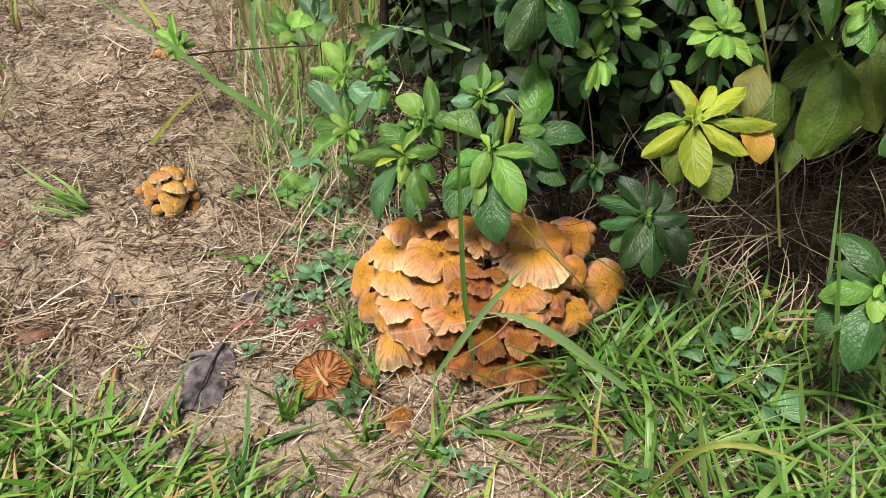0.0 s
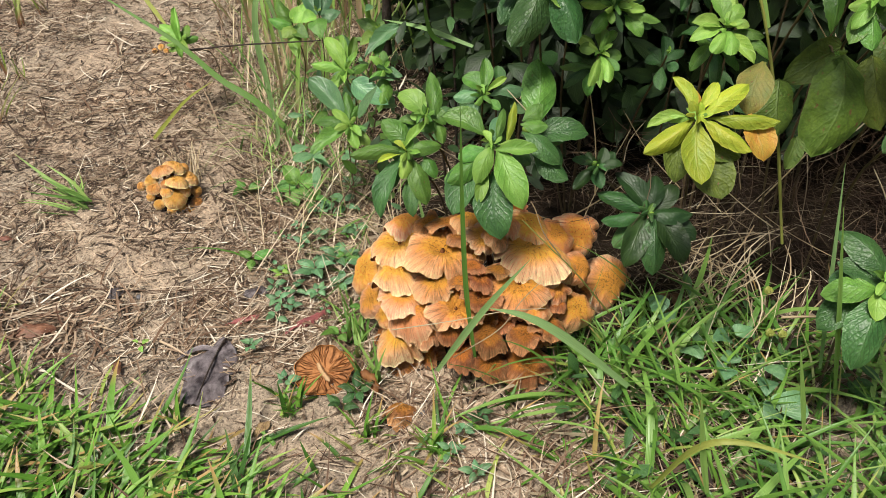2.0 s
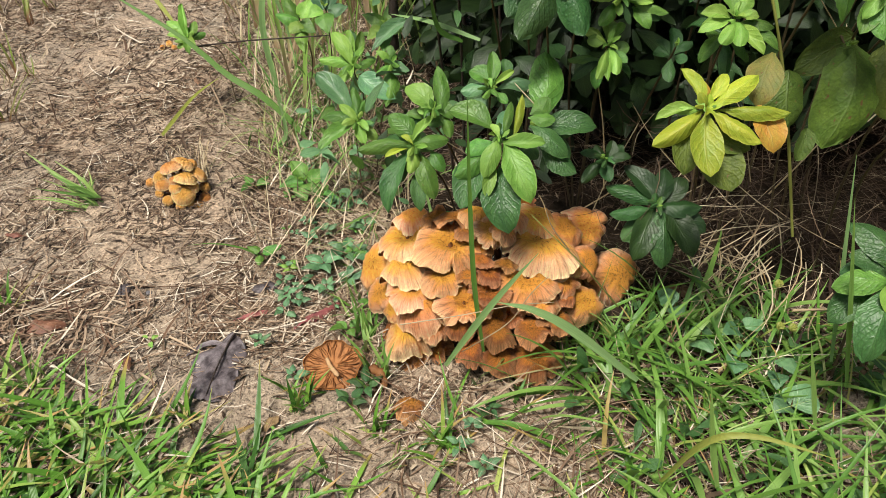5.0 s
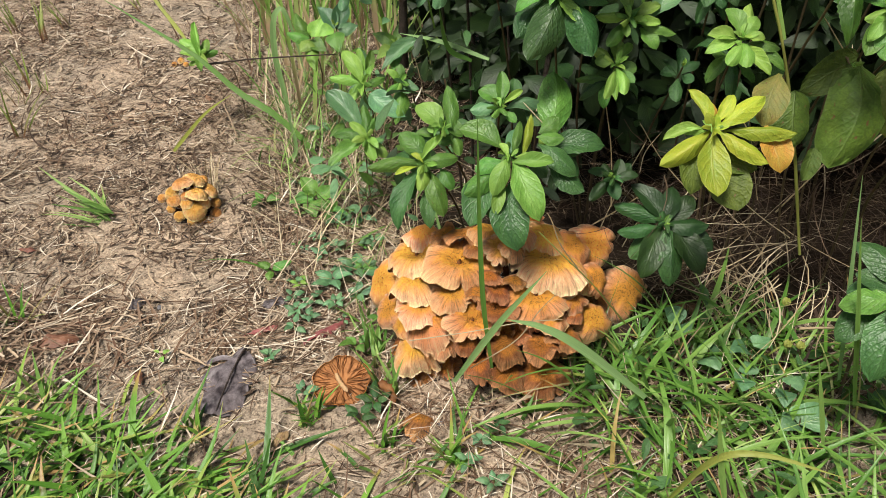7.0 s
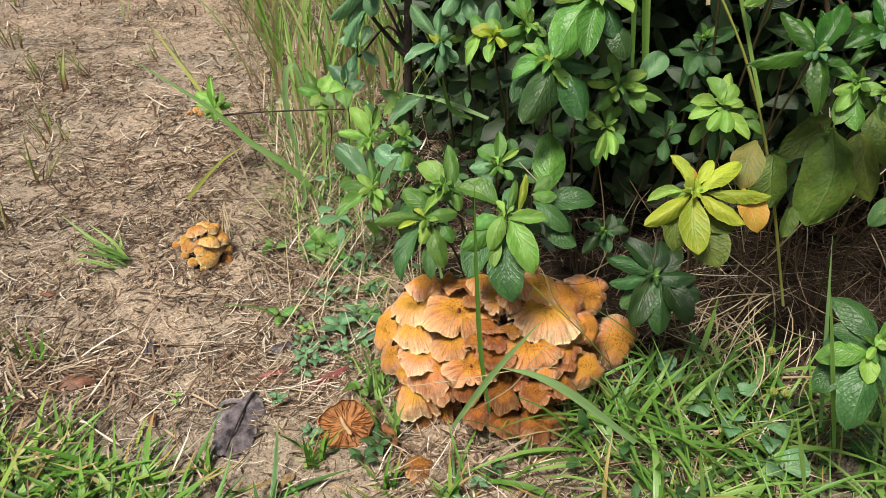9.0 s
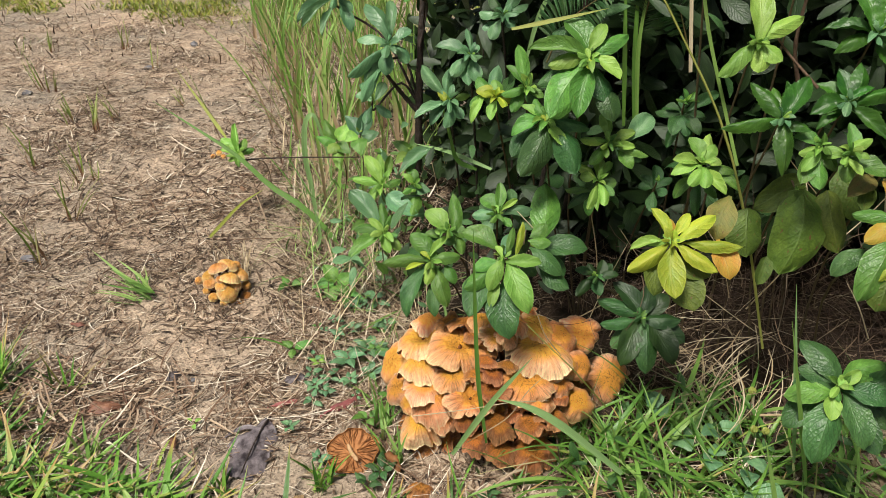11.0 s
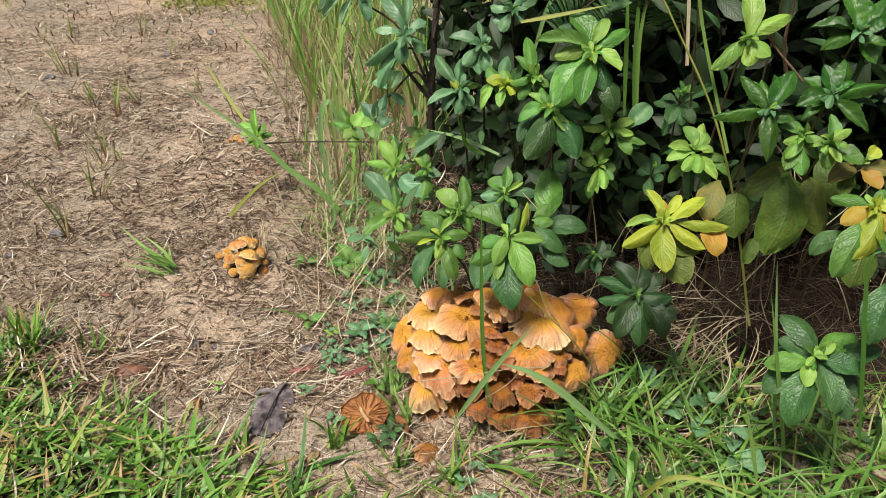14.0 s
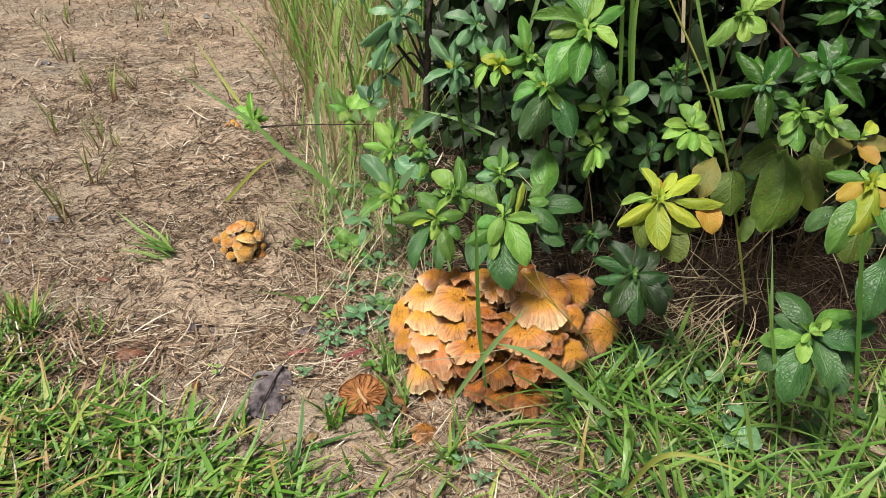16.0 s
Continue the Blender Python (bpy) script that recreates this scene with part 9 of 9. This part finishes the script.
for tx, ty, cnt, ln in GRASS_BY_CLUMP:
    tuft((tx, ty), cnt, ln, 0.007, BLADE, "fresh green grass tuft growing against the mushrooms", (0.05, 0.7), wide=0.012)
tuft((-0.485, 1.262), 26, 0.13, 0.003, PALE, "standing tuft of dry bleached grass behind the mushrooms", (0.05, 0.7), None, "dry grass")
# twigs and stones
def ground_twig(x, y, heading, length, r, lift=0.004, rise=0.0):
    a = radians(heading)
    pts = []
    for k in range(5):
        s = k / 4
        px, py = x + math.cos(a) * length * s + rnd.uniform(-1, 1) * length * 0.03, y + math.sin(a) * length * s + rnd.uniform(-1, 1) * length * 0.03
        pts.append((px, py, float(ground_height(np.array([px]), np.array([py]))[0]) + lift + rise * s))
    return top("twig", tube("twig", pts, r, r * 0.5, TWIG, 16, 6, 0.2), "thin dry brown twig lying on the soil", "twig", "twigs")


ground_twig(-0.905, 1.52, 118, 0.02, 0.0016, 0, 0.075)
ground_twig(-0.73, 0.905, 3, 0.42, 0.0016, 0.006)
ground_twig(-0.42, 0.88, -25, 0.16, 0.0013, 0.006)
ground_twig(-0.60, 0.84, 35, 0.12, 0.0014, 0.006)
ground_twig(-0.36, 1.02, 12, 0.36, 0.0012, 0.008)
ground_twig(-0.62, 1.42, 4, 0.22, 0.0018, 0.006)
for k in range(60):
    ground_twig(rnd.uniform(-1.9, -0.15), rnd.uniform(0.7, 2.8), rnd.uniform(0, 360), rnd.uniform(0.04, 0.14), rnd.uniform(0.0008, 0.0017), 0.006)


def stone(x, y, r, label="small dark grey stone on the soil"):
    bm = bmesh.new()
    bmesh.ops.create_icosphere(bm, subdivisions=2, radius=1)
    for v in bm.verts:
        v.co *= 1 + 0.35 * noise.noise(v.co * 1.3 + Vector((x * 31, y * 17, 0)))
        v.co = Vector((v.co.x * r, v.co.y * r * 0.75, v.co.z * r * 0.55))
    me = bpy.data.meshes.new("stone")
    bm.to_mesh(me)
    bm.free()
    me.materials.append(STONE)
    z = float(ground_height(np.array([x]), np.array([y]))[0])
    return top("stone", me, label, "stone", "stones", m=pose(x, y, z + r * 0.2, 0, 0, rnd.uniform(0, 360)))


for sx, sy, r in ((-1.02, 1.305, 0.020), (-1.41, 2.90, 0.022), (-1.36, 3.3, 0.024), (-1.75, 2.55, 0.02), (-1.08, 1.20, 0.012), (-0.47, 0.90, 0.006), (-0.75, 1.5, 0.008), (0.005, 0.665, 0.006), (-0.28, 1.1, 0.006)):
    stone(sx, sy, r)
# pebbles and crumbs of earth, too many to count
n = 5200
px_, py_ = nrg.uniform(-2.2, 0.5, n), nrg.uniform(0.35, 3.2, n)
oct_v = np.array([(1, 0, 0), (-1, 0, 0), (0, 1, 0), (0, -1, 0), (0, 0, 1), (0, 0, -1)], float)
oct_f = np.array([(0, 2, 4), (2, 1, 4), (1, 3, 4), (3, 0, 4), (2, 0, 5), (1, 2, 5), (3, 1, 5), (0, 3, 5)])
sz_ = nrg.gamma(2.0, 0.0009, n) + 0.0008
vv = oct_v[None] * nrg.uniform(0.6, 1.3, (n, 6, 1)) * sz_[:, None, None] + on_ground(px_, py_, 0.001)[:, None, :]
top("soil_crumbs", mesh_of("soil_crumbs", vv.reshape(-1, 3), (oct_f[None] + (np.arange(n) * 6)[:, None, None]).reshape(-1, 3), SOIL, None, False), "crumbs of earth and grit on the soil", "grit", kind="stuff")


# ---------------------------------------------------------------- ferns in the shade
def frond(fern, foot, mid, tip, length, label=""):
    c = smooth_curve([foot, mid, tip], 38)
    fr = part("frond", tube("frond", [foot, mid, tip], 0.0016, 0.0006, GREENSTEM, 14, 5), fern, None, label)
    t = np.gradient(c, axis=0)
    for k in range(8, 38):
        s = (k - 8) / 29
        ln = length * math.sin(math.pi * (0.15 + 0.85 * s) ** 0.8) + 0.006
        d = Vector(t[k]).normalized()
        side = d.cross(Vector((0, -0.6, 0.8))).normalized()
        for sg in (-1, 1):
            place_leaf(fr, c[k], Vector(c[k]) + (side * sg + d * 0.35) * ln, 0.0048, "D", "narrow", (0, -0.6, 0.8), "pinna")


fern = thing("fern", (0.28, 1.2, 0), "dark green fern fronds in the shade of the shrubs", "fern")
for foot, mid, tip, ln in FRONDS:
    frond(fern, foot, mid, tip, ln)
for hx, hyy, hz_ in ((0.500, 0.775, 0.055), (0.517, 0.772, 0.055), (0.500, 0.815, 0.10)):
    pod = thing("seed_head", (hx, hyy, 0), "small round green seed head on a thin stalk", "seed head", "seed heads")
    part("stalk", tube("stalk", [(hx + 0.01, hyy, 0), (hx + 0.004, hyy, hz_ * 0.6), (hx, hyy, hz_)], 0.0009, 0.0007, GREENSTEM, 8, 5), pod)
    bm = bmesh.new()
    bmesh.ops.create_icosphere(bm, subdivisions=3, radius=0.0055)
    for k, v in enumerate(bm.verts):
        v.co *= 1 + (0.18 if k % 2 else -0.05)
    me = bpy.data.meshes.new("head")
    bm.to_mesh(me)
    bm.free()
    me.materials.append(BLADE_Y)
    part("head", me, pod, Matrix.Translation((hx, hyy, hz_)))
